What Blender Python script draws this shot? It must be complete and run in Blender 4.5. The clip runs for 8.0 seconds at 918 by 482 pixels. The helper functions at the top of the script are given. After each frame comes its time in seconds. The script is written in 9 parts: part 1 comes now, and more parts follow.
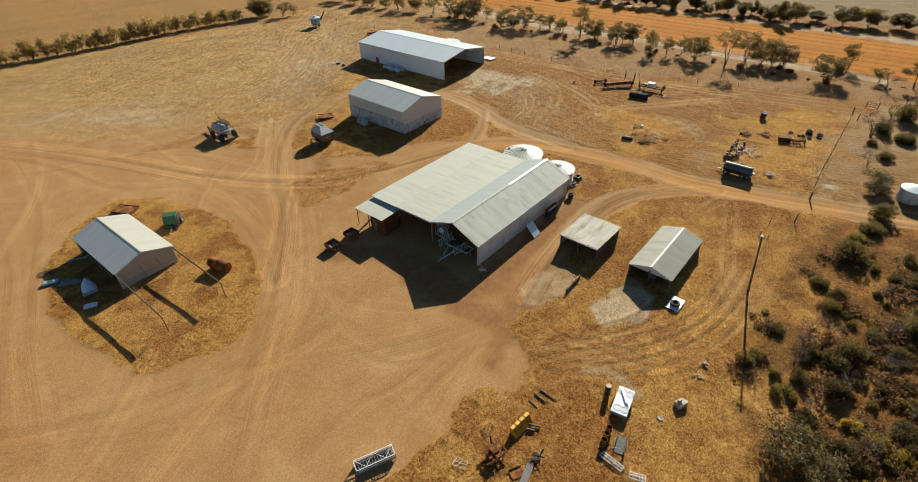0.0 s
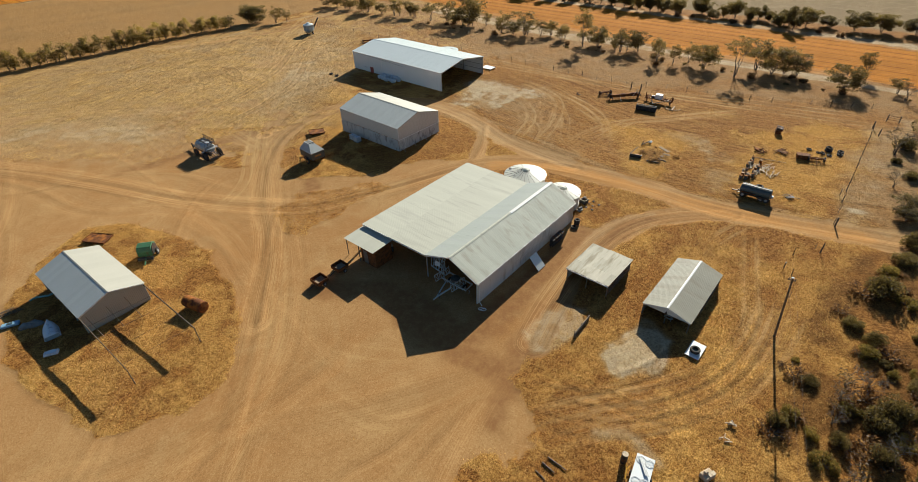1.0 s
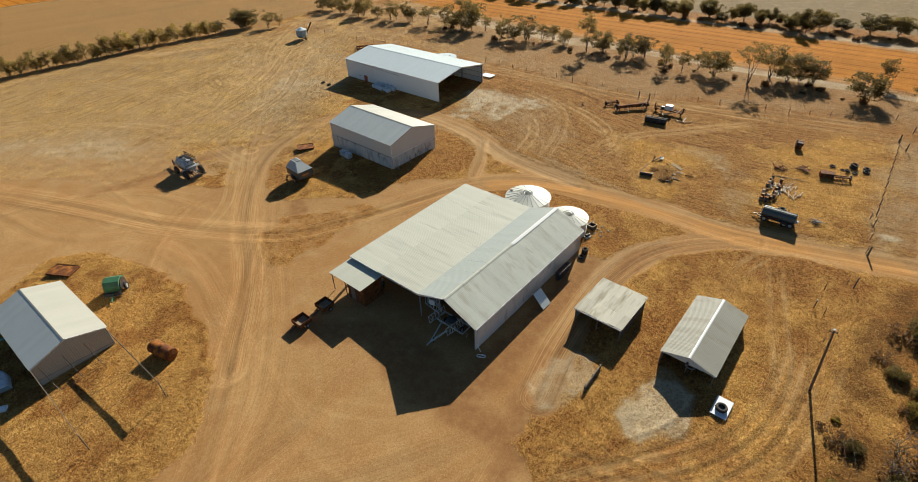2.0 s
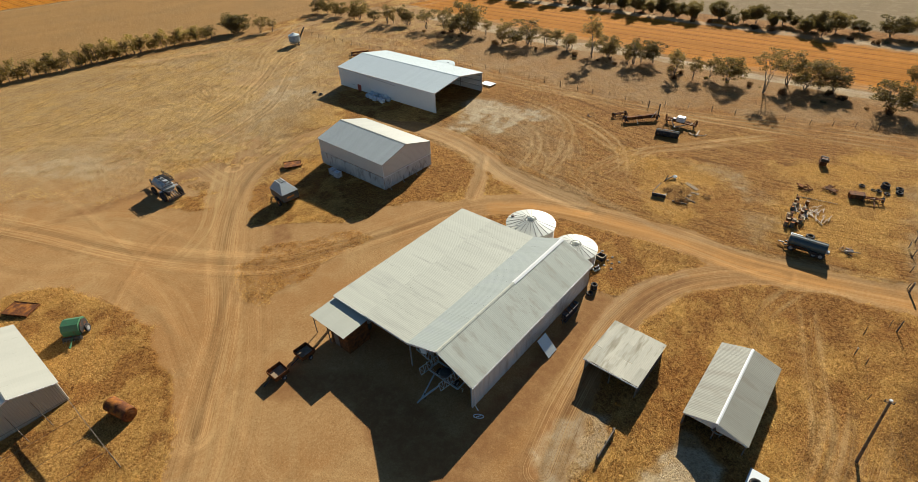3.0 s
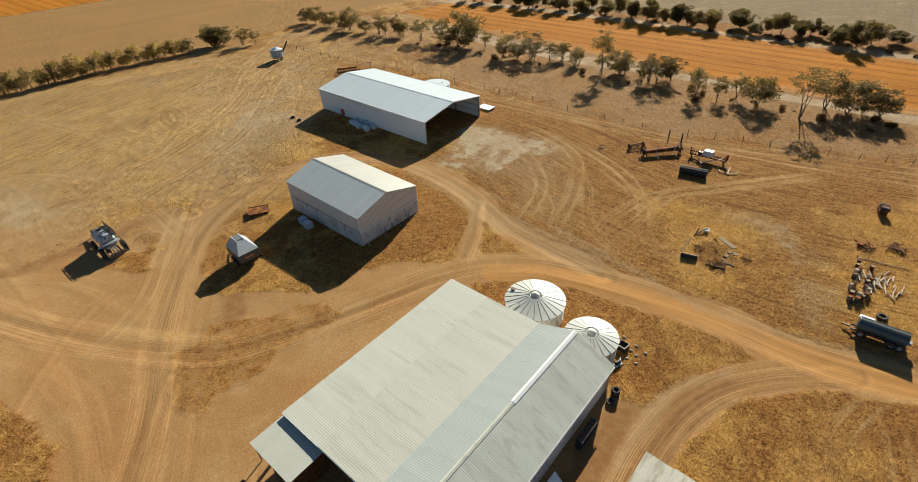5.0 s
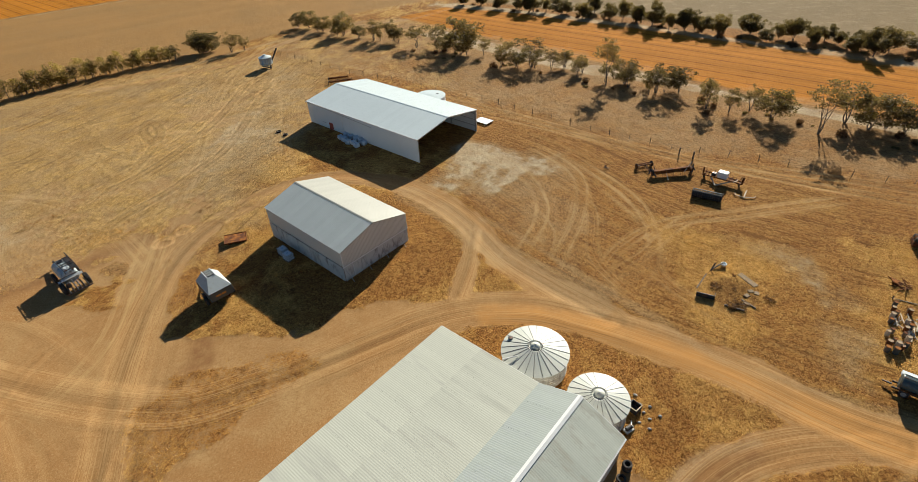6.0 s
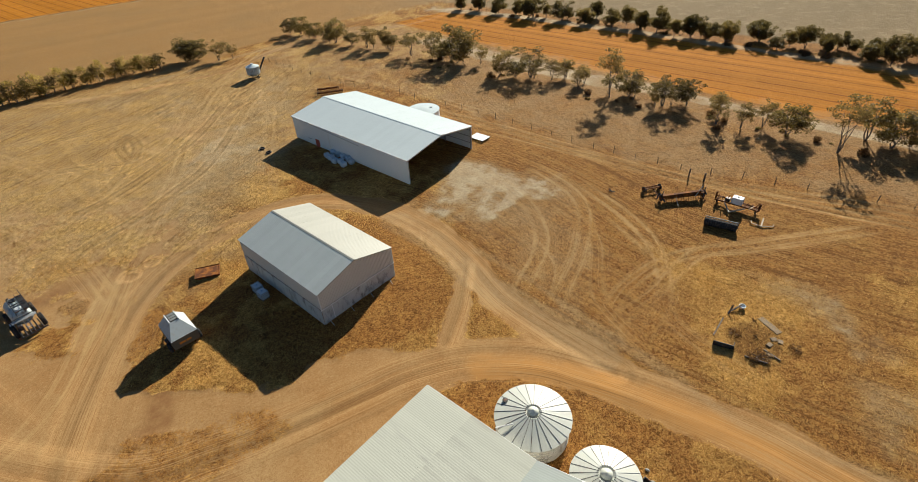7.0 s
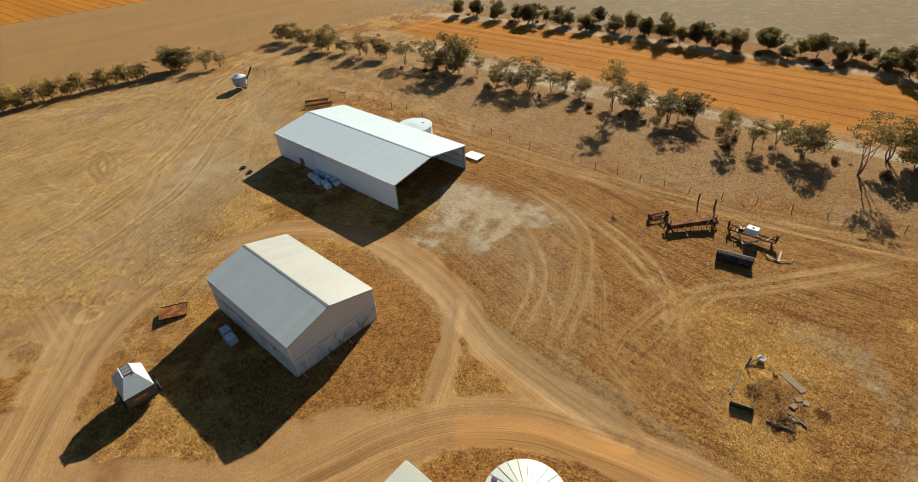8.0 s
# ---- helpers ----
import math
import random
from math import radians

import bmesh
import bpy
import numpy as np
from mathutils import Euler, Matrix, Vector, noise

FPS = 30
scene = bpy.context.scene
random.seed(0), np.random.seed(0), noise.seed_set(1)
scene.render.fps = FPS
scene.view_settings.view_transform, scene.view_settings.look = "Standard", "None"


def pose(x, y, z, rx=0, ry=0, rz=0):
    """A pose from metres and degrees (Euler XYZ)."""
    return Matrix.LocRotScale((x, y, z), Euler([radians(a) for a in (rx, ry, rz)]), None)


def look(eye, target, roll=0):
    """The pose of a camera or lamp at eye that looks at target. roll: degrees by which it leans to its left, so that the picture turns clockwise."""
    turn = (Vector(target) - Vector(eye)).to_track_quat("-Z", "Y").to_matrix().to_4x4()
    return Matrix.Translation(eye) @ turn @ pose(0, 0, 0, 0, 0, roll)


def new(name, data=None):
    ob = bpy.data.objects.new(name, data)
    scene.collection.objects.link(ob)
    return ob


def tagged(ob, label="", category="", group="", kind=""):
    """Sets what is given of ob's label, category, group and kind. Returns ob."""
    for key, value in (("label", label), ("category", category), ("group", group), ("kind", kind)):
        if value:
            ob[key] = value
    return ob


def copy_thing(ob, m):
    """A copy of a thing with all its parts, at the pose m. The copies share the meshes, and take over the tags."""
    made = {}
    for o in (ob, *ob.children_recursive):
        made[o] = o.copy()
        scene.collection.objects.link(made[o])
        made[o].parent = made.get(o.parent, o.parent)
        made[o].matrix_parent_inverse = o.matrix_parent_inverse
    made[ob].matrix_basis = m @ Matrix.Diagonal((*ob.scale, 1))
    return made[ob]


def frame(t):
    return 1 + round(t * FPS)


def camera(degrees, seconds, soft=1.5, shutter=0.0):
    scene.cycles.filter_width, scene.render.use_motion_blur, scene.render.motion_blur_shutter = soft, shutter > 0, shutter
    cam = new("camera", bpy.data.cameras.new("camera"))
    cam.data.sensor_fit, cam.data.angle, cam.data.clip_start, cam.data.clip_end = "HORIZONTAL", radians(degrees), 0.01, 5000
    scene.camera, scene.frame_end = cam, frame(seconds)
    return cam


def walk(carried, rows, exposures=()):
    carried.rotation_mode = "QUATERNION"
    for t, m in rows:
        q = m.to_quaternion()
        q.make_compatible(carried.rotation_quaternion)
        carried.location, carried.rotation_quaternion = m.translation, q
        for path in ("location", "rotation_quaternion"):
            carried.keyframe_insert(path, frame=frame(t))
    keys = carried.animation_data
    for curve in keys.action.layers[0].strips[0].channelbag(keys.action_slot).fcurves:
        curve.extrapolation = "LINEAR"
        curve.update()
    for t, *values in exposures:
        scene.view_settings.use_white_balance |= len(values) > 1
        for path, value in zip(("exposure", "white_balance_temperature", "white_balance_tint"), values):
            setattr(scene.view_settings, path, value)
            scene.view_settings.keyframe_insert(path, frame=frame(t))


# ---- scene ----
PATH = [
    (0, (-0.31, 9.083, 42.267), (-0.302, 10.697, 41.086), -1.8),
    (0.5, (-0.078, 12.581, 42.36), (-0.068, 14.196, 41.179), -1.9),
    (1, (0.145, 16.22, 42.407), (0.154, 17.836, 41.228), -2.0),
    (1.5, (0.435, 19.985, 42.349), (0.444, 21.6, 41.17), -2.1),
    (3, (1.906, 31.557, 41.971), (1.901, 33.169, 40.787), -2.7),
    (3.5, (2.399, 35.591, 41.847), (2.392, 37.203, 40.663), -2.9),
    (4, (2.863, 39.524, 41.741), (2.854, 41.136, 40.557), -3.0),
    (4.5, (3.467, 43.445, 41.648), (3.452, 45.057, 40.464), -3.1),
    (6, (5.277, 54.883, 41.467), (5.253, 56.494, 40.282), -3.3),
    (6.5, (5.891, 58.629, 41.403), (5.866, 60.24, 40.219), -3.3),
    (7, (6.608, 62.359, 41.411), (6.581, 63.971, 40.227), -3.4),
    (7.5, (7.397, 66.008, 41.485), (7.366, 67.619, 40.3), -3.4),
    (8, (8.25, 69.643, 41.569), (8.217, 71.254, 40.385), -3.5),
]
cam = camera(84.5, 8.0, soft=0.35)
walk(cam, [(t, look(eye, target, roll)) for t, eye, target, roll in PATH], exposures=[(0, 0.74, 6500, 6)])

# ---- light ----
SUN_AZ, SUN_EL = 65.0, 25.0          # direction towards the sun, degrees from +x, and its height
world = bpy.data.worlds.new("sky")
scene.world = world
world.use_nodes = True
wt = world.node_tree
sky = wt.nodes.new("ShaderNodeTexSky")
sky.sky_type = 'NISHITA'
sky.sun_disc = False
sky.sun_elevation = radians(SUN_EL)
sky.sun_rotation = radians(90 - SUN_AZ)
sky.ozone_density, sky.air_density, sky.dust_density = 4.5, 1.0, 0.3
wt.links.new(sky.outputs[0], wt.nodes["Background"].inputs[0])
wt.nodes["Background"].inputs[1].default_value = 0.042
sun_data = bpy.data.lights.new("sun", 'SUN')
sun_data.energy, sun_data.angle, sun_data.color = 5.0, radians(0.5), (1.0, 0.94, 0.83)
sun = new("sun", sun_data)
sun.matrix_world = look((0, 0, 0), (-math.cos(radians(SUN_AZ)) * math.cos(radians(SUN_EL)),
                                    -math.sin(radians(SUN_AZ)) * math.cos(radians(SUN_EL)), -math.sin(radians(SUN_EL))))
sun.location = (60, 120, 80)


# ---- helpers of this scene ----
def gz(x, y):
    """Height of the ground."""
    return (0.35 * np.exp(-(((x + 2) / 44) ** 2 + ((y - 136) / 48) ** 2))
            - 0.45 * np.exp(-(((x - 9) / 48) ** 2 + ((y - 53) / 28) ** 2))
            - 1.15 * np.exp(-(((x + 44) / 24) ** 2 + ((y - 104) / 30) ** 2)))


def on(x, y, ang=0.0, h=0.0):
    """A pose on the ground, turned by ang degrees."""
    return pose(x, y, float(gz(x, y)) + h, 0, 0, ang)


def finish(bm, name, mat, smooth=False):
    me = bpy.data.meshes.new(name)
    bm.normal_update()
    bm.to_mesh(me)
    bm.free()
    me.materials.append(mat)
    if smooth:
        me.shade_smooth()
    return me


def part(name, bm, mat, parent, label="", smooth=False, m=None):
    """Links a bmesh as one mesh object under a thing or a part."""
    ob = new(name, finish(bm, name, mat, smooth))
    ob.parent = parent
    if m is not None:
        ob.matrix_basis = m
    return tagged(ob, label)


def thing(name, m, label, category, group="", kind=""):
    ob = new(name)
    ob.empty_display_size = 0.3
    ob.matrix_basis = m
    return tagged(ob, label, category, group, kind)


def whole(name, bm, mat, m, label, category, group="", kind="", smooth=False):
    """A thing of one mesh."""
    ob = new(name, finish(bm, name, mat, smooth))
    ob.matrix_basis = m
    return tagged(ob, label, category, group, kind)


def B():
    return bmesh.new()


def box(bm, x0, x1, y0, y1, z0, z1, m=None):
    co = [(x, y, z) for z in (z0, z1) for y in (y0, y1) for x in (x0, x1)]
    vs = [bm.verts.new(m @ Vector(c) if m is not None else c) for c in co]
    for f in ((0, 2, 3, 1), (4, 5, 7, 6), (0, 1, 5, 4), (2, 6, 7, 3), (0, 4, 6, 2), (1, 3, 7, 5)):
        bm.faces.new([vs[i] for i in f])
    return bm


def bevelled(bm, w=0.03, seg=1):
    bmesh.ops.bevel(bm, geom=bm.edges[:], offset=w, segments=seg, affect='EDGES', profile=0.5)
    return bm


def rod(bm, a, b, r0, r1=None, seg=8, caps=True):
    """A tapered rod from a to b."""
    a, b = Vector(a), Vector(b)
    r1 = r0 if r1 is None else r1
    q = (b - a).to_track_quat('Z', 'Y').to_matrix()
    rings = []
    for c, r in ((a, r0), (b, r1)):
        rings.append([bm.verts.new(c + q @ Vector((r * math.cos(2 * math.pi * i / seg), r * math.sin(2 * math.pi * i / seg), 0)))
                      for i in range(seg)])
    for i in range(seg):
        bm.faces.new((rings[0][i], rings[0][(i + 1) % seg], rings[1][(i + 1) % seg], rings[1][i]))
    if caps:
        bm.faces.new(rings[0][::-1])
        bm.faces.new(rings[1])
    return bm


def beam(bm, a, b, w, h):
    """A square-edged bar from a to b."""
    a, b = Vector(a), Vector(b)
    m = Matrix.Translation(a) @ (b - a).to_track_quat('Y', 'Z').to_matrix().to_4x4()
    return box(bm, -w / 2, w / 2, 0, (b - a).length, -h / 2, h / 2, m)


def lathe(bm, profile, seg=24, m=None, close=False):
    """Turns (radius, z) pairs about the z axis."""
    rings = []
    for r, z in profile:
        ring = []
        for i in range(seg):
            v = Vector((r * math.cos(2 * math.pi * i / seg), r * math.sin(2 * math.pi * i / seg), z))
            ring.append(bm.verts.new(m @ v if m is not None else v))
        rings.append(ring)
    pairs = list(zip(rings, rings[1:])) + ([(rings[-1], rings[0])] if close else [])
    for p, q in pairs:
        for i in range(seg):
            bm.faces.new((p[i], p[(i + 1) % seg], q[(i + 1) % seg], q[i]))
    if not close:
        bm.faces.new(rings[0][::-1])
        bm.faces.new(rings[-1])
    return bm


def prism(bm, outline, x0, x1, m=None):
    """Closed (y, z) outline drawn out along x."""
    a = [bm.verts.new(m @ Vector((x0, y, z)) if m is not None else (x0, y, z)) for y, z in outline]
    b = [bm.verts.new(m @ Vector((x1, y, z)) if m is not None else (x1, y, z)) for y, z in outline]
    n = len(outline)
    for i in range(n):
        bm.faces.new((a[i], a[(i + 1) % n], b[(i + 1) % n], b[i]))
    bm.faces.new(a[::-1])
    bm.faces.new(b)
    bmesh.ops.recalc_face_normals(bm, faces=bm.faces[:])
    return bm


# ---- materials ----
def link(nt, a, b):
    nt.links.new(a, b)


def surface(name, col, rough=0.7, metal=0.0, var=0.12, scale=1.5, fine=25.0, stain=None, bump=0.15, rand=0.0, streak=None, turn=0.0, gloss=0.5):
    """A worn painted, metal, timber or stone surface. stain: (colour, amount, scale). streak: scale vector of the stain noise."""
    m = bpy.data.materials.new(name)
    m.use_nodes = True
    nt = m.node_tree
    n = nt.nodes
    bs = n["Principled BSDF"]
    geo = n.new("ShaderNodeNewGeometry")
    mapping = n.new("ShaderNodeMapping")
    turned = n.new("ShaderNodeMapping")
    turned.inputs["Rotation"].default_value = (0, 0, radians(turn))
    link(nt, geo.outputs["Position"], turned.inputs[0])
    link(nt, turned.outputs[0], mapping.inputs[0])
    if streak:
        mapping.inputs["Scale"].default_value = streak
    big, small = n.new("ShaderNodeTexNoise"), n.new("ShaderNodeTexNoise")
    for t, s in ((big, scale), (small, fine)):
        t.inputs["Scale"].default_value = s
        t.inputs["Detail"].default_value = 5
        link(nt, mapping.outputs[0], t.inputs["Vector"])
    add = n.new("ShaderNodeMath")
    add.operation = 'ADD'
    link(nt, big.outputs["Fac"], add.inputs[0])
    link(nt, small.outputs["Fac"], add.inputs[1])
    rng = n.new("ShaderNodeMapRange")
    rng.inputs[1].default_value, rng.inputs[2].default_value = 0.6, 1.4
    rng.inputs[3].default_value, rng.inputs[4].default_value = 1 - var, 1 + var
    link(nt, add.outputs[0], rng.inputs[0])
    value = rng.outputs[0]
    if rand:
        info = n.new("ShaderNodeObjectInfo")
        r2 = n.new("ShaderNodeMapRange")
        r2.inputs[3].default_value, r2.inputs[4].default_value = 1 - rand, 1 + rand
        link(nt, info.outputs["Random"], r2.inputs[0])
        mul = n.new("ShaderNodeMath")
        mul.operation = 'MULTIPLY'
        link(nt, value, mul.inputs[0])
        link(nt, r2.outputs[0], mul.inputs[1])
        value = mul.outputs[0]
    colour = n.new("ShaderNodeVectorMath")
    colour.operation = 'SCALE'
    colour.inputs[0].default_value = col
    link(nt, value, colour.inputs["Scale"])
    out = colour.outputs[0]
    if stain:
        scol, amount, sscale = stain
        sn = n.new("ShaderNodeTexNoise")
        sn.inputs["Scale"].default_value, sn.inputs["Detail"].default_value, sn.inputs["Roughness"].default_value = sscale, 6, 0.65
        link(nt, mapping.outputs[0], sn.inputs["Vector"])
        sr = n.new("ShaderNodeMapRange")
        sr.inputs[1].default_value, sr.inputs[2].default_value = 0.62 - 0.3 * amount, 0.72 - 0.2 * amount
        link(nt, sn.outputs["Fac"], sr.inputs[0])
        mix = n.new("ShaderNodeMix")
        mix.data_type = 'RGBA'
        link(nt, sr.outputs[0], mix.inputs["Factor"])
        link(nt, out, mix.inputs["A"])
        mix.inputs["B"].default_value = (*scol, 1)
        out = mix.outputs["Result"]
    link(nt, out, bs.inputs["Base Color"])
    bs.inputs["Metallic"].default_value = metal
    bs.inputs["Specular IOR Level"].default_value = gloss
    rr = n.new("ShaderNodeMapRange")
    rr.inputs[3].default_value, rr.inputs[4].default_value = max(0.05, rough - 0.12), min(1, rough + 0.12)
    link(nt, small.outputs["Fac"], rr.inputs[0])
    link(nt, rr.outputs[0], bs.inputs["Roughness"])
    bp = n.new("ShaderNodeBump")
    bp.inputs["Strength"].default_value, bp.inputs["Distance"].default_value = bump, 0.03
    link(nt, small.outputs["Fac"], bp.inputs["Height"])
    link(nt, bp.outputs[0], bs.inputs["Normal"])
    return m


RUST = (0.17, 0.062, 0.025)
zinc_white = surface("white_steel_sheet", (0.66, 0.72, 0.70), 0.3, 0.0, 0.04, 0.25, 12, None, 0.05, 0.02)
zinc_pale = surface("pale_zinc_sheet", (0.52, 0.515, 0.425), 0.6, 0.0, 0.04, 0.5, 9, ((0.455, 0.445, 0.375), 0.3, 0.8), 0.08, 0.025, (0.15, 1.2, 1), 41.7, 0.12)
zinc_old = surface("old_zinc_sheet", (0.50, 0.495, 0.41), 0.65, 0.0, 0.05, 0.6, 8, ((0.435, 0.425, 0.355), 0.3, 1.0), 0.1, 0.025, (0.15, 1.2, 1), 41.7, 0.12)
# blue-grey zinc, its colour lowered for the weak sheen at low view
zinc_blue_dimmed = surface("dimmed_blue_grey_zinc_sheet", (0.37, 0.395, 0.355), 0.5, 0.0, 0.06, 0.6, 9, ((0.37, 0.39, 0.365), 0.35, 0.8), 0.08, 0.04, (0.2, 1.2, 1), 41.7)
# for south-west slopes: cool sky light is put into this paler grey
zinc_grey_skylit = surface("skylit_grey_zinc_sheet", (0.54, 0.57, 0.53), 0.55, 0.0, 0.06, 0.5, 9, ((0.55, 0.57, 0.54), 0.3, 0.8), 0.06, 0.04)
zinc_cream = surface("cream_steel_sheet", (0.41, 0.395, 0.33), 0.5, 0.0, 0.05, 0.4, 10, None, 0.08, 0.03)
zinc_tan = surface("tan_grey_sheet", (0.33, 0.315, 0.255), 0.6, 0.0, 0.08, 0.5, 9, ((0.29, 0.265, 0.21), 0.35, 0.8), 0.1, 0.06, (0.2, 1.2, 1), 41.7, 0.12)
zinc_dirty = surface("weathered_fibre_sheet", (0.47, 0.44, 0.355), 0.8, 0.0, 0.12, 0.8, 8, ((0.30, 0.265, 0.19), 0.42, 0.9), 0.2, 0.12, (1.2, 0.2, 1), 41.7, 0.12)
wall_pale = surface("pale_wall_sheet", (0.70, 0.68, 0.63), 0.55, 0.0, 0.07, 0.4, 9, ((0.44, 0.38, 0.30), 0.3, 0.4), 0.1, 0.03, (1, 1, 0.25))
wall_plain = surface("plain_grey_wall_sheet", (0.60, 0.575, 0.52), 0.6, 0.0, 0.04, 0.4, 9, None, 0.08, 0.02)
wall_white = surface("white_wall_sheet", (0.72, 0.75, 0.75), 0.5, 0.0, 0.05, 0.3, 9, None, 0.06, 0.02)
trim_white = surface("white_trim", (0.74, 0.73, 0.70), 0.5, 0.0, 0.05, 0.7, 9)
concrete = surface("concrete", (0.50, 0.50, 0.47), 0.9, 0.0, 0.12, 0.7, 14, ((0.24, 0.22, 0.20), 0.36, 1.1), 0.3, 0.06, (1, 1, 0.5))
steel_frame = surface("galvanised_frame", (0.42, 0.43, 0.43), 0.5, 0.5, 0.1, 1, 15)
dark_steel = surface("dark_steel", (0.05, 0.05, 0.05), 0.55, 0.4, 0.2, 2, 18, (RUST, 0.3, 2.0))
rusty = surface("rusty_steel", (0.20, 0.076, 0.024), 0.85, 0.0, 0.3, 2, 20, ((0.085, 0.036, 0.018), 0.55, 2.5), 0.3, gloss=0.15)
rusty_orange = surface("rusty_orange_steel", (0.34, 0.125, 0.026), 0.85, 0.0, 0.3, 1.6, 18, ((0.12, 0.045, 0.02), 0.75, 1.3), 0.3, gloss=0.15)
timber = surface("grey_timber", (0.20, 0.16, 0.12), 0.9, 0.0, 0.25, 2, 20, ((0.09, 0.07, 0.05), 0.4, 3), 0.3)
rubber = surface("black_rubber", (0.03, 0.027, 0.025), 0.85, 0.0, 0.25, 3, 20, ((0.13, 0.09, 0.06), 0.35, 3), 0.2)
plastic_white = surface("white_plastic", (0.72, 0.72, 0.70), 0.45, 0.0, 0.05, 2, 15)


# ---- ground ----
def vnoise(x, y, size, seed):
    """Smooth value noise, 0 to 1, with cells of that size."""
    table = np.random.RandomState(seed).rand(256, 256)
    u, v = x / size, y / size
    i, j = np.floor(u).astype(int), np.floor(v).astype(int)
    a, b = u - i, v - j
    a, b = a * a * (3 - 2 * a), b * b * (3 - 2 * b)
    t = lambda p, q: table[p % 256, q % 256]
    return (t(i, j) * (1 - a) + t(i + 1, j) * a) * (1 - b) + (t(i, j + 1) * (1 - a) + t(i + 1, j + 1) * a) * b


def fbm(x, y, size, seed, n=4):
    total, w = 0, 0
    for k in range(n):
        total = total + vnoise(x, y, size / 2 ** k, seed + k) * 0.55 ** k
        w += 0.55 ** k
    return total / w


def pts(text):
    return np.array([[float(v) for v in p.split(",")] for p in text.split()])


def along(x, y, line, reach=16.0):
    """Distance from a line of points, signed offset beside it, and way along it; places farther off than reach count as endlessly far."""
    line = np.asarray(line)
    (x0, y0), (x1, y1) = line.min(0) - reach, line.max(0) + reach
    pick = np.nonzero((x > x0) & (x < x1) & (y > y0) & (y < y1))[0]
    px, py = x[pick], y[pick]
    best = np.full(px.shape, 1e9)
    side, way, run = np.zeros(px.shape), np.zeros(px.shape), 0.0
    for (ax, ay), (bx, by) in zip(line[:-1], line[1:]):
        l = math.hypot(bx - ax, by - ay)
        ux, uy = (bx - ax) / l, (by - ay) / l
        s = np.clip((px - ax) * ux + (py - ay) * uy, 0, l)
        d = np.hypot(px - ax - s * ux, py - ay - s * uy)
        near = d < best
        best = np.where(near, d, best)
        side = np.where(near, np.sign(ux * (py - ay) - uy * (px - ax)) * d, side)
        way = np.where(near, run + s, way)
        run += l
    out = np.full(x.shape, 1e9), np.zeros(x.shape), np.zeros(x.shape)
    for whole_field, found in zip(out, (best, side, way)):
        whole_field[pick] = found
    return out


def inside(x, y, poly):
    """Signed distance to a closed outline, positive inside."""
    d, _, _ = along(x, y, np.vstack([poly, poly[:1]]))
    odd = np.zeros(x.shape, bool)
    for (ax, ay), (bx, by) in zip(poly, np.roll(poly, -1, 0)):
        cross = (ay > y) != (by > y)
        odd ^= cross & (x < (bx - ax) * (y - ay) / (by - ay + 1e-12) + ax)
    return np.where(odd, d, -d)


def curve(text, n=6):
    """A smooth line through points."""
    p = pts(text)
    p = np.vstack([2 * p[0] - p[1], p, 2 * p[-1] - p[-2]])
    out = []
    for a, b, c, d in zip(p[:-3], p[1:-2], p[2:-1], p[3:]):
        for k in range(n):
            t = k / n
            out.append(0.5 * (2 * b + (c - a) * t + (2 * a - 5 * b + 4 * c - d) * t * t + (3 * b - a - 3 * c + d) * t ** 3))
    return np.array(out + [p[-2]])


def ends(way, line, fade=6.0):
    """Fades a track out at both of its ends."""
    total = float(np.sum(np.hypot(*np.diff(line, axis=0).T)))
    return np.clip(way / fade, 0, 1) * np.clip((total - way) / fade, 0, 1)


def ramp(v, lo, hi):
    t = np.clip((v - lo) / (hi - lo), 0, 1)
    return t * t * (3 - 2 * t)


YARD = pts("-42,20 -8,31 -6,34 -2,37 2,41 7,43 9,44 7,47 5,50 7,53 10,56 13,61 18,69 20,73 17,80 6,93 4,98.5 -2,99.5 -10,97.2 -14,94.7 -20,96 -29.5,95.9 -32.4,100.2 -33.8,104.5 -34.8,111.2 -34.3,117 -38,129 -46,123 -49,113 -58,105 -80,106 -130,110 -130,20")
ISLAND = pts("-49.8,54.5 -56.1,62.6 -58.8,73 -57.4,81.3 -51.5,83.4 -43.4,80.3 -35.2,74.4 -29.4,66.8 -26.2,60 -25.2,53.5 -26.6,48.9 -29.5,46.3 -33.6,45.4 -38.2,46.8 -44.1,49.6")
PATCH = pts("-27.6,81.6 -29,85.7 -25.9,89.7 -20,92.6 -13.2,92.7 -11.3,90.8 -13.9,86.8 -17.5,82.9 -21.8,79.9 -22.9,76.9 -25.4,78.6")
TANK_GRASS = pts("2.6,92.6 5,94.4 8.8,94.8 15.5,94 20.3,91.3 23.7,87.7 26.7,84.2 29.9,81.3 28,79.6 22.5,81.5 19,79 14,86")
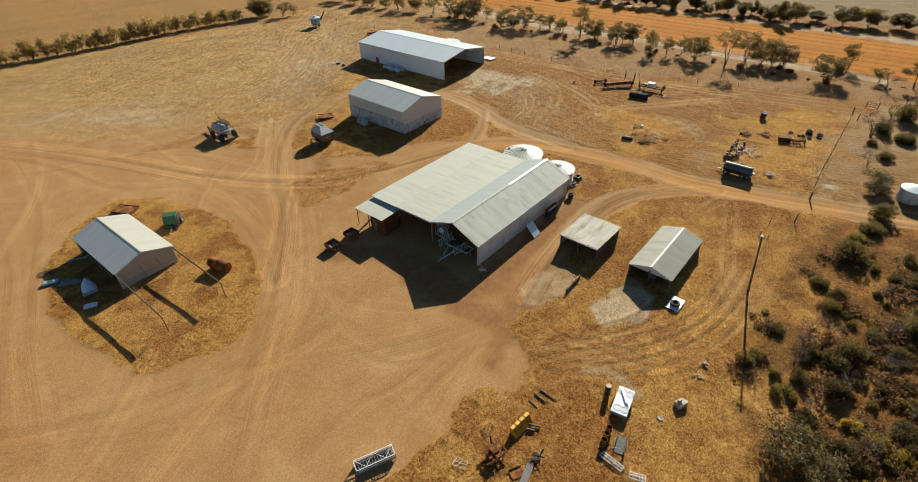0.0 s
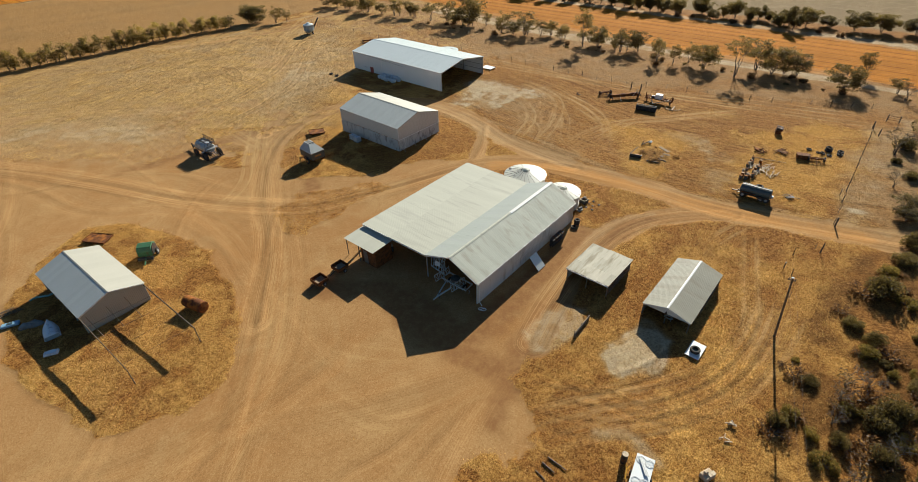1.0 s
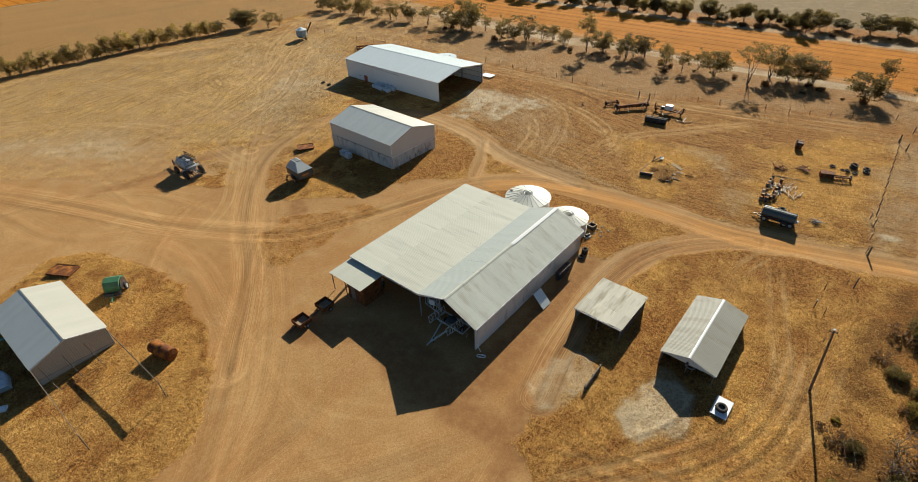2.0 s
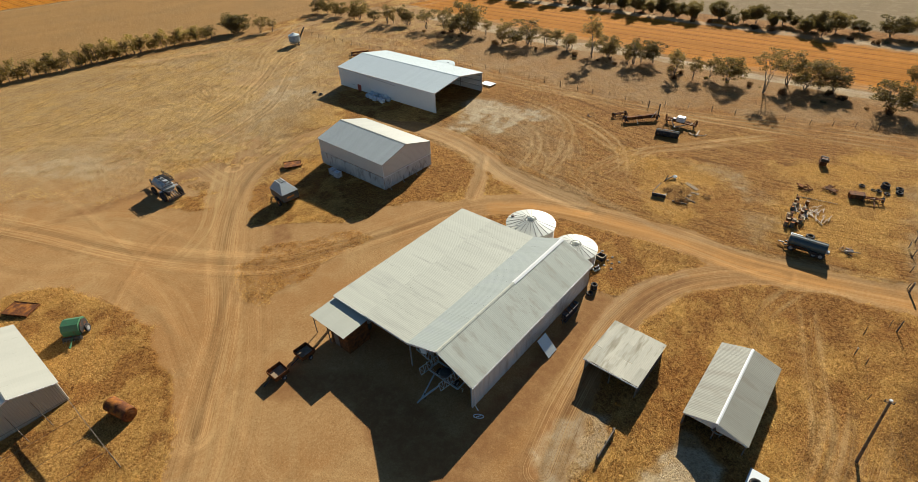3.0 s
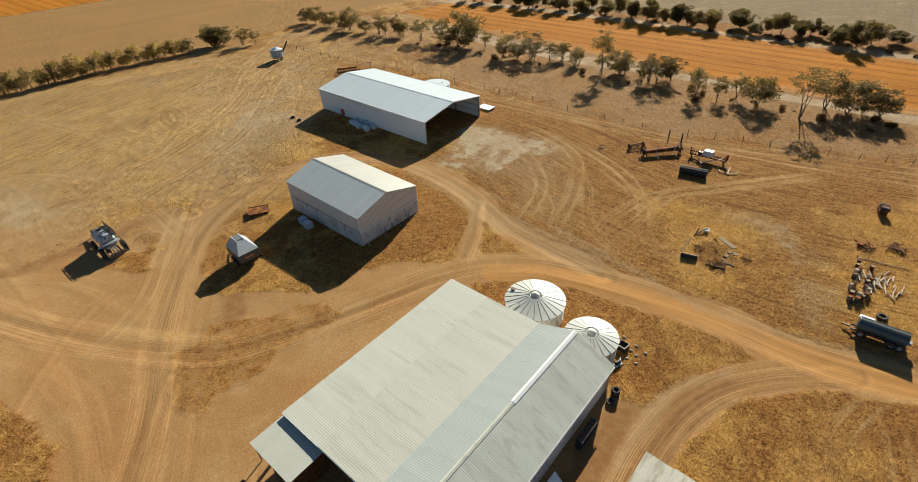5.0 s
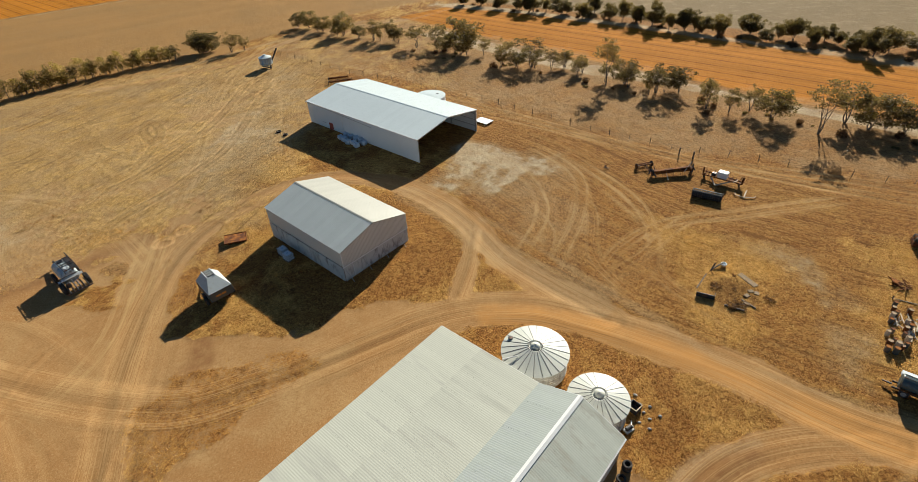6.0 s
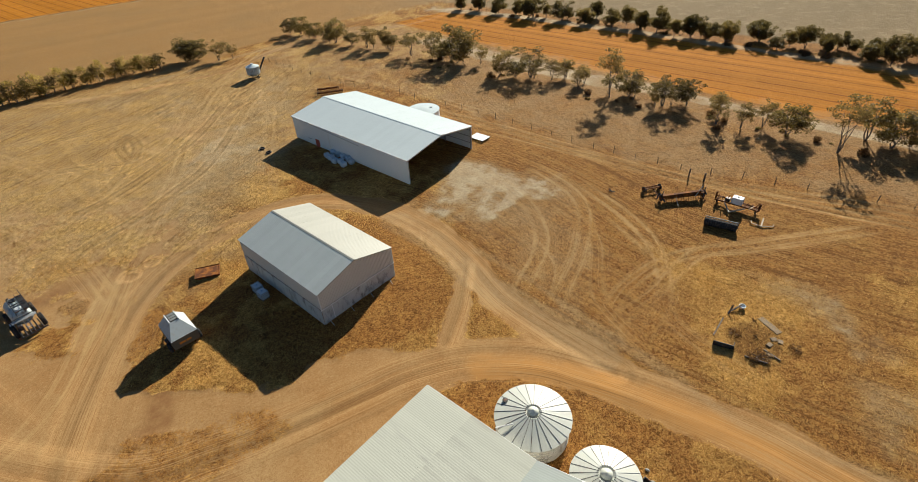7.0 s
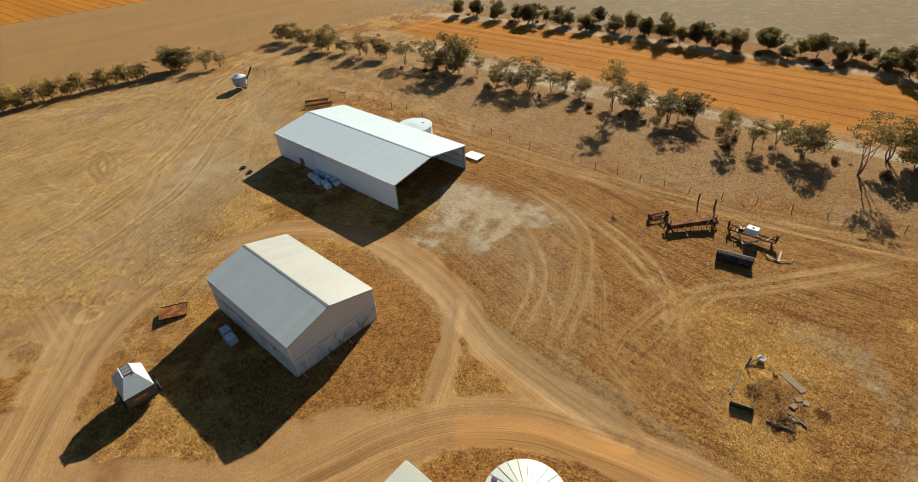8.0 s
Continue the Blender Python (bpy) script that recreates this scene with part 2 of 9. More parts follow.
LANES = [("66,68 55,73 40,80 31,87.5 23,92.5 18,95 13,97 6,97.5 0,96 -4,94 -10,91 -17,88 -26,86 -44,90 -64,97 -90,104 -120,108", 2.9),
         ("120,52 90,60 66,68 55,73", 2.4),
         ("21,95 15,101 10,107 6,115 1,122 -6,128 -16,131 -24,129 -31,122 -35,114 -35,104 -32,90 -27,76 -24,60", 2.4),
         ("6.5,113 5.6,106 4,100", 1.4),
         ("8,55 12,62 19,71.5 26,77 33,79 41,79", 2.1),
         ("-130,176 -99.8,182.4 -81.6,187.3 -64,197 -54.4,204.9 -47.6,221.7 -30.7,236.3 -4.7,247.5 30,290", 1.3)]
FAINT = [("-4,170 16.3,153.7 29.2,142.2 43.2,131.4 51.4,126 59.5,120.8 67,116.6 95,100", 1.9), ("-26,196 -4,178 14,161", 1.6), ("-98,181 -78,194 -58,205 -53,224 -28,253 -9,271 30,300", 2.2), ("-130,150 -112,168 -98,181", 2.2),
         ("9,157 28,142 42,132.5 56,126 67,121 95,106", 1.6), ("63,117 43,114 36,113 28,106 20,100", 1.6),
         ("5,45 14,47 24,49 31,53 38,61", 1.5), ("6,42 15,44.5 25,46 33,51 40,58", 1.0),
         ("-36,100 -40,118 -44,140 -50,165 -54,190 -53,224", 2.0), ("-36,108 -52,122 -72,130 -110,128", 2.5),
         ("20,128 24,118 22,106 26,96", 1.2), ("27,125 31,112 29,102 35,92", 1.2), ("14,122 17,112 14,104", 1.2),
         ("-24,131 -30,150 -36,170 -50,185", 1.6), ("-62,130 -66,150 -80,165", 1.2), ("-48,150 -60,160 -58,178 -46,182", 1.1),
         ("20,100 26,108 34,113 46,115 60,117", 1.4), ("16,104 22,116 24,128 18,140", 1.6), ("24,98 30,107 31,119 25,133", 1.5), 
         ("-60,110 -72,124 -92,134", 2.0), ("-54,132 -70,146 -96,160", 1.8), ("-44,128 -56,140 -64,158 -62,182", 1.6), ("-40,150 -34,166 -44,186 -60,192", 1.6),
         ("12,106 17,118 15,130 8,140", 1.8), ("30,64 36,72 44,77", 1.3), ("26,50 33,56 37,64 42,74", 1.2),
         ("6.6,47.3 11.5,45.9 17.3,45.6 23.3,47.1 28.4,49.8 34.3,55.3 38.4,61.2", 0.9), ("6.5,49.2 11.9,47.7 17.9,47.4 23.4,48.8 27.9,51.2 32.4,55.4 36.3,60.4", 0.9), ("6.8,45.2 12,43.9 17.7,43.9 23.7,45.6 28.9,48.4 34.2,53", 0.9),
         ("-56.1,123.6 -55.4,130 -54.9,137.9 -55.2,146.9 -57.7,155.7 -63,161.2 -60.4,154.2 -53,146.7", 1.3), ("-59.4,128.2 -54.1,133.5 -50.1,143 -47.3,159.3 -48.3,187.2 -49.4,200.6", 1.6),
         ("-81.1,158.3 -73.2,163.9 -65.2,171.4 -55.6,178.3 -48.6,188", 1.4), ("-50.9,116.2 -49,122.6 -44.9,129.9 -42.3,137.1 -39.9,149.7 -42.7,187.1", 1.6), ("-73,153.3 -63,146.1 -55.3,143.5 -51.1,151 -50,165.4", 1.2),
         ("-70.7,146.8 -72.3,155.5 -65.4,157 -54.5,151.3", 1.1), ("-96,140 -84,148 -74,160 -70,174", 1.3), ("-100,152 -88,158 -76,170 -66,182", 1.3), ("-90,128 -76,136 -62,150 -56,168", 1.4),
         ("-104,128 -88,140 -70,146 -52,150", 1.3), ("-64,118 -56,130 -52,144 -54,164 -60,184", 1.2), ("-84,118 -70,128 -58,142 -50,160", 1.2), ("-45.2,134.9 -39.9,108.1 -37.1,94.7 -39.7,83.9", 1.5)]
RUTS = [("-38,20 -36,34 -36,50 -44,88 -40,104", 5), ("-62,30 -63,50 -66,70 -74,90 -90,112", 3.5), ("-20,30 -22,46 -24,60 -26,74 -29,92 -36,112", 4.5),
        ("-30,24 -26,40 -20,52 -21,66 -26,84", 3), ("-12,60 -16,52 -26,44 -40,38 -60,36", 4), ("4,52 -8,48 -18,46 -30,44", 3.5),
        ("-56,90 -48,90 -38,82 -30,72 -23,60 -22,46", 3), ("-5,33 0,44 6,54", 2), ("-120,108 -80,98 -60,88 -48,88 -38,84 -28,76", 4),
        ("-91.5,104.5 -78.2,91.7 -67.7,79.4 -60.7,68.1 -51.4,52.6 -42.5,40.9 -37.1,33.3", 2.2), ("-69.2,72.9 -60.5,62.8 -51.6,49 -40.2,33.4", 1.6), ("-39.5,117 -32.9,99.1 -27.5,82.7 -22.1,67.5 -19.1,51.3 -20.6,40.1 -22,32.8", 2.6),
        ("-44.9,84.3 -32.6,74.2 -26.2,66.4 -22.9,57.6 -22.2,47.8 -23.2,40.9 -24.6,32.8", 1.8), ("-82.6,91.9 -73.2,93.7 -65,98.4 -51.4,100.3 -32.3,89.5", 1.6), ("-93.4,126.7 -64.3,106.2 -45.4,90.8 -33.6,83.3", 1.4),
        ("-15.8,51.2 -11.2,47.4 -7.1,45.6 -2.1,47 4.7,50.3", 1.2), ("4.1,50.3 -2.1,43.8 -5.5,39.6 -8.6,35.9", 1.6), ("0.7,50.5 -6.3,43.2 -11.3,39.8 -16.3,32.6", 1.5), ("-26.4,67.8 -16.5,55.2 -10.3,51 -6.7,49", 1.4)]
# deep wheel furrows in the grass
FURROWS = ["6.6,47.3 11.5,45.9 17.3,45.6 23.3,47.1 28.4,49.8 34.3,55.3 38.4,61.2", "6.5,49.2 11.9,47.7 17.9,47.4 23.4,48.8 27.9,51.2 32.4,55.4 36.3,60.4", "6.8,45.2 12,43.9 17.7,43.9 23.7,45.6 28.9,48.4 34.2,53", "8,52.5 13,48.6 19,45 26,43.4", "9,47.5 15,49 21,51 26,55",
           "-56.1,123.6 -55.4,130 -54.9,137.9 -55.2,146.9 -57.7,155.7 -63,161.2 -60.4,154.2 -53,146.7", "-59.4,128.2 -54.1,133.5 -50.1,143 -47.3,159.3 -48.3,187.2", "-50.9,116.2 -49,122.6 -44.9,129.9 -42.3,137.1 -39.9,149.7 -42.7,187.1", "-81.1,158.3 -73.2,163.9 -65.2,171.4 -55.6,178.3",
           "-73,153.3 -63,146.1 -55.3,143.5 -51.1,151 -50,165.4", "-104,128 -88,140 -70,146 -52,150", "-4,170 16.3,153.7 29.2,142.2 43.2,131.4 51.4,126 67,116.6 95,100", "9,157 28,142 42,132.5 56,126 67,121 95,106"]
# single wheel marks in the yard: thin pale lines
MARKS = ["-91.5,104.5 -78.2,91.7 -67.7,79.4 -60.7,68.1 -51.4,52.6 -42.5,40.9", "-93.4,126.7 -64.3,106.2 -45.4,90.8 -33.6,83.3 -26,72", "-70,97 -56,101 -44,99 -32,91 -24,80", "-34,96 -28,82 -24,70 -21,56 -21,44 -24,30",
         "-38,99 -31,84 -26,72 -24,62 -24,50 -27,36", "-36,90 -28,84 -20,84 -12,88 -4,93", "-24,86 -18,87.5 -10,91 0,95.5", "4.1,50.3 -2.1,43.8 -5.5,39.6 -10,35", "-15.8,51.2 -11.2,47.4 -7.1,45.6 -2.1,47 4.7,50.3",
         "-18,60 -14,56 -8,54 0,53.5", "-60,86 -52,90 -42,87 -34,79 -29,72", "-66,60 -60,50 -52,42 -44,34", "-30,40 -24,44 -20,50 -18,58 -20,68", "-44,40 -36,41.5 -28,43.5 -22,48", "-50,36 -38,37 -26,38 -14,41"]
WEST = pts("-32,96 -33,120 -40,132 -36,150 -46,172 -60,165 -66,140 -110,136 -130,120 -130,96")
STUBBLE = pts("-14,247 11,219 37.7,188 49,179.5 57.9,169.8 65.7,161.3 72.7,154.3 83.4,145 108,123 170,70 230,120 128,152 107,178 85,201 46,229 5,261")
PALE = [(pts("-1,128.5 4,136 7.5,142 13.4,138 20.1,134 21,129.5 15.2,127 9,123 4,125"), 0.99), (pts("46.2,103.9 47.1,103.4 47.9,100.1 48.2,98.2 46.1,96.8 45,98.7"), 0.95), (pts("40.4,109.1 43,107.3 44.9,104.4 43.8,103.6 41.6,105.9"), 0.7), (pts("-64,171.5 -62.5,184.5 -55.8,181.7 -57.3,170.6 -61.7,168.3"), 0.75), (pts("-32.7,176.7 -31.6,160.4 -32.2,148.8 -35.8,139.8 -35.2,131.8 -37.2,126.5 -43.2,122.2 -46.3,115.9 -49.7,126.3 -42.6,134 -40.5,143.9 -38.8,161.3 -39.9,183 -52,200 -48,206 -38,190.3"), 0.72), (pts("-60,120 -48,126 -38,134 -28,146 -21,160 -31,178 -40,172 -44,150 -58,140 -80,128"), 0.5),
        (pts("81,106 98,112 110,98 69,71 55,75"), 0.75), (pts("57.8,77.6 59.2,79.2 61.2,78.6 61.6,77 59.6,76.2"), 1.0), (pts("0,228 14,212 37.7,185.5 49,177.6 57.5,168.4 65.3,160 72.3,153 83,143.8 104,124 100,122 79.6,139.6 71.1,147 66.3,152.2 59.2,159.4 48.9,168.5 36.4,176 14,198 -6,222"), 1.0), (pts("-2,270 30,248 60,222 90,194 112,176 150,140 146,134 108,171 88,190 58,217 28,243 -4,263"), 1.0),
        (pts("40,86 44,91 47,90 43,84"), 0.7), (pts("45.6,102 48,100.7 48.6,98 46.6,97 45,99.4"), 0.8), (pts("-30,110 -32,140 -44,176 -70,190 -110,176 -120,112 -60,104"), 0.36), (pts("-46,240 -14,246 11,220 40,193 62,165.5 90,145.5 108,123.5 100,106 69,121.5 54,130 42,135.5 30,145 7,166 -7,177 -22,187 -41,203 -52,214"), 0.5)]
APRONS = [(pts("15.2,52.9 17.2,54.7 20.4,57 21.6,58.6 23.6,54.5 21.1,50.1 19.4,50.2 16.6,49.4 15,50.5"), 0.98), (pts("7.9,56.8 10.2,59.2 13.2,60.9 15,59.9 14.9,58.1 12.8,55.7 10.9,54.3 8.4,54"), 0.86)]
PALE_LINES = [("8,116 12.9,111.3 16.4,106.7 19.9,101.8 23.2,98 26,94.8 28.9,91 31.2,88.3 36,85.5 42,82.5 50,78.6 56,75.2", 0.7, 0.45), ("-3.6,124.3 2.3,118.4 5.9,112.8 8,110 14,104 20,97.5", 2.2, 0.5), ("-98,181.7 -86.7,185.4 -77.1,193.4 -67.4,204.9 -56.2,218.2 -45.2,227.7 -26.4,244.1", 1.3, 0.6),
              ("30,79.5 24,78 18,72.5 12,64", 0.5, 0.5), ("17,40.5 15.5,43 12.5,43.5", 0.6, 0.8)]
ROWS_LINE = "90,58 66,66 55,71 40,78.5 30,86 22,92 16,98 9,106 4,114 -1,121 -7,126.5 -16,130 -24,150 -34,175"
ORANGE = "56,72 40,80 31,87 23,91.5 16,95 8,96.5"
# dark reddish soil; the last two lines also deepen the machinery shed's shade
RED_AND_SHADE = ["3,45 6,51 10,58 15,66 22,75 29,78.5", "-8,62 -2,56 5,50", "-24,92 -27,100 -32,112", "-62,100 -48,112 -38,120", "1,56.5 6,61.5 12,68 18,75", "-17,66 -8,64 -1,58"]
GOLD = [(pts("29.5,63.5 31,67.5 34.5,66.8 34,62.5 31.6,60.2"), 1.2), (pts("5.6,112 7,107.5 5.2,101.6 9.6,104 14,100 10,99.5 4.6,99.6"), 1.0), (pts("33,63 42,65 36,54 30,45 22,37 15,30 22,28 30,36 36,46 46,62"), 0.9), (pts("30,95 34,92 40,96 44,104 38,108 31,103"), 0.8),
        (pts("-82,150 -84,176 -63,178 -46,142 -60,132 -90,136"), 0.95), (pts("8,47 9,53 14,60 17,54 14,50"), 0.4), (pts("20,72 26,76 30,75 23,68"), 0.8),
        (pts("54,78 80,104 72,110 56,104 50,94 46,84"), 0.9), (pts("-95,120 -110,150 -86,170 -66,150 -70,130"), 0.45), (pts("26,60 30,70 36,70 34,60"), 0.6),
        (pts("-55,114 -54,128 -46,130 -40,126 -40,118 -46,116"), 0.85), (pts("-70,140 -50,136 -42,150 -58,162 -72,156"), 0.8), (pts("-33,143 -24,142 -20,133 -26,130 -31,134"), 0.95),
        (pts("29.5,97 30.6,101 32,106.1 35,110 38.5,109.5 42,107 44.3,103.5 43.6,99 40,95.5 36,93.5 33.5,92 30.1,92.6"), 1.25), (pts("31.2,114.5 33,112.5 34.2,107 32.5,105 31,109"), 1.1), (pts("18,28 20,36 27,46 33,58 31,64 26,54 21,46 17,40 14,32"), 0.95), (pts("26,60 30,70 36,70 34,60"), 0.9)]

# bare grey earth showing through the reaped west and beside the lane
BARE = [(pts("-45.1,136.4 -46.9,150 -44,166 -36,168 -31,154.7 -29,144.1 -33.5,134.8 -38.9,133"), 0.8), (pts("-95,124 -83.1,126.2 -78.5,129.3 -64.1,124.7 -57,116.2 -61,112.7 -75.3,113 -95,112"), 0.8), (pts("17.4,136.3 21.5,132.9 23.7,121.2 24.4,110.6 19,107.5 13.6,108 10,116 8,124"), 0.5)]
SHEAVES = [(pts("-62.6,129.2 -57.9,133.8 -51,137 -43.7,129.9 -42.7,121 -47.7,115.6 -54,116"), 1.1), (pts("-95.1,143.2 -90.2,147.2 -84.9,151.5 -70.7,144.9 -76.1,132.8 -88.3,133.5"), 1.1)]
RUSSET = pts("-12.1,126 -4.3,124.5 2,119 5,111.6 4.5,106 2,101.5 -2.7,98.8 -5.9,97.5 -9,96 -16,97 -14,110")
TUFTED = pts("-47.6,112 -42.1,114.2 -38.5,111.8 -37.5,102.5 -40,99 -45.1,101.6")

xs = np.r_[np.array([-2500, -1500, -900, -600, -420, -320]), np.arange(-260, -92, 3.0), np.arange(-92, -62, 0.5), np.arange(-62, 60, 0.29), np.arange(60, 102, 0.5), np.arange(102, 260, 3.0), np.array([300, 400, 600, 900, 1500, 2500])]
ys = np.r_[np.array([-900, -400, -200, -120, -80]), np.arange(-60, 24, 2.0), np.arange(24, 128, 0.29), np.arange(128, 172, 0.5), np.arange(172, 260, 1.2), np.arange(260, 420, 4.0), np.array([440, 500, 600, 800, 1200, 2000, 3500])]
gx, gy = [a.ravel() for a in np.meshgrid(xs, ys)]
wob = (fbm(gx, gy, 5.0, 3) - 0.5) * 5 + (fbm(gx, gy, 1.2, 9, 2) - 0.5) * 1.6
dirt = ramp(inside(gx, gy, YARD) + wob, -0.6, 0.5)
ruts = np.zeros(gx.shape)
flows = {}


def flow(key, d, side, way, k, n):
    """Keeps the offset beside and the way along the strongest track at each place."""
    f = flows.setdefault(key, [np.zeros(gx.shape), np.zeros(gx.shape), np.zeros(gx.shape)])
    best = k > f[2]
    for i, v in enumerate((side + 37.0 * n, way, k)):
        f[i] = np.where(best, v, f[i])


dirt = np.maximum(dirt, 0.62 * ramp(inside(gx, gy, WEST) + wob * 1.6, -9, 7) * np.clip(0.2 + 1.5 * fbm(gx, gy, 9, 17), 0, 1))
for n, (text, w) in enumerate(LANES):
    d, side, way = along(gx, gy, curve(text))
    k = ramp(w + wob * 0.35 - d, -0.4, 0.6)
    dirt = np.maximum(dirt, k)
    ruts += k * (vnoise(side * 1.0, way * 0.02, 0.55, 21) - 0.5) * 1.2
    flow("a", d, side, way, ramp(w * 1.25 - d, 0, w * 0.5), n)
tracks = np.zeros(gx.shape)
for n, text in enumerate(MARKS):
    c = curve(text, 5)
    d, side, way = along(gx, gy, c, 4.0)
    tracks = np.maximum(tracks, 0.32 * ramp(0.3 - np.abs(np.abs(side + 0.3 * (vnoise(way, 0 * way, 6, n) - 0.5)) - 0.8), 0, 0.22) * np.clip(2.4 * fbm(gx, gy, 6, 130 + n) - 0.75, 0, 1) * ends(way, c))
for n, (text, w) in enumerate(FAINT):
    c = curve(text)
    d, side, way = along(gx, gy, c)
    k = ramp(w + wob * 0.3 - d, -0.5, 0.8) * ends(way, c)
    pair = np.maximum(ramp(0.45 - np.abs(np.abs(side) - w * 0.55), 0, 0.35), 0.35 * k)
    dirt = np.maximum(dirt, 0.5 * pair * k * np.clip(2.2 * fbm(gx, gy, 5, 31) - 0.5, 0, 1))
    tracks = np.maximum(tracks, k * ramp(0.42 - np.abs(np.abs(side) - 0.85), 0, 0.3) * np.clip(2.2 * fbm(gx, gy, 7, 35) - 0.45, 0, 1))
    flow("b", d, side, way, ramp(w * 1.7 - d, 0, w) * ends(way, c), n + 20)
for n, (text, w) in enumerate(RUTS):
    c = curve(text)
    d, side, way = along(gx, gy, c)
    k = ramp(w - d, 0, w) * ends(way, c, 10)
    ruts += k * (vnoise(side, way * 0.015, 0.7, 40 + int(w * 2)) - 0.5) * 0.8
    flow("a" if n % 2 else "b", d, side, way, 0.5 * ramp(w * 1.3 - d, 0, w) * ends(way, c, 10), n + 50)
for n, text in enumerate(FURROWS):
    c = curve(text)
    d, side, way = along(gx, gy, c, 5.0)
    k = np.clip(2.2 * fbm(gx, gy, 5, 150 + n) - 0.35, 0, 1) * (d < 3) * ends(way, c)
    ruts += k * (0.6 * ramp(0.34 - np.abs(np.abs(side) - 1.25), 0, 0.25) - 0.7 * ramp(0.36 - np.abs(np.abs(side) - 0.75), 0, 0.25))
rings = np.zeros(gx.shape)
for cx, cy, r in ((-39.2, 115.6, 1.5), (-38.9, 115.4, 1.0), (-37.3, 118.3, 1.1), (-44.5, 180.5, 4.2), (-44.0, 180.0, 5.6)):
    rings = np.maximum(rings, ramp(0.3 - np.abs(np.hypot(gx - cx, gy - cy) - r), 0, 0.25))
ruts += rings * 0.9
isl = ramp(inside(gx, gy, ISLAND) + wob * 0.55, -0.5, 0.5)
dirt = dirt * (1 - isl)
thin = ramp(inside(gx, gy, PATCH) + wob * 0.9, -0.6, 0.9)
isle = np.maximum(0.66 * ramp(inside(gx, gy, PATCH) + wob * 0.9, -0.6, 0.9) * np.clip(0.3 + 1.4 * fbm(gx, gy, 2.4, 18), 0, 1), ramp(inside(gx, gy, TANK_GRASS) + wob * 0.5, -0.5, 0.5))
dirt = dirt * (1 - isle)
weed = ramp(0.9 - along(gx, gy, pts("-12.8,42.6 -11.4,43.6 -9.8,44.4"))[0] + wob * 0.8, 0, 1.2) + ramp(0.4 - along(gx, gy, pts("-14.2,39.9 -13,41.8"))[0] + wob * 0.7, 0, 1.2) + 0.35 * ramp(0.8 - along(gx, gy, pts("-20,71 -17.5,74"))[0] + wob, 0, 1.5)
dirt = np.clip(dirt - 0.75 * weed, 0, 1)
pale, gold = np.zeros(gx.shape), np.zeros(gx.shape)
for poly, w in PALE:
    pale = np.maximum(pale, w * (ramp(inside(gx, gy, poly) + wob * 0.5, -1.0, 1.0) * np.clip(0.72 + 0.4 * fbm(gx, gy, 4, 55), 0, 1) if w == 1 else ramp(inside(gx, gy, poly) + wob * 1.8, -2.0, 2.2) * np.clip(0.05 + 1.3 * fbm(gx, gy, 6, 55) + 0.9 * (fbm(gx, gy, 1.5, 59, 3) - 0.4), 0, 1)))
for poly, w in APRONS:
    pale = np.maximum(pale, w * ramp(inside(gx, gy, poly) + wob * 0.45, -0.35, 0.35) * np.clip(0.15 + 1.7 * fbm(gx, gy, 2.2, 57), 0, 1))
for text, w, k in PALE_LINES:
    pale = np.maximum(pale, k * ramp(w + wob * 0.25 - along(gx, gy, curve(text))[0], -0.3, 0.4) * np.clip(0.35 + 1.2 * fbm(gx, gy, 3, 56), 0, 1))
for poly, w in GOLD:
    gold = np.maximum(gold, w * ramp(inside(gx, gy, poly) + wob * 1.5, -2.5, 2.5))
gold = np.clip(gold * (0.45 + 0.9 * ramp(fbm(gx, gy, 2.6, 62, 3), 0.38, 0.62)) + (0.7 * ramp(fbm(gx, gy, 9, 60), 0.56, 0.72) + 0.7 * ramp(fbm(gx, gy, 2.2, 61, 3), 0.52, 0.62)) * (gx < 60) * (1 - 0.5 * ramp(gx, 0, 8)) * (1 - 0.75 * ramp(gx, 2, 8) * ramp(gy, 86, 96)), 0, 1)
gold = gold * (1 - 0.7 * thin)
west = ramp(-22 - gx + wob * 2, 0, 10) * ramp(gy - 108 + wob * 2, 0, 12) * (1 - ramp(gy, 196, 215))
dirt = dirt * (1 - 0.85 * gold * west)
pale = pale * (1 - 0.7 * gold * west)
for poly, w in BARE:
    k = ramp(inside(gx, gy, poly) + wob * 1.8, -4, 4) * np.clip(0.1 + 1.6 * fbm(gx, gy, 4, 58, 3), 0, 1)
    pale, gold = np.maximum(pale, w * k), gold * (1 - 0.7 * k)
for poly, w in SHEAVES:
    gold = np.maximum(gold, np.clip(w * ramp(inside(gx, gy, poly) + wob * 1.8, -3.5, 3.5) * (0.5 + 0.9 * ramp(fbm(gx, gy, 2.6, 64, 3), 0.38, 0.62)), 0, 1))
gold = gold * (1 - 0.85 * ramp(inside(gx, gy, RUSSET) + wob, -2, 2))
dirt = dirt * (1 - 0.8 * ramp(inside(gx, gy, TUFTED) + wob * 1.4, -2, 2) * ramp(fbm(gx, gy, 2.2, 65, 3), 0.4, 0.56))
hollow = ramp(3.4 - np.hypot((gx - 36.3), (gy - 98.3)) + wob * 0.4, 0, 1.2)
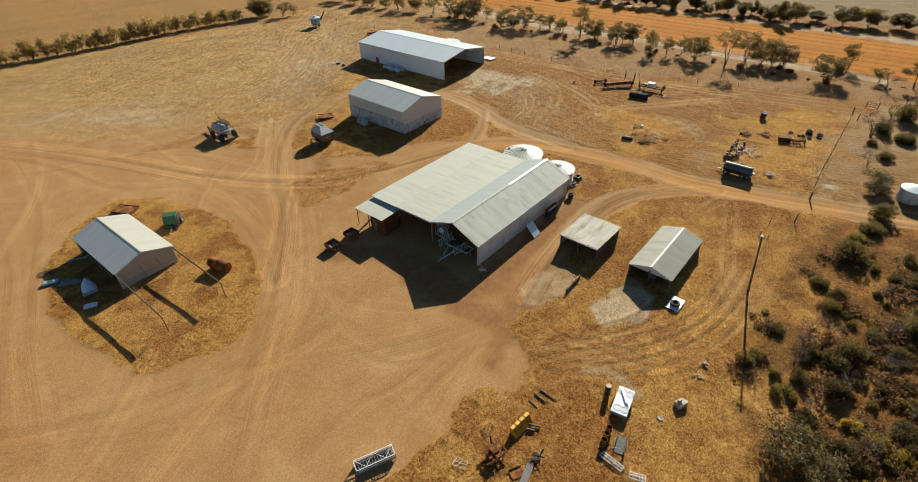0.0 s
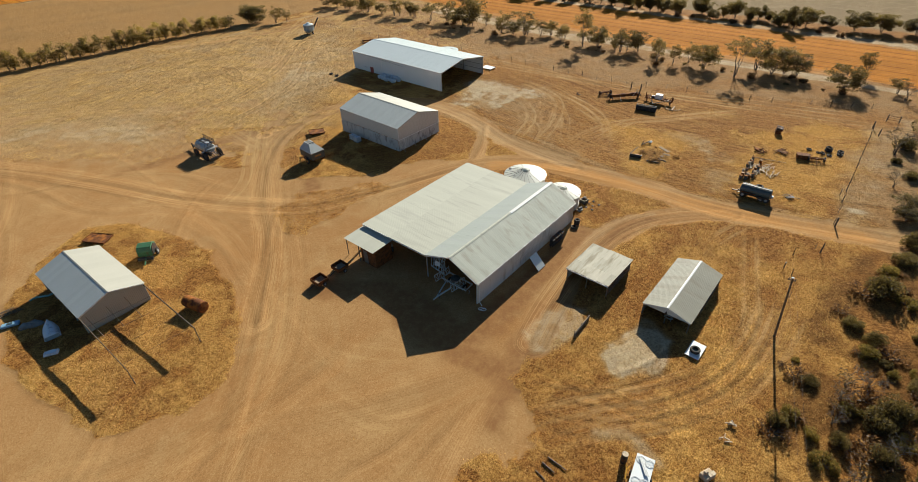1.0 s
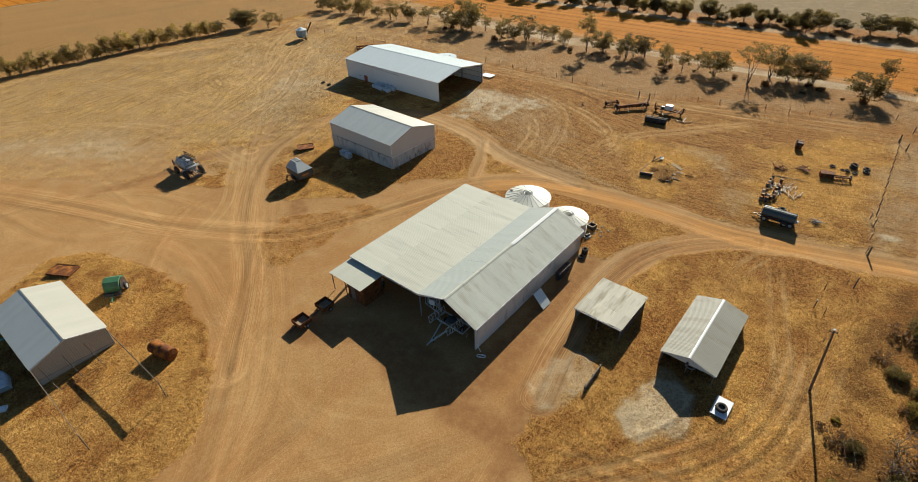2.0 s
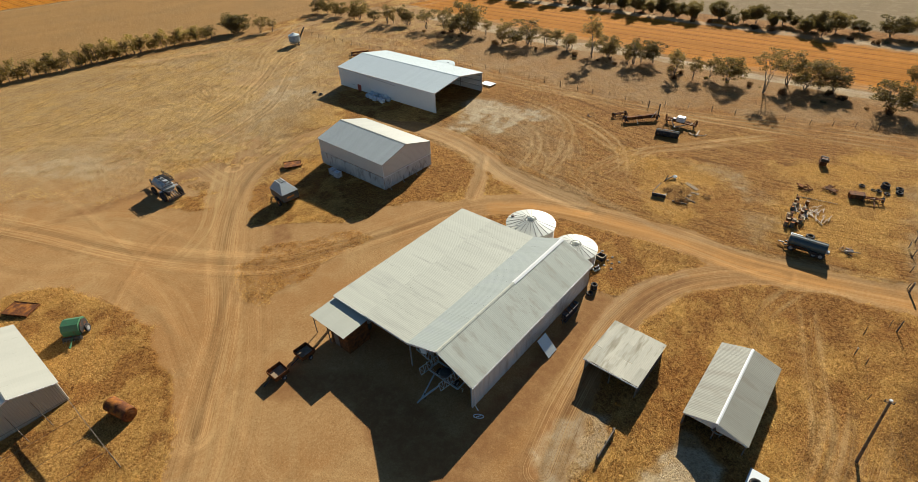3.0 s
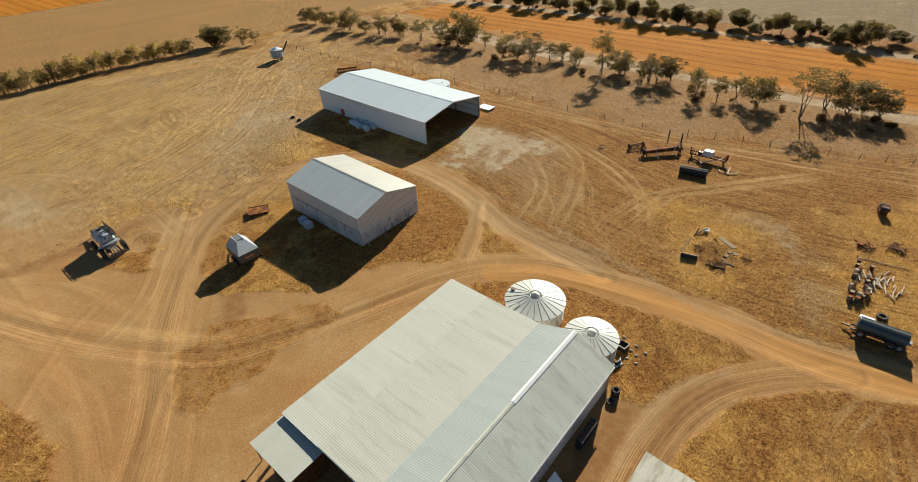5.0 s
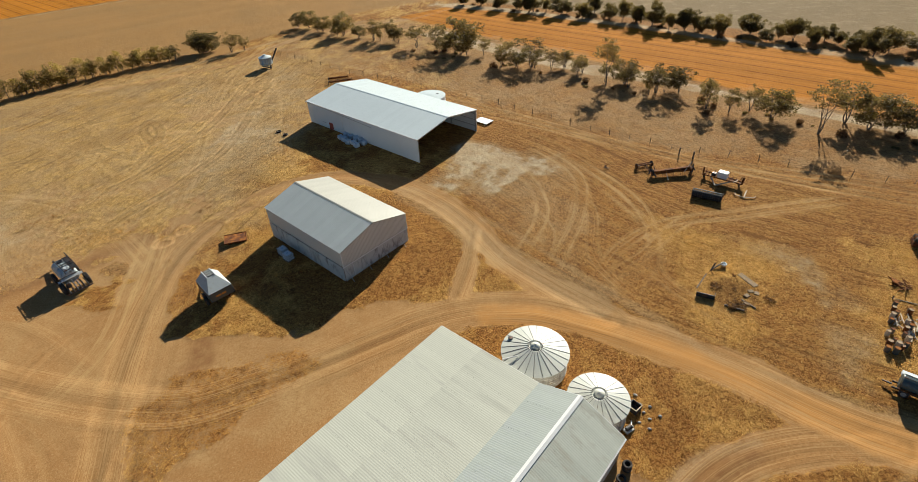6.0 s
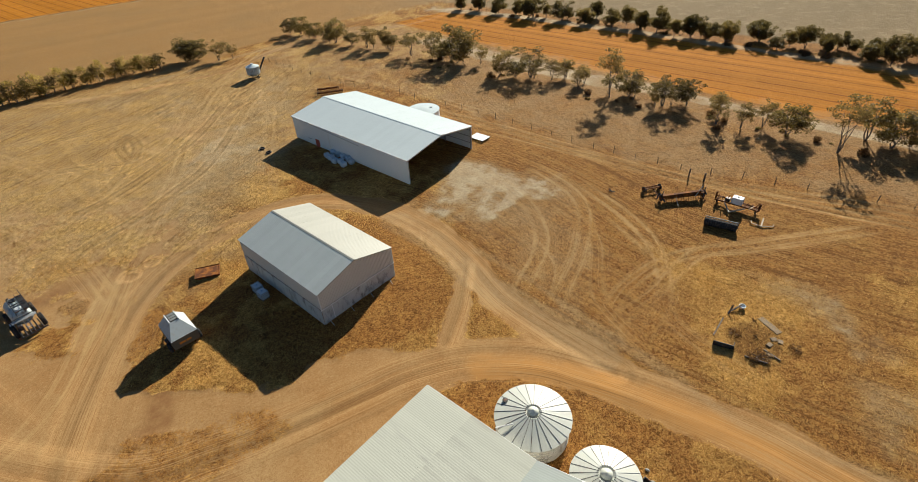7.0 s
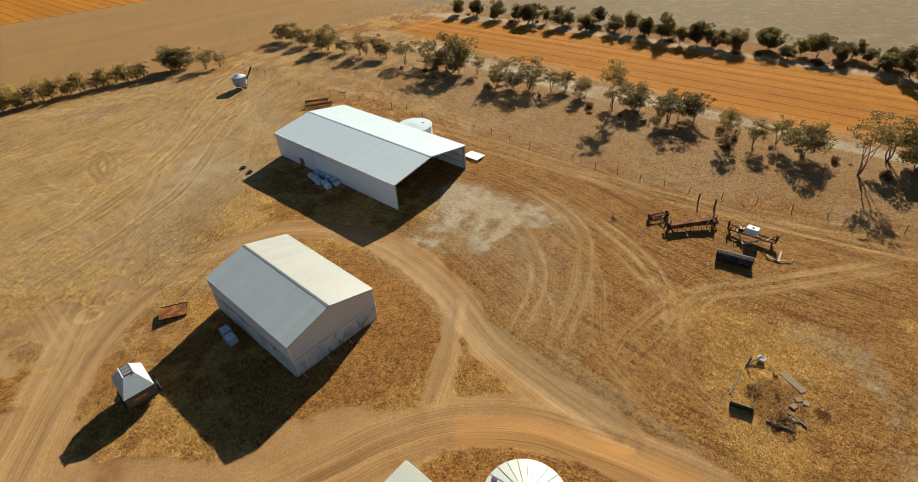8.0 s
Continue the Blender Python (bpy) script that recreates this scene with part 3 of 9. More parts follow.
# shaded undergrowth of the scrub, put into the ground colour as dark patches
shade_and_dark = ramp(inside(gx, gy, pts("24,28 26,38 30,46 36,50 41,58 48,64 60,70 64,66 62,50 56,36 46,28")) + wob * 1.2, -1.5, 2) * ramp(fbm(gx, gy, 5, 77), 0.32, 0.55)
gold = np.maximum(gold, isl * 0.75 * ramp(fbm(gx, gy, 3.0, 63, 3), 0.4, 0.6))
# the ruin's hollow is only darkened in colour, not dug out
shade_and_dark = np.maximum(shade_and_dark, 0.8 * hollow)
gold = gold * (1 - 0.7 * shade_and_dark)
stub = ramp(inside(gx, gy, STUBBLE) + wob * 0.4, -0.7, 0.7)
edge_way = -(gx * 0.63 - gy * 0.775) - 333
far_gold = ramp(edge_way, 0, 2.0)
stub = np.maximum(stub, far_gold)
# dark line along the far field's edge, in colour only
shade_and_dark = np.maximum(shade_and_dark, ramp(1.3 - np.abs(edge_way - 0.6), 0, 0.8))
pale = np.maximum(pale, 0.8 * ramp(1.2 - np.abs(edge_way + 2.2), 0, 0.8))
stub = stub * (1 - ramp(1.3 - np.abs(edge_way - 0.6), 0, 0.8))
# rows of the reaper lie along the long side of the stubble
cross = gx * math.sin(radians(41)) + gy * math.cos(radians(41))
lengthways = gx * math.cos(radians(41)) - gy * math.sin(radians(41))
ruts += stub * ((vnoise(cross, lengthways * 0.01, 1.1, 70) - 0.5) * 0.5 + (vnoise(cross, lengthways * 0.004, 6.0, 71) - 0.5) * 0.6)
# rows left by the mower: along the lane in the paddock, straight in the west
d, side, way = along(gx, gy, curve(ROWS_LINE), 70.0)
mown = (side < 0) * ramp(d, 1, 5) * (1 - ramp(d, 34, 60)) * (gx > -6)
row_u, row_v, row_k = side, way, mown
west_u, west_v = gx * math.sin(radians(72)) - gy * math.cos(radians(72)), gx * math.cos(radians(72)) + gy * math.sin(radians(72))
west_u = west_u + 6 * fbm(gx, gy, 30, 66, 2)
west_k = west
best = west_k > row_k
row_u, row_v, row_k = np.where(best, west_u + 300, row_u), np.where(best, west_v, row_v), np.where(best, west_k, row_k)
row_k = row_k * (1 - stub) * (1 - 0.75 * dirt) * (1 - ramp(9 - np.hypot(gx - 37, gy - 99), 0, 3))
# reddish soil, with shade beside the machinery shed painted in
red = np.zeros(gx.shape)
for text in RED_AND_SHADE:
    red = np.maximum(red, ramp(2.6 - along(gx, gy, curve(text))[0] + wob * 0.7, 0, 2.2))
orange = ramp(2.6 - along(gx, gy, curve(ORANGE))[0] + wob * 0.4, 0, 1.6)
far_field = np.maximum(ramp(-inside(gx, gy, pts("-140,140 -98,183 -78,197 -62,209 -60,224 -30,256 0,276 300,42 300,-200 -300,-200 -300,100")), 0, 3), 0)
ruts += far_field * (vnoise(edge_way, gx * 0.01, 3.5, 80) - 0.5) * 0.22
gh = gz(gx, gy) - 0.05 * dirt + (1 - dirt) * (fbm(gx, gy, 1.6, 90, 3) - 0.5) * 0.16 * (np.abs(gx) < 100)
gh = gh + ruts * 0.035 * (dirt > 0.4)
nx, ny = len(xs), len(ys)
idx = np.arange(nx * ny).reshape(ny, nx)
quads = np.stack([idx[:-1, :-1], idx[:-1, 1:], idx[1:, 1:], idx[1:, :-1]], -1).reshape(-1, 4)
me = bpy.data.meshes.new("ground")
me.vertices.add(nx * ny)
me.vertices.foreach_set("co", np.stack([gx, gy, gh], 1).ravel())
me.loops.add(quads.size)
me.loops.foreach_set("vertex_index", quads.ravel())
me.polygons.add(len(quads))
me.polygons.foreach_set("loop_start", np.arange(0, quads.size, 4))
me.polygons.foreach_set("loop_total", np.full(len(quads), 4))
me.update()
me.shade_smooth()
for name, cols in (("cover", (dirt, gold, stub, pale)), ("wear", (np.clip(0.5 + ruts * 0.5, 0, 1), far_field, ramp(gx * 0.78 + gy * 0.62, 150, 190), orange)), ("rows", (row_u, row_v, row_k, tracks)), ("tint", (red, shade_and_dark, west, red)),
                   ("flow_a", (*flows["a"], isl)), ("flow_b", (*flows["b"], isl))):
    at = me.attributes.new(name, 'FLOAT_COLOR', 'POINT')
    at.data.foreach_set("color", np.stack(cols, 1).ravel())


def ground_material():
    m = bpy.data.materials.new("dry_farm_ground")
    m.use_nodes = True
    nt = m.node_tree
    n = nt.nodes
    bs = n["Principled BSDF"]
    geo = n.new("ShaderNodeNewGeometry")
    cover, wear = n.new("ShaderNodeAttribute"), n.new("ShaderNodeAttribute")
    cover.attribute_name, wear.attribute_name = "cover", "wear"
    c, w = n.new("ShaderNodeSeparateColor"), n.new("ShaderNodeSeparateColor")
    link(nt, cover.outputs["Color"], c.inputs[0])
    link(nt, wear.outputs["Color"], w.inputs[0])

    def tex(scale, detail=6, rough=0.6, twist=0.0):
        t = n.new("ShaderNodeTexNoise")
        t.inputs["Scale"].default_value, t.inputs["Detail"].default_value, t.inputs["Roughness"].default_value = scale, detail, rough
        t.inputs["Distortion"].default_value = twist
        link(nt, geo.outputs["Position"], t.inputs["Vector"])
        return t.outputs["Fac"]

    def mix(f, a, b):
        x = n.new("ShaderNodeMix")
        x.data_type = 'RGBA'
        for sock, v in (("Factor", f), ("A", a), ("B", b)):
            if isinstance(v, (tuple, float)):
                x.inputs[sock].default_value = (*v, 1) if isinstance(v, tuple) else v
            else:
                link(nt, v, x.inputs[sock])
        return x.outputs["Result"]

    def rng(v, a, b, lo=0.0, hi=1.0):
        r = n.new("ShaderNodeMapRange")
        for k, val in zip((1, 2, 3, 4), (a, b, lo, hi)):
            r.inputs[k].default_value = val
        link(nt, v, r.inputs[0])
        return r.outputs[0]

    def mathn(op, a, b):
        x = n.new("ShaderNodeMath")
        x.operation = op
        for k, v in enumerate((a, b)):
            if isinstance(v, float):
                x.inputs[k].default_value = v
            else:
                link(nt, v, x.inputs[k])
        return x.outputs[0]

    crumb = tex(4.2, 4, 0.85)
    fine, mid, big, huge = tex(9.0, 8, 0.7), tex(1.3, 6, 0.65), tex(0.25), tex(0.05)
    wisp = rng(tex(1.9, 7, 0.85, 2.2), 0.42, 0.58)
    grain = mathn('ADD', mathn('MULTIPLY', rng(fine, 0.38, 0.62), 0.45), mathn('MULTIPLY', rng(crumb, 0.36, 0.64), 0.55))
    clump = rng(tex(3.0, 7, 0.8, 1.3), 0.42, 0.58)
    grass = mix(rng(mid, 0.38, 0.62), (0.225, 0.094, 0.026), (0.32, 0.148, 0.045))
    grass = mix(mathn('MULTIPLY', rng(big, 0.42, 0.66), 0.5), grass, (0.26, 0.13, 0.048))
    grass = mix(mathn('MULTIPLY', rng(tex(0.5, 6, 0.75, 1.5), 0.5, 0.62), 0.6), grass, (0.135, 0.054, 0.016))
    grass = mix(mathn('MULTIPLY', rng(clump, 0.5, 0.0), 0.85), grass, (0.078, 0.031, 0.009))
    grass = mix(mathn('MULTIPLY', rng(clump, 0.58, 1.0), 0.7), grass, (0.54, 0.295, 0.092))
    grass = mix(mathn('MULTIPLY', rng(wisp, 0.62, 1.0), 0.5), grass, (0.56, 0.335, 0.115))
    grass = mix(mathn('MULTIPLY', rng(grain, 0.42, 0.1), 0.5), grass, (0.10, 0.048, 0.016))
    straw = mix(wisp, (0.36, 0.20, 0.062), (0.68, 0.44, 0.155))
    straw = mix(mathn('MULTIPLY', rng(clump, 0.4, 0.0), 0.65), straw, (0.17, 0.085, 0.026))
    straw = mix(mathn('MULTIPLY', rng(clump, 0.55, 1.0), 0.6), straw, (0.82, 0.57, 0.225))
    gold_fac = mathn('MULTIPLY', c.outputs[1], rng(mid, 0.3, 0.6, 0.35, 1.0))
    col = mix(gold_fac, grass, straw)
    tint = n.new("ShaderNodeAttribute")
    tint.attribute_name = "tint"
    tsep = n.new("ShaderNodeSeparateColor")
    link(nt, tint.outputs["Color"], tsep.inputs[0])
    bare = mix(mid, (0.32, 0.212, 0.115), (0.43, 0.305, 0.18))
    reaped = mix(rng(wisp, 0.25, 0.8), (0.26, 0.162, 0.078), (0.60, 0.43, 0.22))
    reaped = mix(mathn('MULTIPLY', gold_fac, 0.8), reaped, mix(wisp, (0.37, 0.22, 0.07), (0.76, 0.51, 0.18)))
    reaped = mix(mathn('MULTIPLY', rng(tex(0.3, 7, 0.75, 1.2), 0.48, 0.58), 0.75), reaped, bare)
    reaped = mix(mathn('MULTIPLY', rng(clump, 0.4, 0.0), 0.62), reaped, (0.17, 0.10, 0.043))
    reaped = mix(mathn('MULTIPLY', rng(clump, 0.62, 1.0), 0.55), reaped, (0.68, 0.48, 0.24))
    reaped = mix(mathn('MULTIPLY', rng(tex(0.085, 5, 0.65, 0.8), 0.46, 0.6), 0.65), reaped, mix(wisp, (0.22, 0.132, 0.06), (0.44, 0.295, 0.145)))
    col = mix(mathn('MULTIPLY', tsep.outputs[2], rng(big, 0.3, 0.6, 0.6, 0.95)), col, reaped)
    tan = mix(rng(mid, 0.3, 0.7), (0.335, 0.196, 0.084), (0.385, 0.235, 0.104))
    tan = mix(mathn('MULTIPLY', rng(huge, 0.45, 0.65), 0.5), tan, (0.30, 0.195, 0.095))
    ash = mix(rng(mid, 0.3, 0.7), (0.225, 0.17, 0.105), (0.275, 0.212, 0.135))
    ash = mix(mathn('MULTIPLY', rng(big, 0.52, 0.66), 0.5), ash, (0.36, 0.29, 0.20))
    tan = mix(w.outputs[2], tan, ash)
    tan = mix(mathn('MULTIPLY', rng(clump, 0.42, 0.0), 0.34), tan, (0.22, 0.13, 0.058))
    col = mix(w.outputs[1], col, tan)
    soil = mix(rng(big, 0.32, 0.68), (0.335, 0.196, 0.092), (0.405, 0.253, 0.127))
    soil = mix(mathn('MULTIPLY', rng(huge, 0.42, 0.62), 0.75), soil, (0.325, 0.168, 0.068))
    soil = mix(mathn('MULTIPLY', rng(tex(0.11, 5, 0.6, 1.0), 0.5, 0.68), 0.6), soil, (0.42, 0.285, 0.15))
    soil = mix(mathn('MULTIPLY', rng(mid, 0.52, 0.75), 0.3), soil, (0.29, 0.16, 0.075))
    soil = mix(mathn('MULTIPLY', rng(grain, 0.44, 0.2), 0.5), soil, (0.20, 0.11, 0.048))
    soil = mix(mathn('MULTIPLY', rng(grain, 0.58, 0.82), 0.48), soil, (0.50, 0.345, 0.19))
    soil = mix(mathn('MULTIPLY', rng(tex(0.9, 9, 0.85, 3.5), 0.575, 0.635), 0.42), soil, (0.50, 0.35, 0.195))
    soil = mix(mathn('MULTIPLY', rng(tex(0.6, 8, 0.75, 1.5), 0.52, 0.68), 0.38), soil, (0.265, 0.15, 0.068))
    soil = mix(mathn('MULTIPLY', rng(tex(1.1, 8, 0.8, 2.5), 0.60, 0.70), 0.45), soil, (0.235, 0.13, 0.058))
    soil = mix(mathn('MULTIPLY', wear.outputs["Alpha"], rng(big, 0.35, 0.6, 0.5, 0.95)), soil, (0.45, 0.235, 0.085))
    # scrub shade and other dark patches darken the cover
    col = mix(mathn('MULTIPLY', tsep.outputs[1], 0.62), col, mix(clump, (0.06, 0.034, 0.014), (0.17, 0.09, 0.032)))
    soil = mix(mathn('MULTIPLY', tsep.outputs[0], rng(mid, 0.3, 0.6, 0.35, 0.8)), soil, (0.215, 0.108, 0.05))
    edge = rng(mathn('ADD', mathn('ADD', c.outputs[0], mathn('MULTIPLY', mathn('SUBTRACT', mid, 0.5), 0.8)), mathn('SUBTRACT', 0.0, mathn('MULTIPLY', mathn('SUBTRACT', clump, 0.5), 0.42))), 0.40, 0.54)
    col = mix(edge, col, soil)
    rw, rsep, rcom = n.new("ShaderNodeAttribute"), n.new("ShaderNodeSeparateXYZ"), n.new("ShaderNodeCombineXYZ")
    rw.attribute_name = "rows"
    link(nt, rw.outputs["Vector"], rsep.inputs[0])
    link(nt, mathn('MULTIPLY', rsep.outputs[0], 2.1), rcom.inputs[0])
    link(nt, mathn('MULTIPLY', rsep.outputs[1], 0.05), rcom.inputs[1])
    rt = n.new("ShaderNodeTexNoise")
    rt.inputs["Scale"].default_value, rt.inputs["Detail"].default_value, rt.inputs["Roughness"].default_value = 1.0, 6, 0.7
    link(nt, rcom.outputs[0], rt.inputs["Vector"])
    swath = mathn('MULTIPLY', rsep.outputs[2], rng(clump, 0.0, 1.0, 0.35, 1.0))
    col = mix(mathn('MULTIPLY', swath, rng(rt.outputs["Fac"], 0.51, 0.59, 0.0, 0.48)), col, (0.40, 0.26, 0.105))
    col = mix(mathn('MULTIPLY', swath, rng(rt.outputs["Fac"], 0.47, 0.39, 0.0, 0.85)), col, (0.125, 0.062, 0.023))
    col = mix(mathn('MULTIPLY', rw.outputs["Alpha"], rng(clump, 0.0, 0.7, 0.3, 0.75)), col, (0.55, 0.39, 0.20))
    stubble = mix(rng(mid, 0.3, 0.7), (0.43, 0.168, 0.014), (0.53, 0.22, 0.022))
    dot = n.new("ShaderNodeVectorMath")
    dot.operation = 'DOT_PRODUCT'
    dot.inputs[1].default_value = (math.sin(radians(41)), math.cos(radians(41)), 0)
    link(nt, geo.outputs["Position"], dot.inputs[0])
    row = n.new("ShaderNodeTexNoise")
    row.noise_dimensions = '1D'
    row.inputs["Scale"].default_value, row.inputs["Detail"].default_value, row.inputs["Roughness"].default_value = 1.1, 6, 0.85
    link(nt, dot.outputs["Value"], row.inputs["W"])
    stubble = mix(mathn('MULTIPLY', rng(row.outputs["Fac"], 0.5, 0.35), 0.4), stubble, (0.22, 0.075, 0.010))
    stubble = mix(mathn('MULTIPLY', rng(row.outputs["Fac"], 0.52, 0.68), 0.45), stubble, (0.45, 0.21, 0.03))
    pp = n.new("ShaderNodeMath")
    pp.operation = 'PINGPONG'
    pp.inputs[1].default_value = 2.3
    link(nt, mathn('ADD', dot.outputs["Value"], mathn('MULTIPLY', mid, 0.35)), pp.inputs[0])
    stubble = mix(mathn('MULTIPLY', mathn('MULTIPLY', rng(pp.outputs[0], 0.5, 0.10), rng(tex(0.12, 4, 0.6), 0.35, 0.6, 0.35, 1.0)), 0.8), stubble, (0.20, 0.066, 0.009))
    stubble = mix(mathn('MULTIPLY', rng(pp.outputs[0], 1.9, 2.3), 0.3), stubble, (0.56, 0.28, 0.05))
    stubble = mix(mathn('MULTIPLY', rng(grain, 0.4, 0.0), 0.35), stubble, (0.27, 0.10, 0.02))
    col = mix(c.outputs[2], col, stubble)
    dust = mix(grain, (0.35, 0.265, 0.165), (0.46, 0.365, 0.25))
    dust = mix(mathn('MULTIPLY', rng(clump, 0.45, 0.0), 0.5), dust, (0.235, 0.155, 0.085))
    dust = mix(rng(cover.outputs["Alpha"], 0.7, 0.95), dust, mix(grain, (0.44, 0.375, 0.285), (0.62, 0.55, 0.45)))
    palef = mathn('MULTIPLY', mathn('MULTIPLY', cover.outputs["Alpha"], rng(big, 0.3, 0.7, 0.65, 1.0)), rng(clump, 0.0, 0.55, 0.5, 1.0))
    col = mix(palef, col, dust)
    for name, gain in (("flow_a", 1.15), ("flow_b", 0.9)):
        fa, sep = n.new("ShaderNodeAttribute"), n.new("ShaderNodeSeparateXYZ")
        fa.attribute_name = name
        link(nt, fa.outputs["Vector"], sep.inputs[0])
        com = n.new("ShaderNodeCombineXYZ")
        link(nt, mathn('MULTIPLY', sep.outputs[0], 9.0), com.inputs[0])
        link(nt, mathn('MULTIPLY', sep.outputs[1], 0.045), com.inputs[1])
        st = n.new("ShaderNodeTexNoise")
        st.inputs["Scale"].default_value, st.inputs["Detail"].default_value, st.inputs["Roughness"].default_value = 1.0, 7, 0.72
        link(nt, com.outputs[0], st.inputs["Vector"])
        k = mathn('MULTIPLY', sep.outputs[2], gain)
        lit = mathn('MULTIPLY', k, rng(st.outputs["Fac"], 0.53, 0.58, 0.0, 0.62))
        low = mathn('MULTIPLY', k, rng(st.outputs["Fac"], 0.46, 0.39, 0.0, 0.62))
        col = mix(lit, col, (0.46, 0.30, 0.155))
        col = mix(low, col, (0.225, 0.12, 0.05))
    worn = rng(w.outputs[0], 0.1, 0.9, 0.66, 1.34)
    sc = n.new("ShaderNodeVectorMath")
    sc.operation = 'SCALE'
    link(nt, col, sc.inputs[0])
    link(nt, worn, sc.inputs["Scale"])
    hue = n.new("ShaderNodeVectorMath")
    hue.operation = 'MULTIPLY'
    hue.inputs[1].default_value = (1.02, 0.94, 0.77)
    link(nt, sc.outputs[0], hue.inputs[0])
    link(nt, hue.outputs[0], bs.inputs["Base Color"])
    bs.inputs["Roughness"].default_value = 0.95
    bs.inputs["Specular IOR Level"].default_value = 0.07
    bp = n.new("ShaderNodeBump")
    bp.inputs["Distance"].default_value = 0.18
    link(nt, rng(c.outputs[0], 0.0, 1.0, 0.7, 0.16), bp.inputs["Strength"])
    link(nt, mathn('ADD', mathn('ADD', fine, crumb), mathn('ADD', mathn('MULTIPLY', mid, 0.8), mathn('MULTIPLY', clump, 0.35))), bp.inputs["Height"])
    link(nt, bp.outputs[0], bs.inputs["Normal"])
    return m


me.materials.append(ground_material())
ground = tagged(new("ground", me), "dry grass paddock with bare dirt yard and wheel tracks", "ground", kind="structure")


def grass_sheet(name, count, xr, yr, seed, hmin, hmax, keep, mat, label, spread=0.25):
    """Tufts of dry stalks scattered where keep() allows them."""
    rs = np.random.RandomState(seed)
    x, y = rs.uniform(*xr, count * 4), rs.uniform(*yr, count * 4)
    ix, iy = np.clip(np.searchsorted(xs, x) - 1, 0, nx - 2), np.clip(np.searchsorted(ys, y) - 1, 0, ny - 2)
    at = iy * nx + ix
    ok = rs.rand(len(x)) < keep(at, x, y)
    x, y, at = x[ok][:count], y[ok][:count], at[ok][:count]
    n, blades = len(x), 4
    h = rs.uniform(hmin, hmax, (n, blades)) * (0.7 + 0.6 * fbm(x, y, 4, seed + 5))[:, None]
    turn, lean = rs.uniform(0, 2 * math.pi, (n, blades)), rs.uniform(0.3, 1.5, (n, blades))
    w = rs.uniform(0.012, 0.035, (n, blades))
    bx, by = x[:, None] + rs.normal(0, spread, (n, blades)), y[:, None] + rs.normal(0, spread, (n, blades))
    z = gh[at][:, None] - 0.03 + 0 * bx
    px, py = -np.sin(turn) * w, np.cos(turn) * w
    tx, ty = bx + np.cos(turn) * lean * h, by + np.sin(turn) * lean * h
    co = np.stack([np.stack([bx - px, by - py, z], -1), np.stack([bx + px, by + py, z], -1), np.stack([tx, ty, z + h], -1)], 2).reshape(-1, 3)
    gm = bpy.data.meshes.new(name)
    k = n * blades
    gm.vertices.add(3 * k)
    gm.vertices.foreach_set("co", co.ravel())
    gm.loops.add(3 * k)
    gm.loops.foreach_set("vertex_index", np.arange(3 * k))
    gm.polygons.add(k)
    gm.polygons.foreach_set("loop_start", np.arange(0, 3 * k, 3))
    gm.polygons.foreach_set("loop_total", np.full(k, 3))
    gm.update()
    gm.materials.append(mat)
    return tagged(new(name, gm), label, "grass", kind="stuff")


def stalks(name, a, b):
    m = bpy.data.materials.new(name)
    m.use_nodes = True
    nt = m.node_tree
    bs = nt.nodes["Principled BSDF"]
    geo = nt.nodes.new("ShaderNodeNewGeometry")
    mx = nt.nodes.new("ShaderNodeMix")
    mx.data_type = 'RGBA'
    mx.inputs["A"].default_value, mx.inputs["B"].default_value = (*a, 1), (*b, 1)
    link(nt, geo.outputs["Random Per Island"], mx.inputs["Factor"])
    link(nt, mx.outputs["Result"], bs.inputs["Base Color"])
    bs.inputs["Roughness"].default_value = 0.8
    tr, ms = nt.nodes.new("ShaderNodeBsdfTranslucent"), nt.nodes.new("ShaderNodeMixShader")
    link(nt, mx.outputs["Result"], tr.inputs["Color"])
    ms.inputs[0].default_value = 0.68
    link(nt, bs.outputs[0], ms.inputs[1])
    link(nt, tr.outputs[0], ms.inputs[2])
    link(nt, ms.outputs[0], nt.nodes["Material Output"].inputs["Surface"])
    return m


brown_stalk = stalks("brown_stalks", (0.27, 0.123, 0.035), (0.52, 0.275, 0.083))
gold_stalk = stalks("golden_stalks", (0.52, 0.295, 0.082), (0.82, 0.53, 0.18))
grass_sheet("dry_grass", 125000, (-66, 84), (30, 150), 5, 0.03, 0.10,
            lambda a, x, y: np.clip((1 - 0.85 * gold[a]) * (1 - 1.5 * dirt[a]) * (0.2 + isl[a] + 0.9 * (x > 4) * (y < 66) + 0.45 * (x > 20) * (y < 84)), 0, 1) * (pale[a] < 0.4), brown_stalk,
            "short brown dry grass covering the paddock")
grass_sheet("sparse_straw", 80000, (-105, 70), (60, 205), 8, 0.03, 0.12,
            lambda a, x, y: np.clip((1 - 2.6 * dirt[a]) * ramp(fbm(x, y, 5, 33), 0.45, 0.7) * (0.35 + gold[a]) * (stub[a] < 0.3), 0, 1), brown_stalk,
            "sparse straw stubble over the outer paddocks")
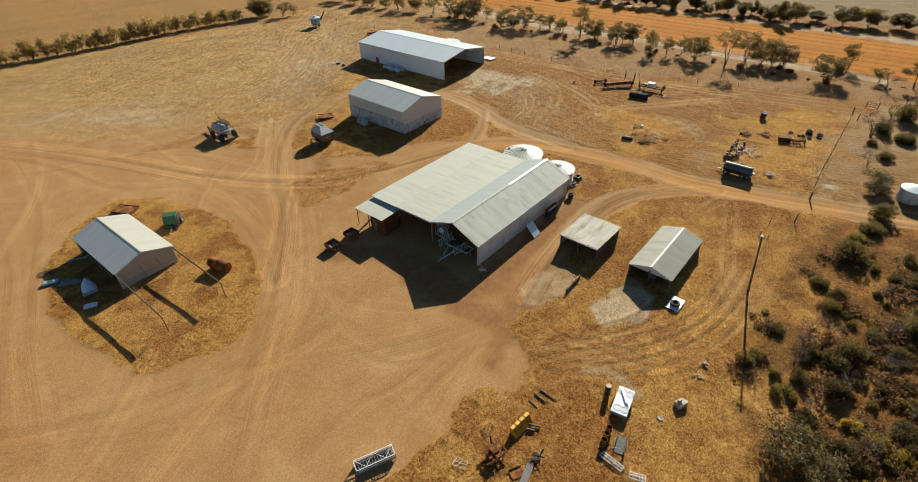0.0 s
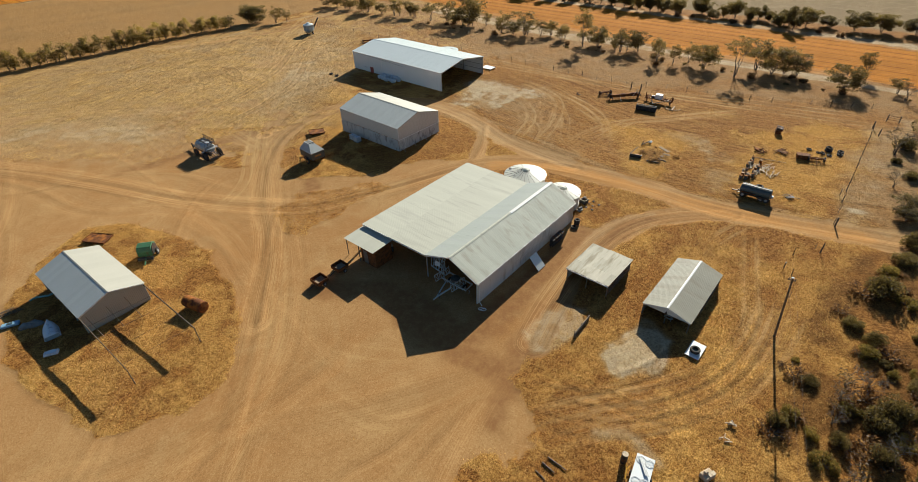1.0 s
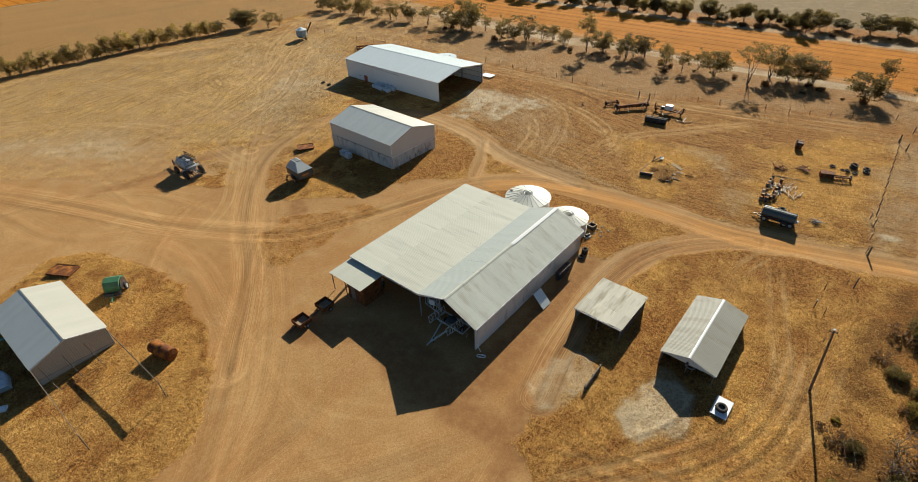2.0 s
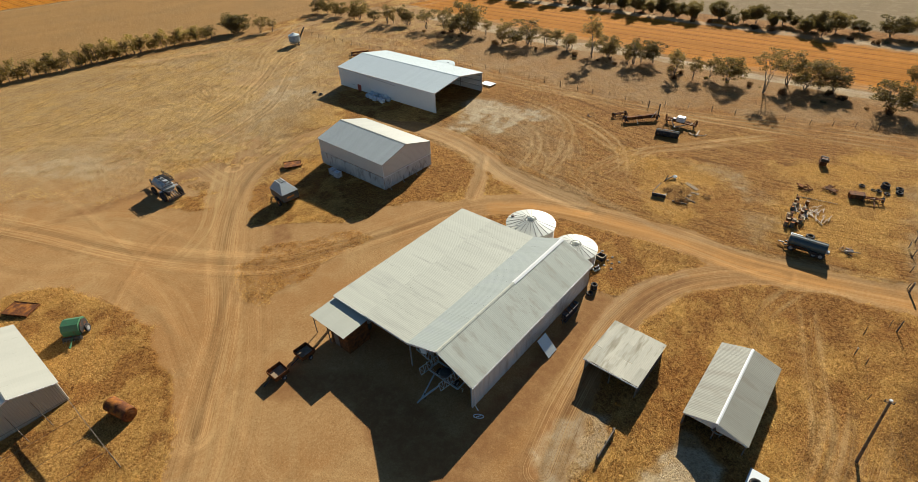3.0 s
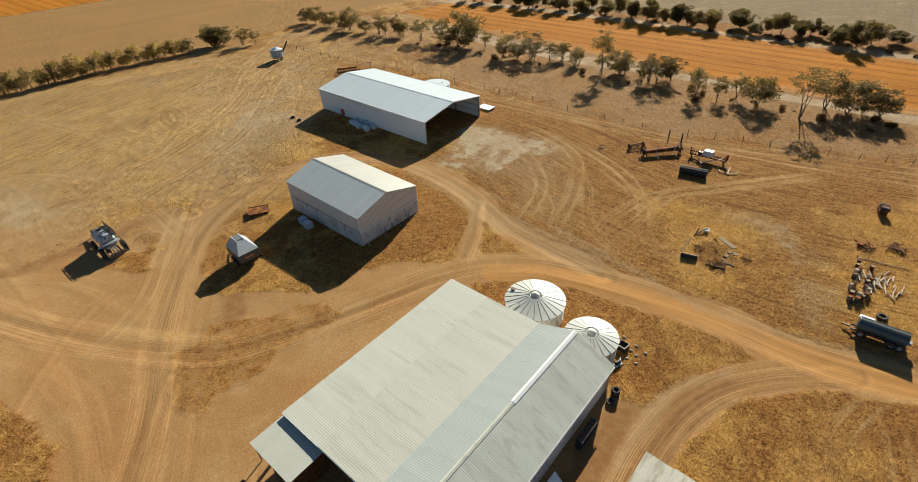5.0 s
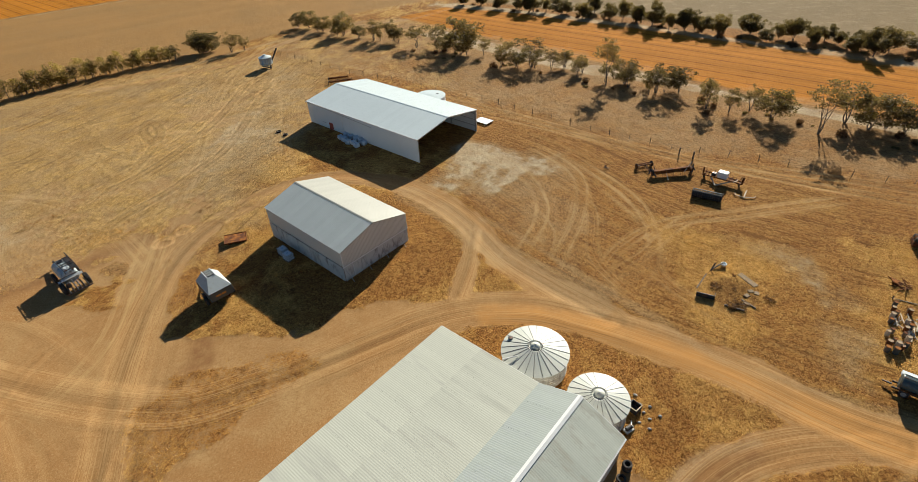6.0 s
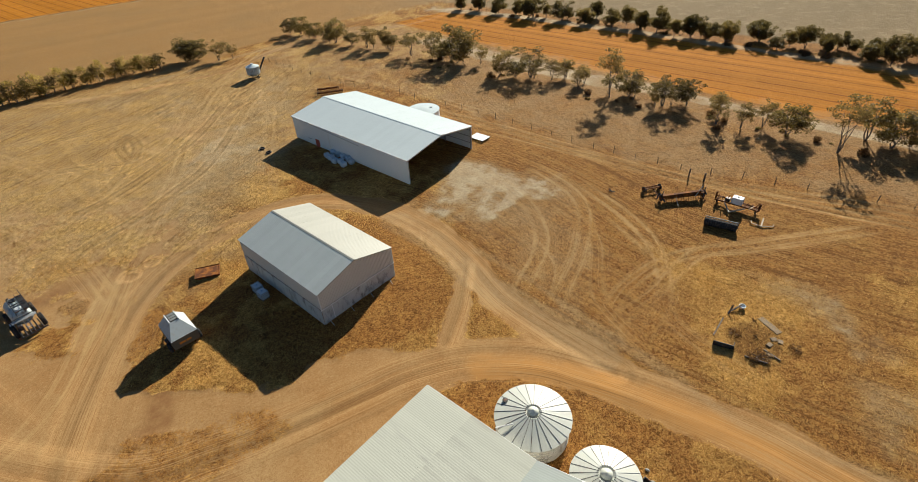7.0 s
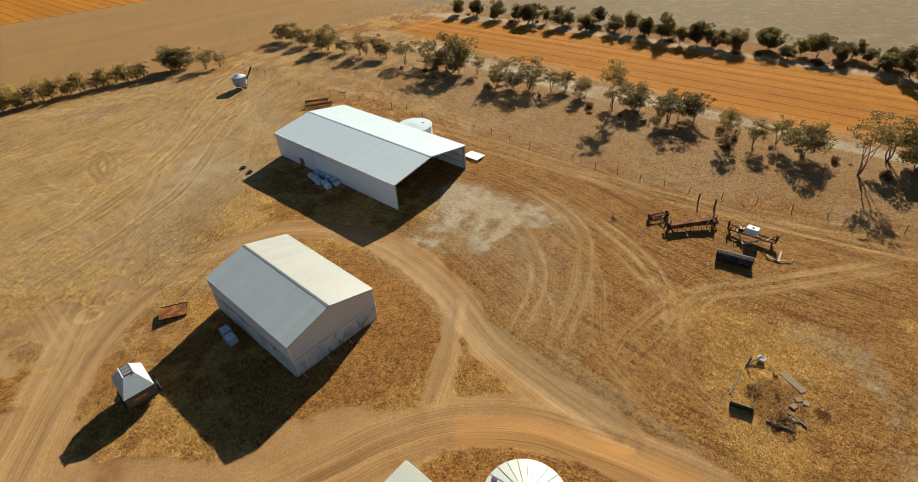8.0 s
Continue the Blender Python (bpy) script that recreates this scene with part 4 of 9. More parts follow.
grass_sheet("yard_weeds", 12000, (-60, 20), (30, 125), 9, 0.03, 0.09,
            lambda a, x, y: np.clip((dirt[a] > 0.05) * ramp(fbm(x, y, 3, 44), 0.5, 0.68) * (1.12 - dirt[a]), 0, 1), brown_stalk,
            "sparse dead weeds along the yard's edges", 0.1)
grass_sheet("brown_tussocks", 15000, (-66, 32), (40, 132), 12, 0.10, 0.24,
            lambda a, x, y: np.clip(ramp(dirt[a], 0.12, 0.35) * ramp(0.72 - dirt[a], 0, 0.2) * ramp(fbm(x, y, 1.1, 47, 2), 0.45, 0.6) * (pale[a] < 0.5), 0, 1), brown_stalk,
            "low brown tussocks along the edge of the bare dirt", 0.07)
grass_sheet("tall_golden_grass", 60000, (-60, 84), (29, 120), 6, 0.08, 0.30,
            lambda a, x, y: np.clip(gold[a] * (1 - 1.5 * dirt[a]) * (1 - pale[a]), 0, 1), gold_stalk,
            "tall golden dry grass in patches")


# ---- sheds ----
def sheet_mesh(length, width, mat, rib=0.2, rise=0.035, name="roof_sheet"):
    """A ribbed steel sheet: x along its length, y across, z out of its face."""
    bm = B()
    out = []
    n = max(2, round(width / rib))
    p = width / n
    for i in range(n):
        out += [(i * p, 0.0), ((i + 0.3) * p, rise * 0.1), ((i + 0.55) * p, rise), ((i + 0.8) * p, rise * 0.9)]
    out += [(width, 0.0), (width, -0.012), (0, -0.012)]
    prism(bm, out, 0, length)
    return finish(bm, name, mat)


def slope(roof, a, b, y0, y1, mats, width=0.9, over=0.0, seed=1, name="roof_sheet", rib=0.2, rise=0.02):
    """Sheets laid side by side from the profile point a=(x, z) to b, over the stretch y0 to y1. mats: (y, material) up to that y."""
    (ax, az), (bx, bz) = a, b
    l = math.hypot(bx - ax, bz - az)
    ang = math.degrees(math.atan2(bz - az, bx - ax))
    n = round((y1 - y0) / width)
    w = (y1 - y0) / n
    meshes = {}
    rs = random.Random(seed)
    for i in range(n):
        y = y0 + i * w
        mat = [m for lim, m in mats if y < lim][0]
        if mat.name not in meshes:
            meshes[mat.name] = sheet_mesh(l + over, w, mat, rib, rise, name)
        ob = new(name, meshes[mat.name])
        ob.parent = roof
        flip = bx < ax
        ob.matrix_basis = Matrix.Translation((ax, y if not flip else y, az + 0.012 + rs.uniform(0, 0.006))) @ Matrix.Rotation(-radians(ang), 4, 'Y')
    return roof


def strip_wall(bm, a, b, top, z0=0.0, th=0.06, rib=0.2, rise=0.025):
    """A ribbed wall from a=(x, y) to b; top(s) gives the height at s metres along it."""
    a, b = Vector((*a, 0)), Vector((*b, 0))
    u = (b - a).normalized()
    nrm = Vector((u.y, -u.x, 0))
    l = (b - a).length
    n = max(2, int(l / rib))
    p = l / n
    rows = []
    for i in range(n):
        for f, o in ((0.0, 0.0), (0.55, 0.0), (0.66, rise), (0.86, rise)):
            rows.append(((i + f) * p, o))
    rows.append((l, 0.0))
    front, back = [], []
    for s, o in rows:
        c = a + u * s
        t = top(s)
        front.append((bm.verts.new(c + nrm * o + Vector((0, 0, z0))), bm.verts.new(c + nrm * o + Vector((0, 0, t)))))
        back.append((bm.verts.new(c - nrm * th + Vector((0, 0, z0))), bm.verts.new(c - nrm * th + Vector((0, 0, t)))))
    for i in range(len(rows) - 1):
        bm.faces.new((front[i][0], front[i + 1][0], front[i + 1][1], front[i][1]))
        bm.faces.new((back[i + 1][0], back[i][0], back[i][1], back[i + 1][1]))
        bm.faces.new((front[i][1], front[i + 1][1], back[i + 1][1], back[i][1]))
    for k in (0, -1):
        f = (front[k][0], front[k][1], back[k][1], back[k][0])
        bm.faces.new(f if k == 0 else f[::-1])
    return bm


def profile_at(profile):
    def f(x):
        for (ax, az), (bx, bz) in zip(profile, profile[1:]):
            if ax <= x <= bx:
                return az + (bz - az) * (x - ax) / (bx - ax)
        return profile[-1][1] if x > profile[-1][0] else profile[0][1]
    return f


def barge(roof, profile, y, mat, w=0.05, h=0.16, lift=-0.055):
    """The trim that runs up and down a gable."""
    bm = B()
    for (ax, az), (bx, bz) in zip(profile, profile[1:]):
        beam(bm, (ax, y, az + lift), (bx, y, bz + lift), w, h)
    return part("barge_trim", bm, mat, roof)


def ridge_cap(roof, x, z, y0, y1, dz, mat, half=0.22):
    bm = B()
    prism(bm, [(-half, -half * dz), (0, 0.0), (half, -half * dz), (half, -half * dz - 0.02), (0, -0.02), (-half, -half * dz - 0.02)], y0, y1,
          Matrix.Translation((x, 0, z + 0.03)) @ Matrix.Rotation(radians(90), 4, 'Z'))
    return part("ridge_cap", bm, mat, roof)


def gutter(roof, x, z, y0, y1, mat, side=1):
    bm = B()
    prism(bm, [(0, 0), (0.12 * side, 0), (0.12 * side, 0.1), (0.10 * side, 0.1), (0.10 * side, 0.02), (0.02 * side, 0.02), (0.02 * side, 0.1), (0, 0.1)], y0, y1,
          Matrix.Translation((x, 0, z - 0.1)) @ Matrix.Rotation(radians(90), 4, 'Z') @ Matrix.Diagonal((1, -1, 1, 1)))
    return part("gutter", bm, mat, roof)


def portal(shed, profile, y, mat, name="portal_frame", size=0.18):
    bm = B()
    for x, z in (profile[0], profile[-1]):
        xx = x + (0.15 if x == profile[0][0] else -0.15)
        beam(bm, (xx, y, 0), (xx, y, z - 0.12), size, size)
    for (ax, az), (bx, bz) in zip(profile, profile[1:]):
        beam(bm, (ax + 0.02, y, az - 0.2), (bx - 0.02, y, bz - 0.2), size * 0.7, size)
    return part(name, bm, mat, shed)


# big machinery shed: an old gable with a wide low skillion beside it, open at one end
BS = thing("machinery_shed", on(-12.76, 75.1, -41.7, 0.0), "large open-fronted machinery shed with weathered zinc roof", "shed")
BS.location.z = -0.42
BSP = [(0.0, 3.5), (11.95, 3.72), (16.1, 5.35), (20.3, 3.45)]
BSL = 22.75
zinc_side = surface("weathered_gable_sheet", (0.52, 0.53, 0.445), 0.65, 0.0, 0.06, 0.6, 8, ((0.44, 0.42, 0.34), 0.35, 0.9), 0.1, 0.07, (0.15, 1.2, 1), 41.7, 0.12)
bs_roof = part("roof", beam(beam(B(), (0.1, 0, 3.4), (0.1, BSL, 3.4), 0.1, 0.16), (20.2, 0, 3.3), (20.2, BSL, 3.3), 0.1, 0.16), steel_frame, BS)
slope(bs_roof, (-0.15, 3.5), (5.2, 3.6), -0.2, BSL + 0.15, [(6.5, zinc_pale), (99, zinc_pale)], 0.8, 0.12, 1, rib=0.2, rise=0.004)
slope(bs_roof, (5.2, 3.625), (12.0, 3.75), -0.2, BSL + 0.15, [(7.4, zinc_old), (99, zinc_old)], 0.8, 0.0, 2, rib=0.2, rise=0.004)
# one gable, two tones: the left slope's dull sheen is put into its colour
slope(bs_roof, (11.95, 3.77), (16.1, 5.35), -0.2, BSL + 0.15, [(99, zinc_blue_dimmed)], 0.8, 0.0, 3, rib=0.2, rise=0.004)
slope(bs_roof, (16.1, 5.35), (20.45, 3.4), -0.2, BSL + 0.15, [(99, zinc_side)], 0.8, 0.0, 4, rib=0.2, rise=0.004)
ridge_cap(bs_roof, 16.1, 5.37, -0.2, 18.5, 0.4, zinc_pale, 0.18)
ridge_cap(bs_roof, 16.1, 5.39, 12.5, BSL + 0.15, 0.4, trim_white, 0.26)
barge(bs_roof, BSP, -0.22, trim_white, 0.04, 0.14)
barge(bs_roof, BSP, BSL + 0.17, trim_white, 0.04, 0.14)
gutter(bs_roof, 20.45, 3.42, -0.2, BSL + 0.15, trim_white, 1)
part("wall", strip_wall(B(), (20.25, 0), (20.25, BSL), lambda s: 3.38), wall_pale, BS)
part("wall", strip_wall(B(), (20.25, BSL), (0, BSL), lambda s: profile_at(BSP)(20.25 - s) - 0.06), wall_pale, BS)
part("wall", strip_wall(B(), (0.0, BSL), (0.0, 4.2), lambda s: 3.42), wall_pale, BS)
for k in range(5):
    portal(BS, BSP, 0.12 + k * (BSL - 0.4) / 4, steel_frame)
part("post", beam(B(), (11.95, 0.1, 0), (11.95, 0.1, 3.6), 0.12, 0.12), steel_frame, BS)
part("post", beam(B(), (11.95, 8, 0), (11.95, 8, 3.6), 0.12, 0.12), steel_frame, BS)
part("post", beam(B(), (11.95, 16, 0), (11.95, 16, 3.6), 0.12, 0.12), steel_frame, BS)
part("downpipe", rod(rod(B(), (20.4, 0.25, 3.3), (20.4, 0.25, 0.3), 0.05), (20.4, 0.25, 0.3), (20.9, 0.1, 0.05), 0.05), trim_white, BS)

# small lean-to room at the open end of the machinery shed
LT = thing("lean_to", on(-15.1, 72.55, -41.6, 0.45), "small lean-to with flat zinc roof and rusty brown room", "shed")
lt_roof = part("roof", beam(beam(B(), (0, 0.1, 2.33), (5.75, 0.1, 2.42), 0.1, 0.12), (0, 3.4, 2.45), (5.75, 3.4, 2.45), 0.1, 0.12), timber, LT)
for i in range(7):
    w = 5.85 / 7
    ob = new("roof_sheet", bpy.data.meshes.get("lean_sheet") or sheet_mesh(3.75, w, zinc_old, 0.1, 0.006, name="lean_sheet"))
    ob.parent = lt_roof
    ob.matrix_basis = Matrix.Translation((-0.05 + (i + 1) * w, -0.15, 2.42 + 0.01 * i)) @ Matrix.Rotation(radians(90), 4, 'Z') @ Matrix.Rotation(radians(-2.0), 4, 'Y')
part("room", box(B(), 2.7, 5.6, 0.35, 3.3, -0.45, 2.36), rusty, LT, "rust-brown sheet walls")
part("door", box(B(), 3.2, 4.0, 0.32, 0.36, -0.4, 1.6), timber, LT)
for x, y in ((0.1, 0.1), (2.6, 0.1), (0.1, 3.3)):
    part("post", rod(B(), (x, y, -0.45), (x, y, 2.35), 0.06), timber, LT)
part("knee_brace", rod(B(), (0.1, 0.1, 1.3), (1.0, 0.1, 2.3), 0.035), timber, LT)

# tall closed shed on concrete panels
MS = thing("grain_shed", pose(-10.0, 103.8, 0.2, 0, 0, 47.6), "tall closed steel shed standing on stained concrete panels", "shed")
MSP = [(0.0, 4.4), (5.45, 5.95), (10.9, 4.4)]
MSL = 16.85
ms_roof = part("roof", beam(beam(B(), (0.05, 0, 4.3), (0.05, MSL, 4.3), 0.08, 0.14), (10.85, 0, 4.3), (10.85, MSL, 4.3), 0.08, 0.14), steel_frame, MS)
# slope turned from the sun has sky light in its colour; sunward one is cream
slope(ms_roof, (-0.12, 4.37), (5.45, 5.95), -0.1, MSL + 0.1, [(99, zinc_grey_skylit)], 0.76, 0, 11, rib=0.25, rise=0.012)
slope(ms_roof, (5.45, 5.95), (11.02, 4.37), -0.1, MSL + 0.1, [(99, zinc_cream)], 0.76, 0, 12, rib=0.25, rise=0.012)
ridge_cap(ms_roof, 5.45, 5.96, -0.1, MSL + 0.1, 0.28, zinc_cream)
barge(ms_roof, MSP, -0.12, zinc_cream, 0.04, 0.12)
barge(ms_roof, MSP, MSL + 0.12, zinc_cream, 0.04, 0.12)
part("wall", strip_wall(B(), (0, 0), (10.9, 0), lambda s: profile_at(MSP)(s) - 0.03, 2.05), wall_plain, MS)
part("wall", strip_wall(B(), (10.9, MSL), (0, MSL), lambda s: profile_at(MSP)(10.9 - s) - 0.03, 2.05), wall_plain, MS)
part("wall", strip_wall(B(), (0, MSL), (0, 0), lambda s: 4.34, 2.05), wall_plain, MS)
part("wall", strip_wall(B(), (10.9, 0), (10.9, MSL), lambda s: 4.34, 2.05), wall_plain, MS)
part("sill_trim", box(B(), -0.12, 11.02, -0.12, -0.065, 1.98, 2.1), trim_white, MS)
panel = finish(bevelled(box(B(), 0, 2.70, -0.2, -0.09, -0.8, 2.0), 0.02), "concrete_panel", concrete)
panel_side = finish(bevelled(box(B(), 0, 2.78, -0.2, -0.09, -0.8, 2.0), 0.02), "concrete_panel", concrete)
for i in range(4):
    for x, y, a in ((0.02 + 2.725 * i, 0.1, 0), (10.88 - 2.725 * i, MSL - 0.1, 180)):
        ob = new("concrete_panel", panel)
        ob.parent, ob.matrix_basis = MS, pose(x, y, 0, 0, 0, a)
for i in range(6):
    for x, y, a in ((0.1, MSL - 0.02 - 2.805 * i, -90), (10.8, 0.02 + 2.805 * i, 90)):
        ob = new("concrete_panel", panel_side)
        ob.parent, ob.matrix_basis = MS, pose(x, y, 0, 0, 0, a)
for x in (0.25, 3.2, 6.2, 9.3):
    part("prop", rod(B(), (x, -0.12, 1.5), (x + 0.35, -1.1, -0.3), 0.04), steel_frame, MS)
for x, y in ((0.0, -0.07), (10.9, -0.07)):
    part("corner_trim", beam(B(), (x, y, 2.0), (x, y, 4.36), 0.1, 0.06), trim_white, MS)
part("downpipe", rod(B(), (1.35, -0.24, 0.1), (1.35, -0.14, 2.1), 0.05), trim_white, MS)

# long white shed, open at one end
FS = thing("hay_shed", on(-2.05, 134.5, 48.2), "long white steel shed open at one gable end", "shed")
FSP = [(0.0, 4.4), (8.0, 5.72), (16.0, 4.4)]
FSL = 31.7
fs_roof = part("roof", beam(beam(B(), (0.05, 0, 4.3), (0.05, FSL, 4.3), 0.08, 0.14), (15.95, 0, 4.3), (15.95, FSL, 4.3), 0.08, 0.14), steel_frame, FS)
slope(fs_roof, (-0.12, 4.38), (8.0, 5.72), -0.1, FSL + 0.1, [(99, zinc_white)], 0.9, 0, 21, rib=0.22, rise=0.004)
slope(fs_roof, (8.0, 5.72), (16.12, 4.38), -0.1, FSL + 0.1, [(99, zinc_white)], 0.9, 0, 22, rib=0.22, rise=0.004)
ridge_cap(fs_roof, 8.0, 5.74, -0.1, FSL + 0.1, 0.16, zinc_white)
barge(fs_roof, FSP, -0.13, trim_white, 0.04, 0.16)
barge(fs_roof, FSP, FSL + 0.13, trim_white, 0.04, 0.16)
gutter(fs_roof, -0.12, 4.42, -0.1, FSL + 0.1, trim_white, -1)
part("wall", strip_wall(B(), (0, FSL), (0, 0), lambda s: 4.36), wall_white, FS)
part("wall", strip_wall(B(), (16.0, 0), (16.0, FSL), lambda s: 4.36), wall_white, FS)
part("wall", strip_wall(B(), (16.0, FSL), (0, FSL), lambda s: profile_at(FSP)(16.0 - s) - 0.03), wall_white, FS)
for k in range(6):
    portal(FS, FSP, 0.15 + k * (FSL - 0.4) / 5, steel_frame, size=0.24)
for z in (1.2, 2.4, 3.6):
    part("girt", beam(B(), (15.85, 0.2, z), (15.85, FSL - 0.2, z), 0.1, 0.12), steel_frame, FS)
part("downpipe", rod(rod(B(), (-0.12, 20.6, 4.3), (-0.12, 20.6, 0.2), 0.06), (-0.12, 20.6, 4.3), (-0.12, 24.2, 4.36), 0.05), trim_white, FS)
part("cable", rod(B(), (-0.1, 29.5, 4.3), (-0.1, 12.0, 3.6), 0.02), dark_steel, FS)

# small shed on the grass island, with two long rails reaching out of its gable
SS = thing("boat_shed", on(-43.6, 59.05, 50.5), "small cream gabled shed with one open side", "shed")
SSP = [(0.0, 2.65), (3.7, 3.95), (7.4, 2.65)]
SSL = 13.2
ss_roof = part("roof", beam(beam(B(), (0.05, 0, 2.55), (0.05, SSL, 2.55), 0.08, 0.14), (7.35, 0, 2.55), (7.35, SSL, 2.55), 0.08, 0.14), steel_frame, SS)
# again the south-west slope's colour holds the sky light
slope(ss_roof, (-0.15, 2.62), (3.7, 3.95), -0.15, SSL + 0.15, [(99, zinc_grey_skylit)], 0.76, 0, 31, rib=0.19, rise=0.006)
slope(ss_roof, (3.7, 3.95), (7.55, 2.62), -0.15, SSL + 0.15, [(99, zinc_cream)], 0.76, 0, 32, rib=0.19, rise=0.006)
ridge_cap(ss_roof, 3.7, 3.96, -0.15, SSL + 0.15, 0.35, zinc_cream, 0.16)
barge(ss_roof, SSP, -0.17, trim_white, 0.04, 0.12)
part("wall", strip_wall(B(), (0, 0), (7.4, 0), lambda s: profile_at(SSP)(s) - 0.03), zinc_cream, SS)
part("wall", strip_wall(B(), (7.4, 0), (7.4, SSL), lambda s: 2.6), zinc_cream, SS)
part("wall", strip_wall(B(), (7.4, SSL), (0, SSL), lambda s: profile_at(SSP)(7.4 - s) - 0.03), zinc_cream, SS)
for k in range(5):
    part("post", rod(B(), (0.12, 0.2 + k * 3.2, 0), (0.12, 0.2 + k * 3.2, 2.55), 0.06), steel_frame, SS)
RL = 12.3
for x in (-0.05, 7.3):
    rail = part("rail", beam(B(), (x, -0.1, 2.55), (x, -RL, 2.25), 0.05, 0.3), timber, SS, "long weathered rail on edge")
for k, y in enumerate((-2.2, -5.2, -8.2, -11.2)):
    part("wire", rod(B(), (-0.05, y, 2.4), (7.3, y - 0.6, 2.35), 0.018, seg=5), dark_steel, SS)
for x in (-0.05, 7.3):
    part("post", rod(B(), (x, -RL + 0.2, 0), (x, -RL + 0.2, 2.3), 0.05), timber, SS)
for x, y in ((0.6, -0.9), (2.8, -1.0), (4.9, -0.9)):
    part("prop", rod(B(), (x, -0.05, 2.2), (x + 0.3, y - 1.3, 0.0), 0.03), timber, SS)

# low gabled animal shed
GS = thing("stock_shed", on(21.65, 59.0, -41.6), "low gabled sheep shed with grey ribbed roof", "shed")
GSP = [(0.0, 1.62), (2.7, 2.48), (5.4, 1.62)]
GSL = 10.65
gs_roof = part("roof", beam(beam(B(), (0.05, 0, 1.55), (0.05, GSL, 1.55), 0.06, 0.1), (5.35, 0, 1.55), (5.35, GSL, 1.55), 0.06, 0.1), timber, GS)
slope(gs_roof, (-0.12, 1.6), (2.7, 2.48), -0.1, GSL + 0.1, [(99, zinc_tan)], 0.76, 0, 41, rib=0.19, rise=0.006)
slope(gs_roof, (2.7, 2.48), (5.52, 1.6), -0.1, GSL + 0.1, [(99, zinc_tan)], 0.76, 0, 42, rib=0.19, rise=0.006)
ridge_cap(gs_roof, 2.7, 2.49, -0.1, GSL + 0.1, 0.32, trim_white, 0.13)
barge(gs_roof, GSP, -0.12, trim_white, 0.03, 0.09)
part("gable", strip_wall(B(), (0, 0), (5.4, 0), lambda s: profile_at(GSP)(s) - 0.02, 1.5), wall_pale, GS)
part("wall", strip_wall(B(), (0, GSL), (0, 0), lambda s: 1.58), timber, GS)
part("wall", strip_wall(B(), (5.4, GSL), (0, GSL), lambda s: profile_at(GSP)(5.4 - s) - 0.02), timber, GS)
part("wall", strip_wall(B(), (5.4, 4.0), (5.4, GSL), lambda s: 1.58), timber, GS)
for x, y in ((0.08, 0.08), (2.7, 0.08), (5.3, 0.08), (5.3, 2.2)):
    part("post", rod(B(), (x, y, 0), (x, y, 1.55), 0.06), timber, GS)
part("lamp", lathe(lathe(B(), [(0.05, 1.95), (0.12, 1.85), (0.12, 1.7), (0.02, 1.68)], 8, Matrix.Translation((2.7, -0.2, 0))), [(0.02, 2.15), (0.02, 1.95)], 6, Matrix.Translation((2.7, -0.2, 0))), dark_steel, GS)

# low skillion shed
LS = thing("skillion_shed", on(14.0, 65.6, -41.8), "low open shed with weathered flat sheet roof", "shed")
ls_roof = part("roof", beam(beam(beam(B(), (0, 0.05, 1.8), (5.65, 0.05, 1.8), 0.08, 0.12), (0, 3.4, 1.7), (5.65, 3.4, 1.7), 0.08, 0.12), (0, 6.6, 1.6), (5.65, 6.6, 1.6), 0.08, 0.12), timber, LS)
for j, (y, z) in enumerate(((-0.15, 1.91), (2.2, 1.84), (4.5, 1.77))):
    for i in range(7):
        w = 5.8 / 7
        ob = new("roof_sheet", bpy.data.meshes.get("skillion_sheet") or sheet_mesh(2.4, w, zinc_dirty, rib=0.16, rise=0.010, name="skillion_sheet"))
        ob.parent = ls_roof
        ob.matrix_basis = Matrix.Translation((-0.08 + (i + 1) * w, y + 0.03 * ((i * 7 + j * 3) % 4), z - 0.012 * j)) @ Matrix.Rotation(radians(90), 4, 'Z') @ Matrix.Rotation(radians(1.8), 4, 'Y')
part("fascia", box(B(), -0.06, 5.72, -0.2, -0.165, 1.74, 1.9), trim_white, LS)
part("wall", strip_wall(B(), (0.03, 6.6), (0.03, 0.1), lambda s: 1.62 + (s / 6.5) * 0.2), zinc_dirty, LS)
part("wall", strip_wall(B(), (5.6, 6.6), (0.05, 6.6), lambda s: 1.6), zinc_dirty, LS)
for x, y in ((0.1, 0.1), (2.8, 0.1), (5.55, 0.1), (5.55, 3.3), (5.55, 6.4)):
    part("post", rod(B(), (x, y, 0), (x, y, 1.7), 0.07), timber, LS)
for z in (0.35, 0.75, 1.15):
    part("rail", beam(B(), (5.6, 0.1, z), (5.6, 6.5, z), 0.04, 0.12), timber, LS)


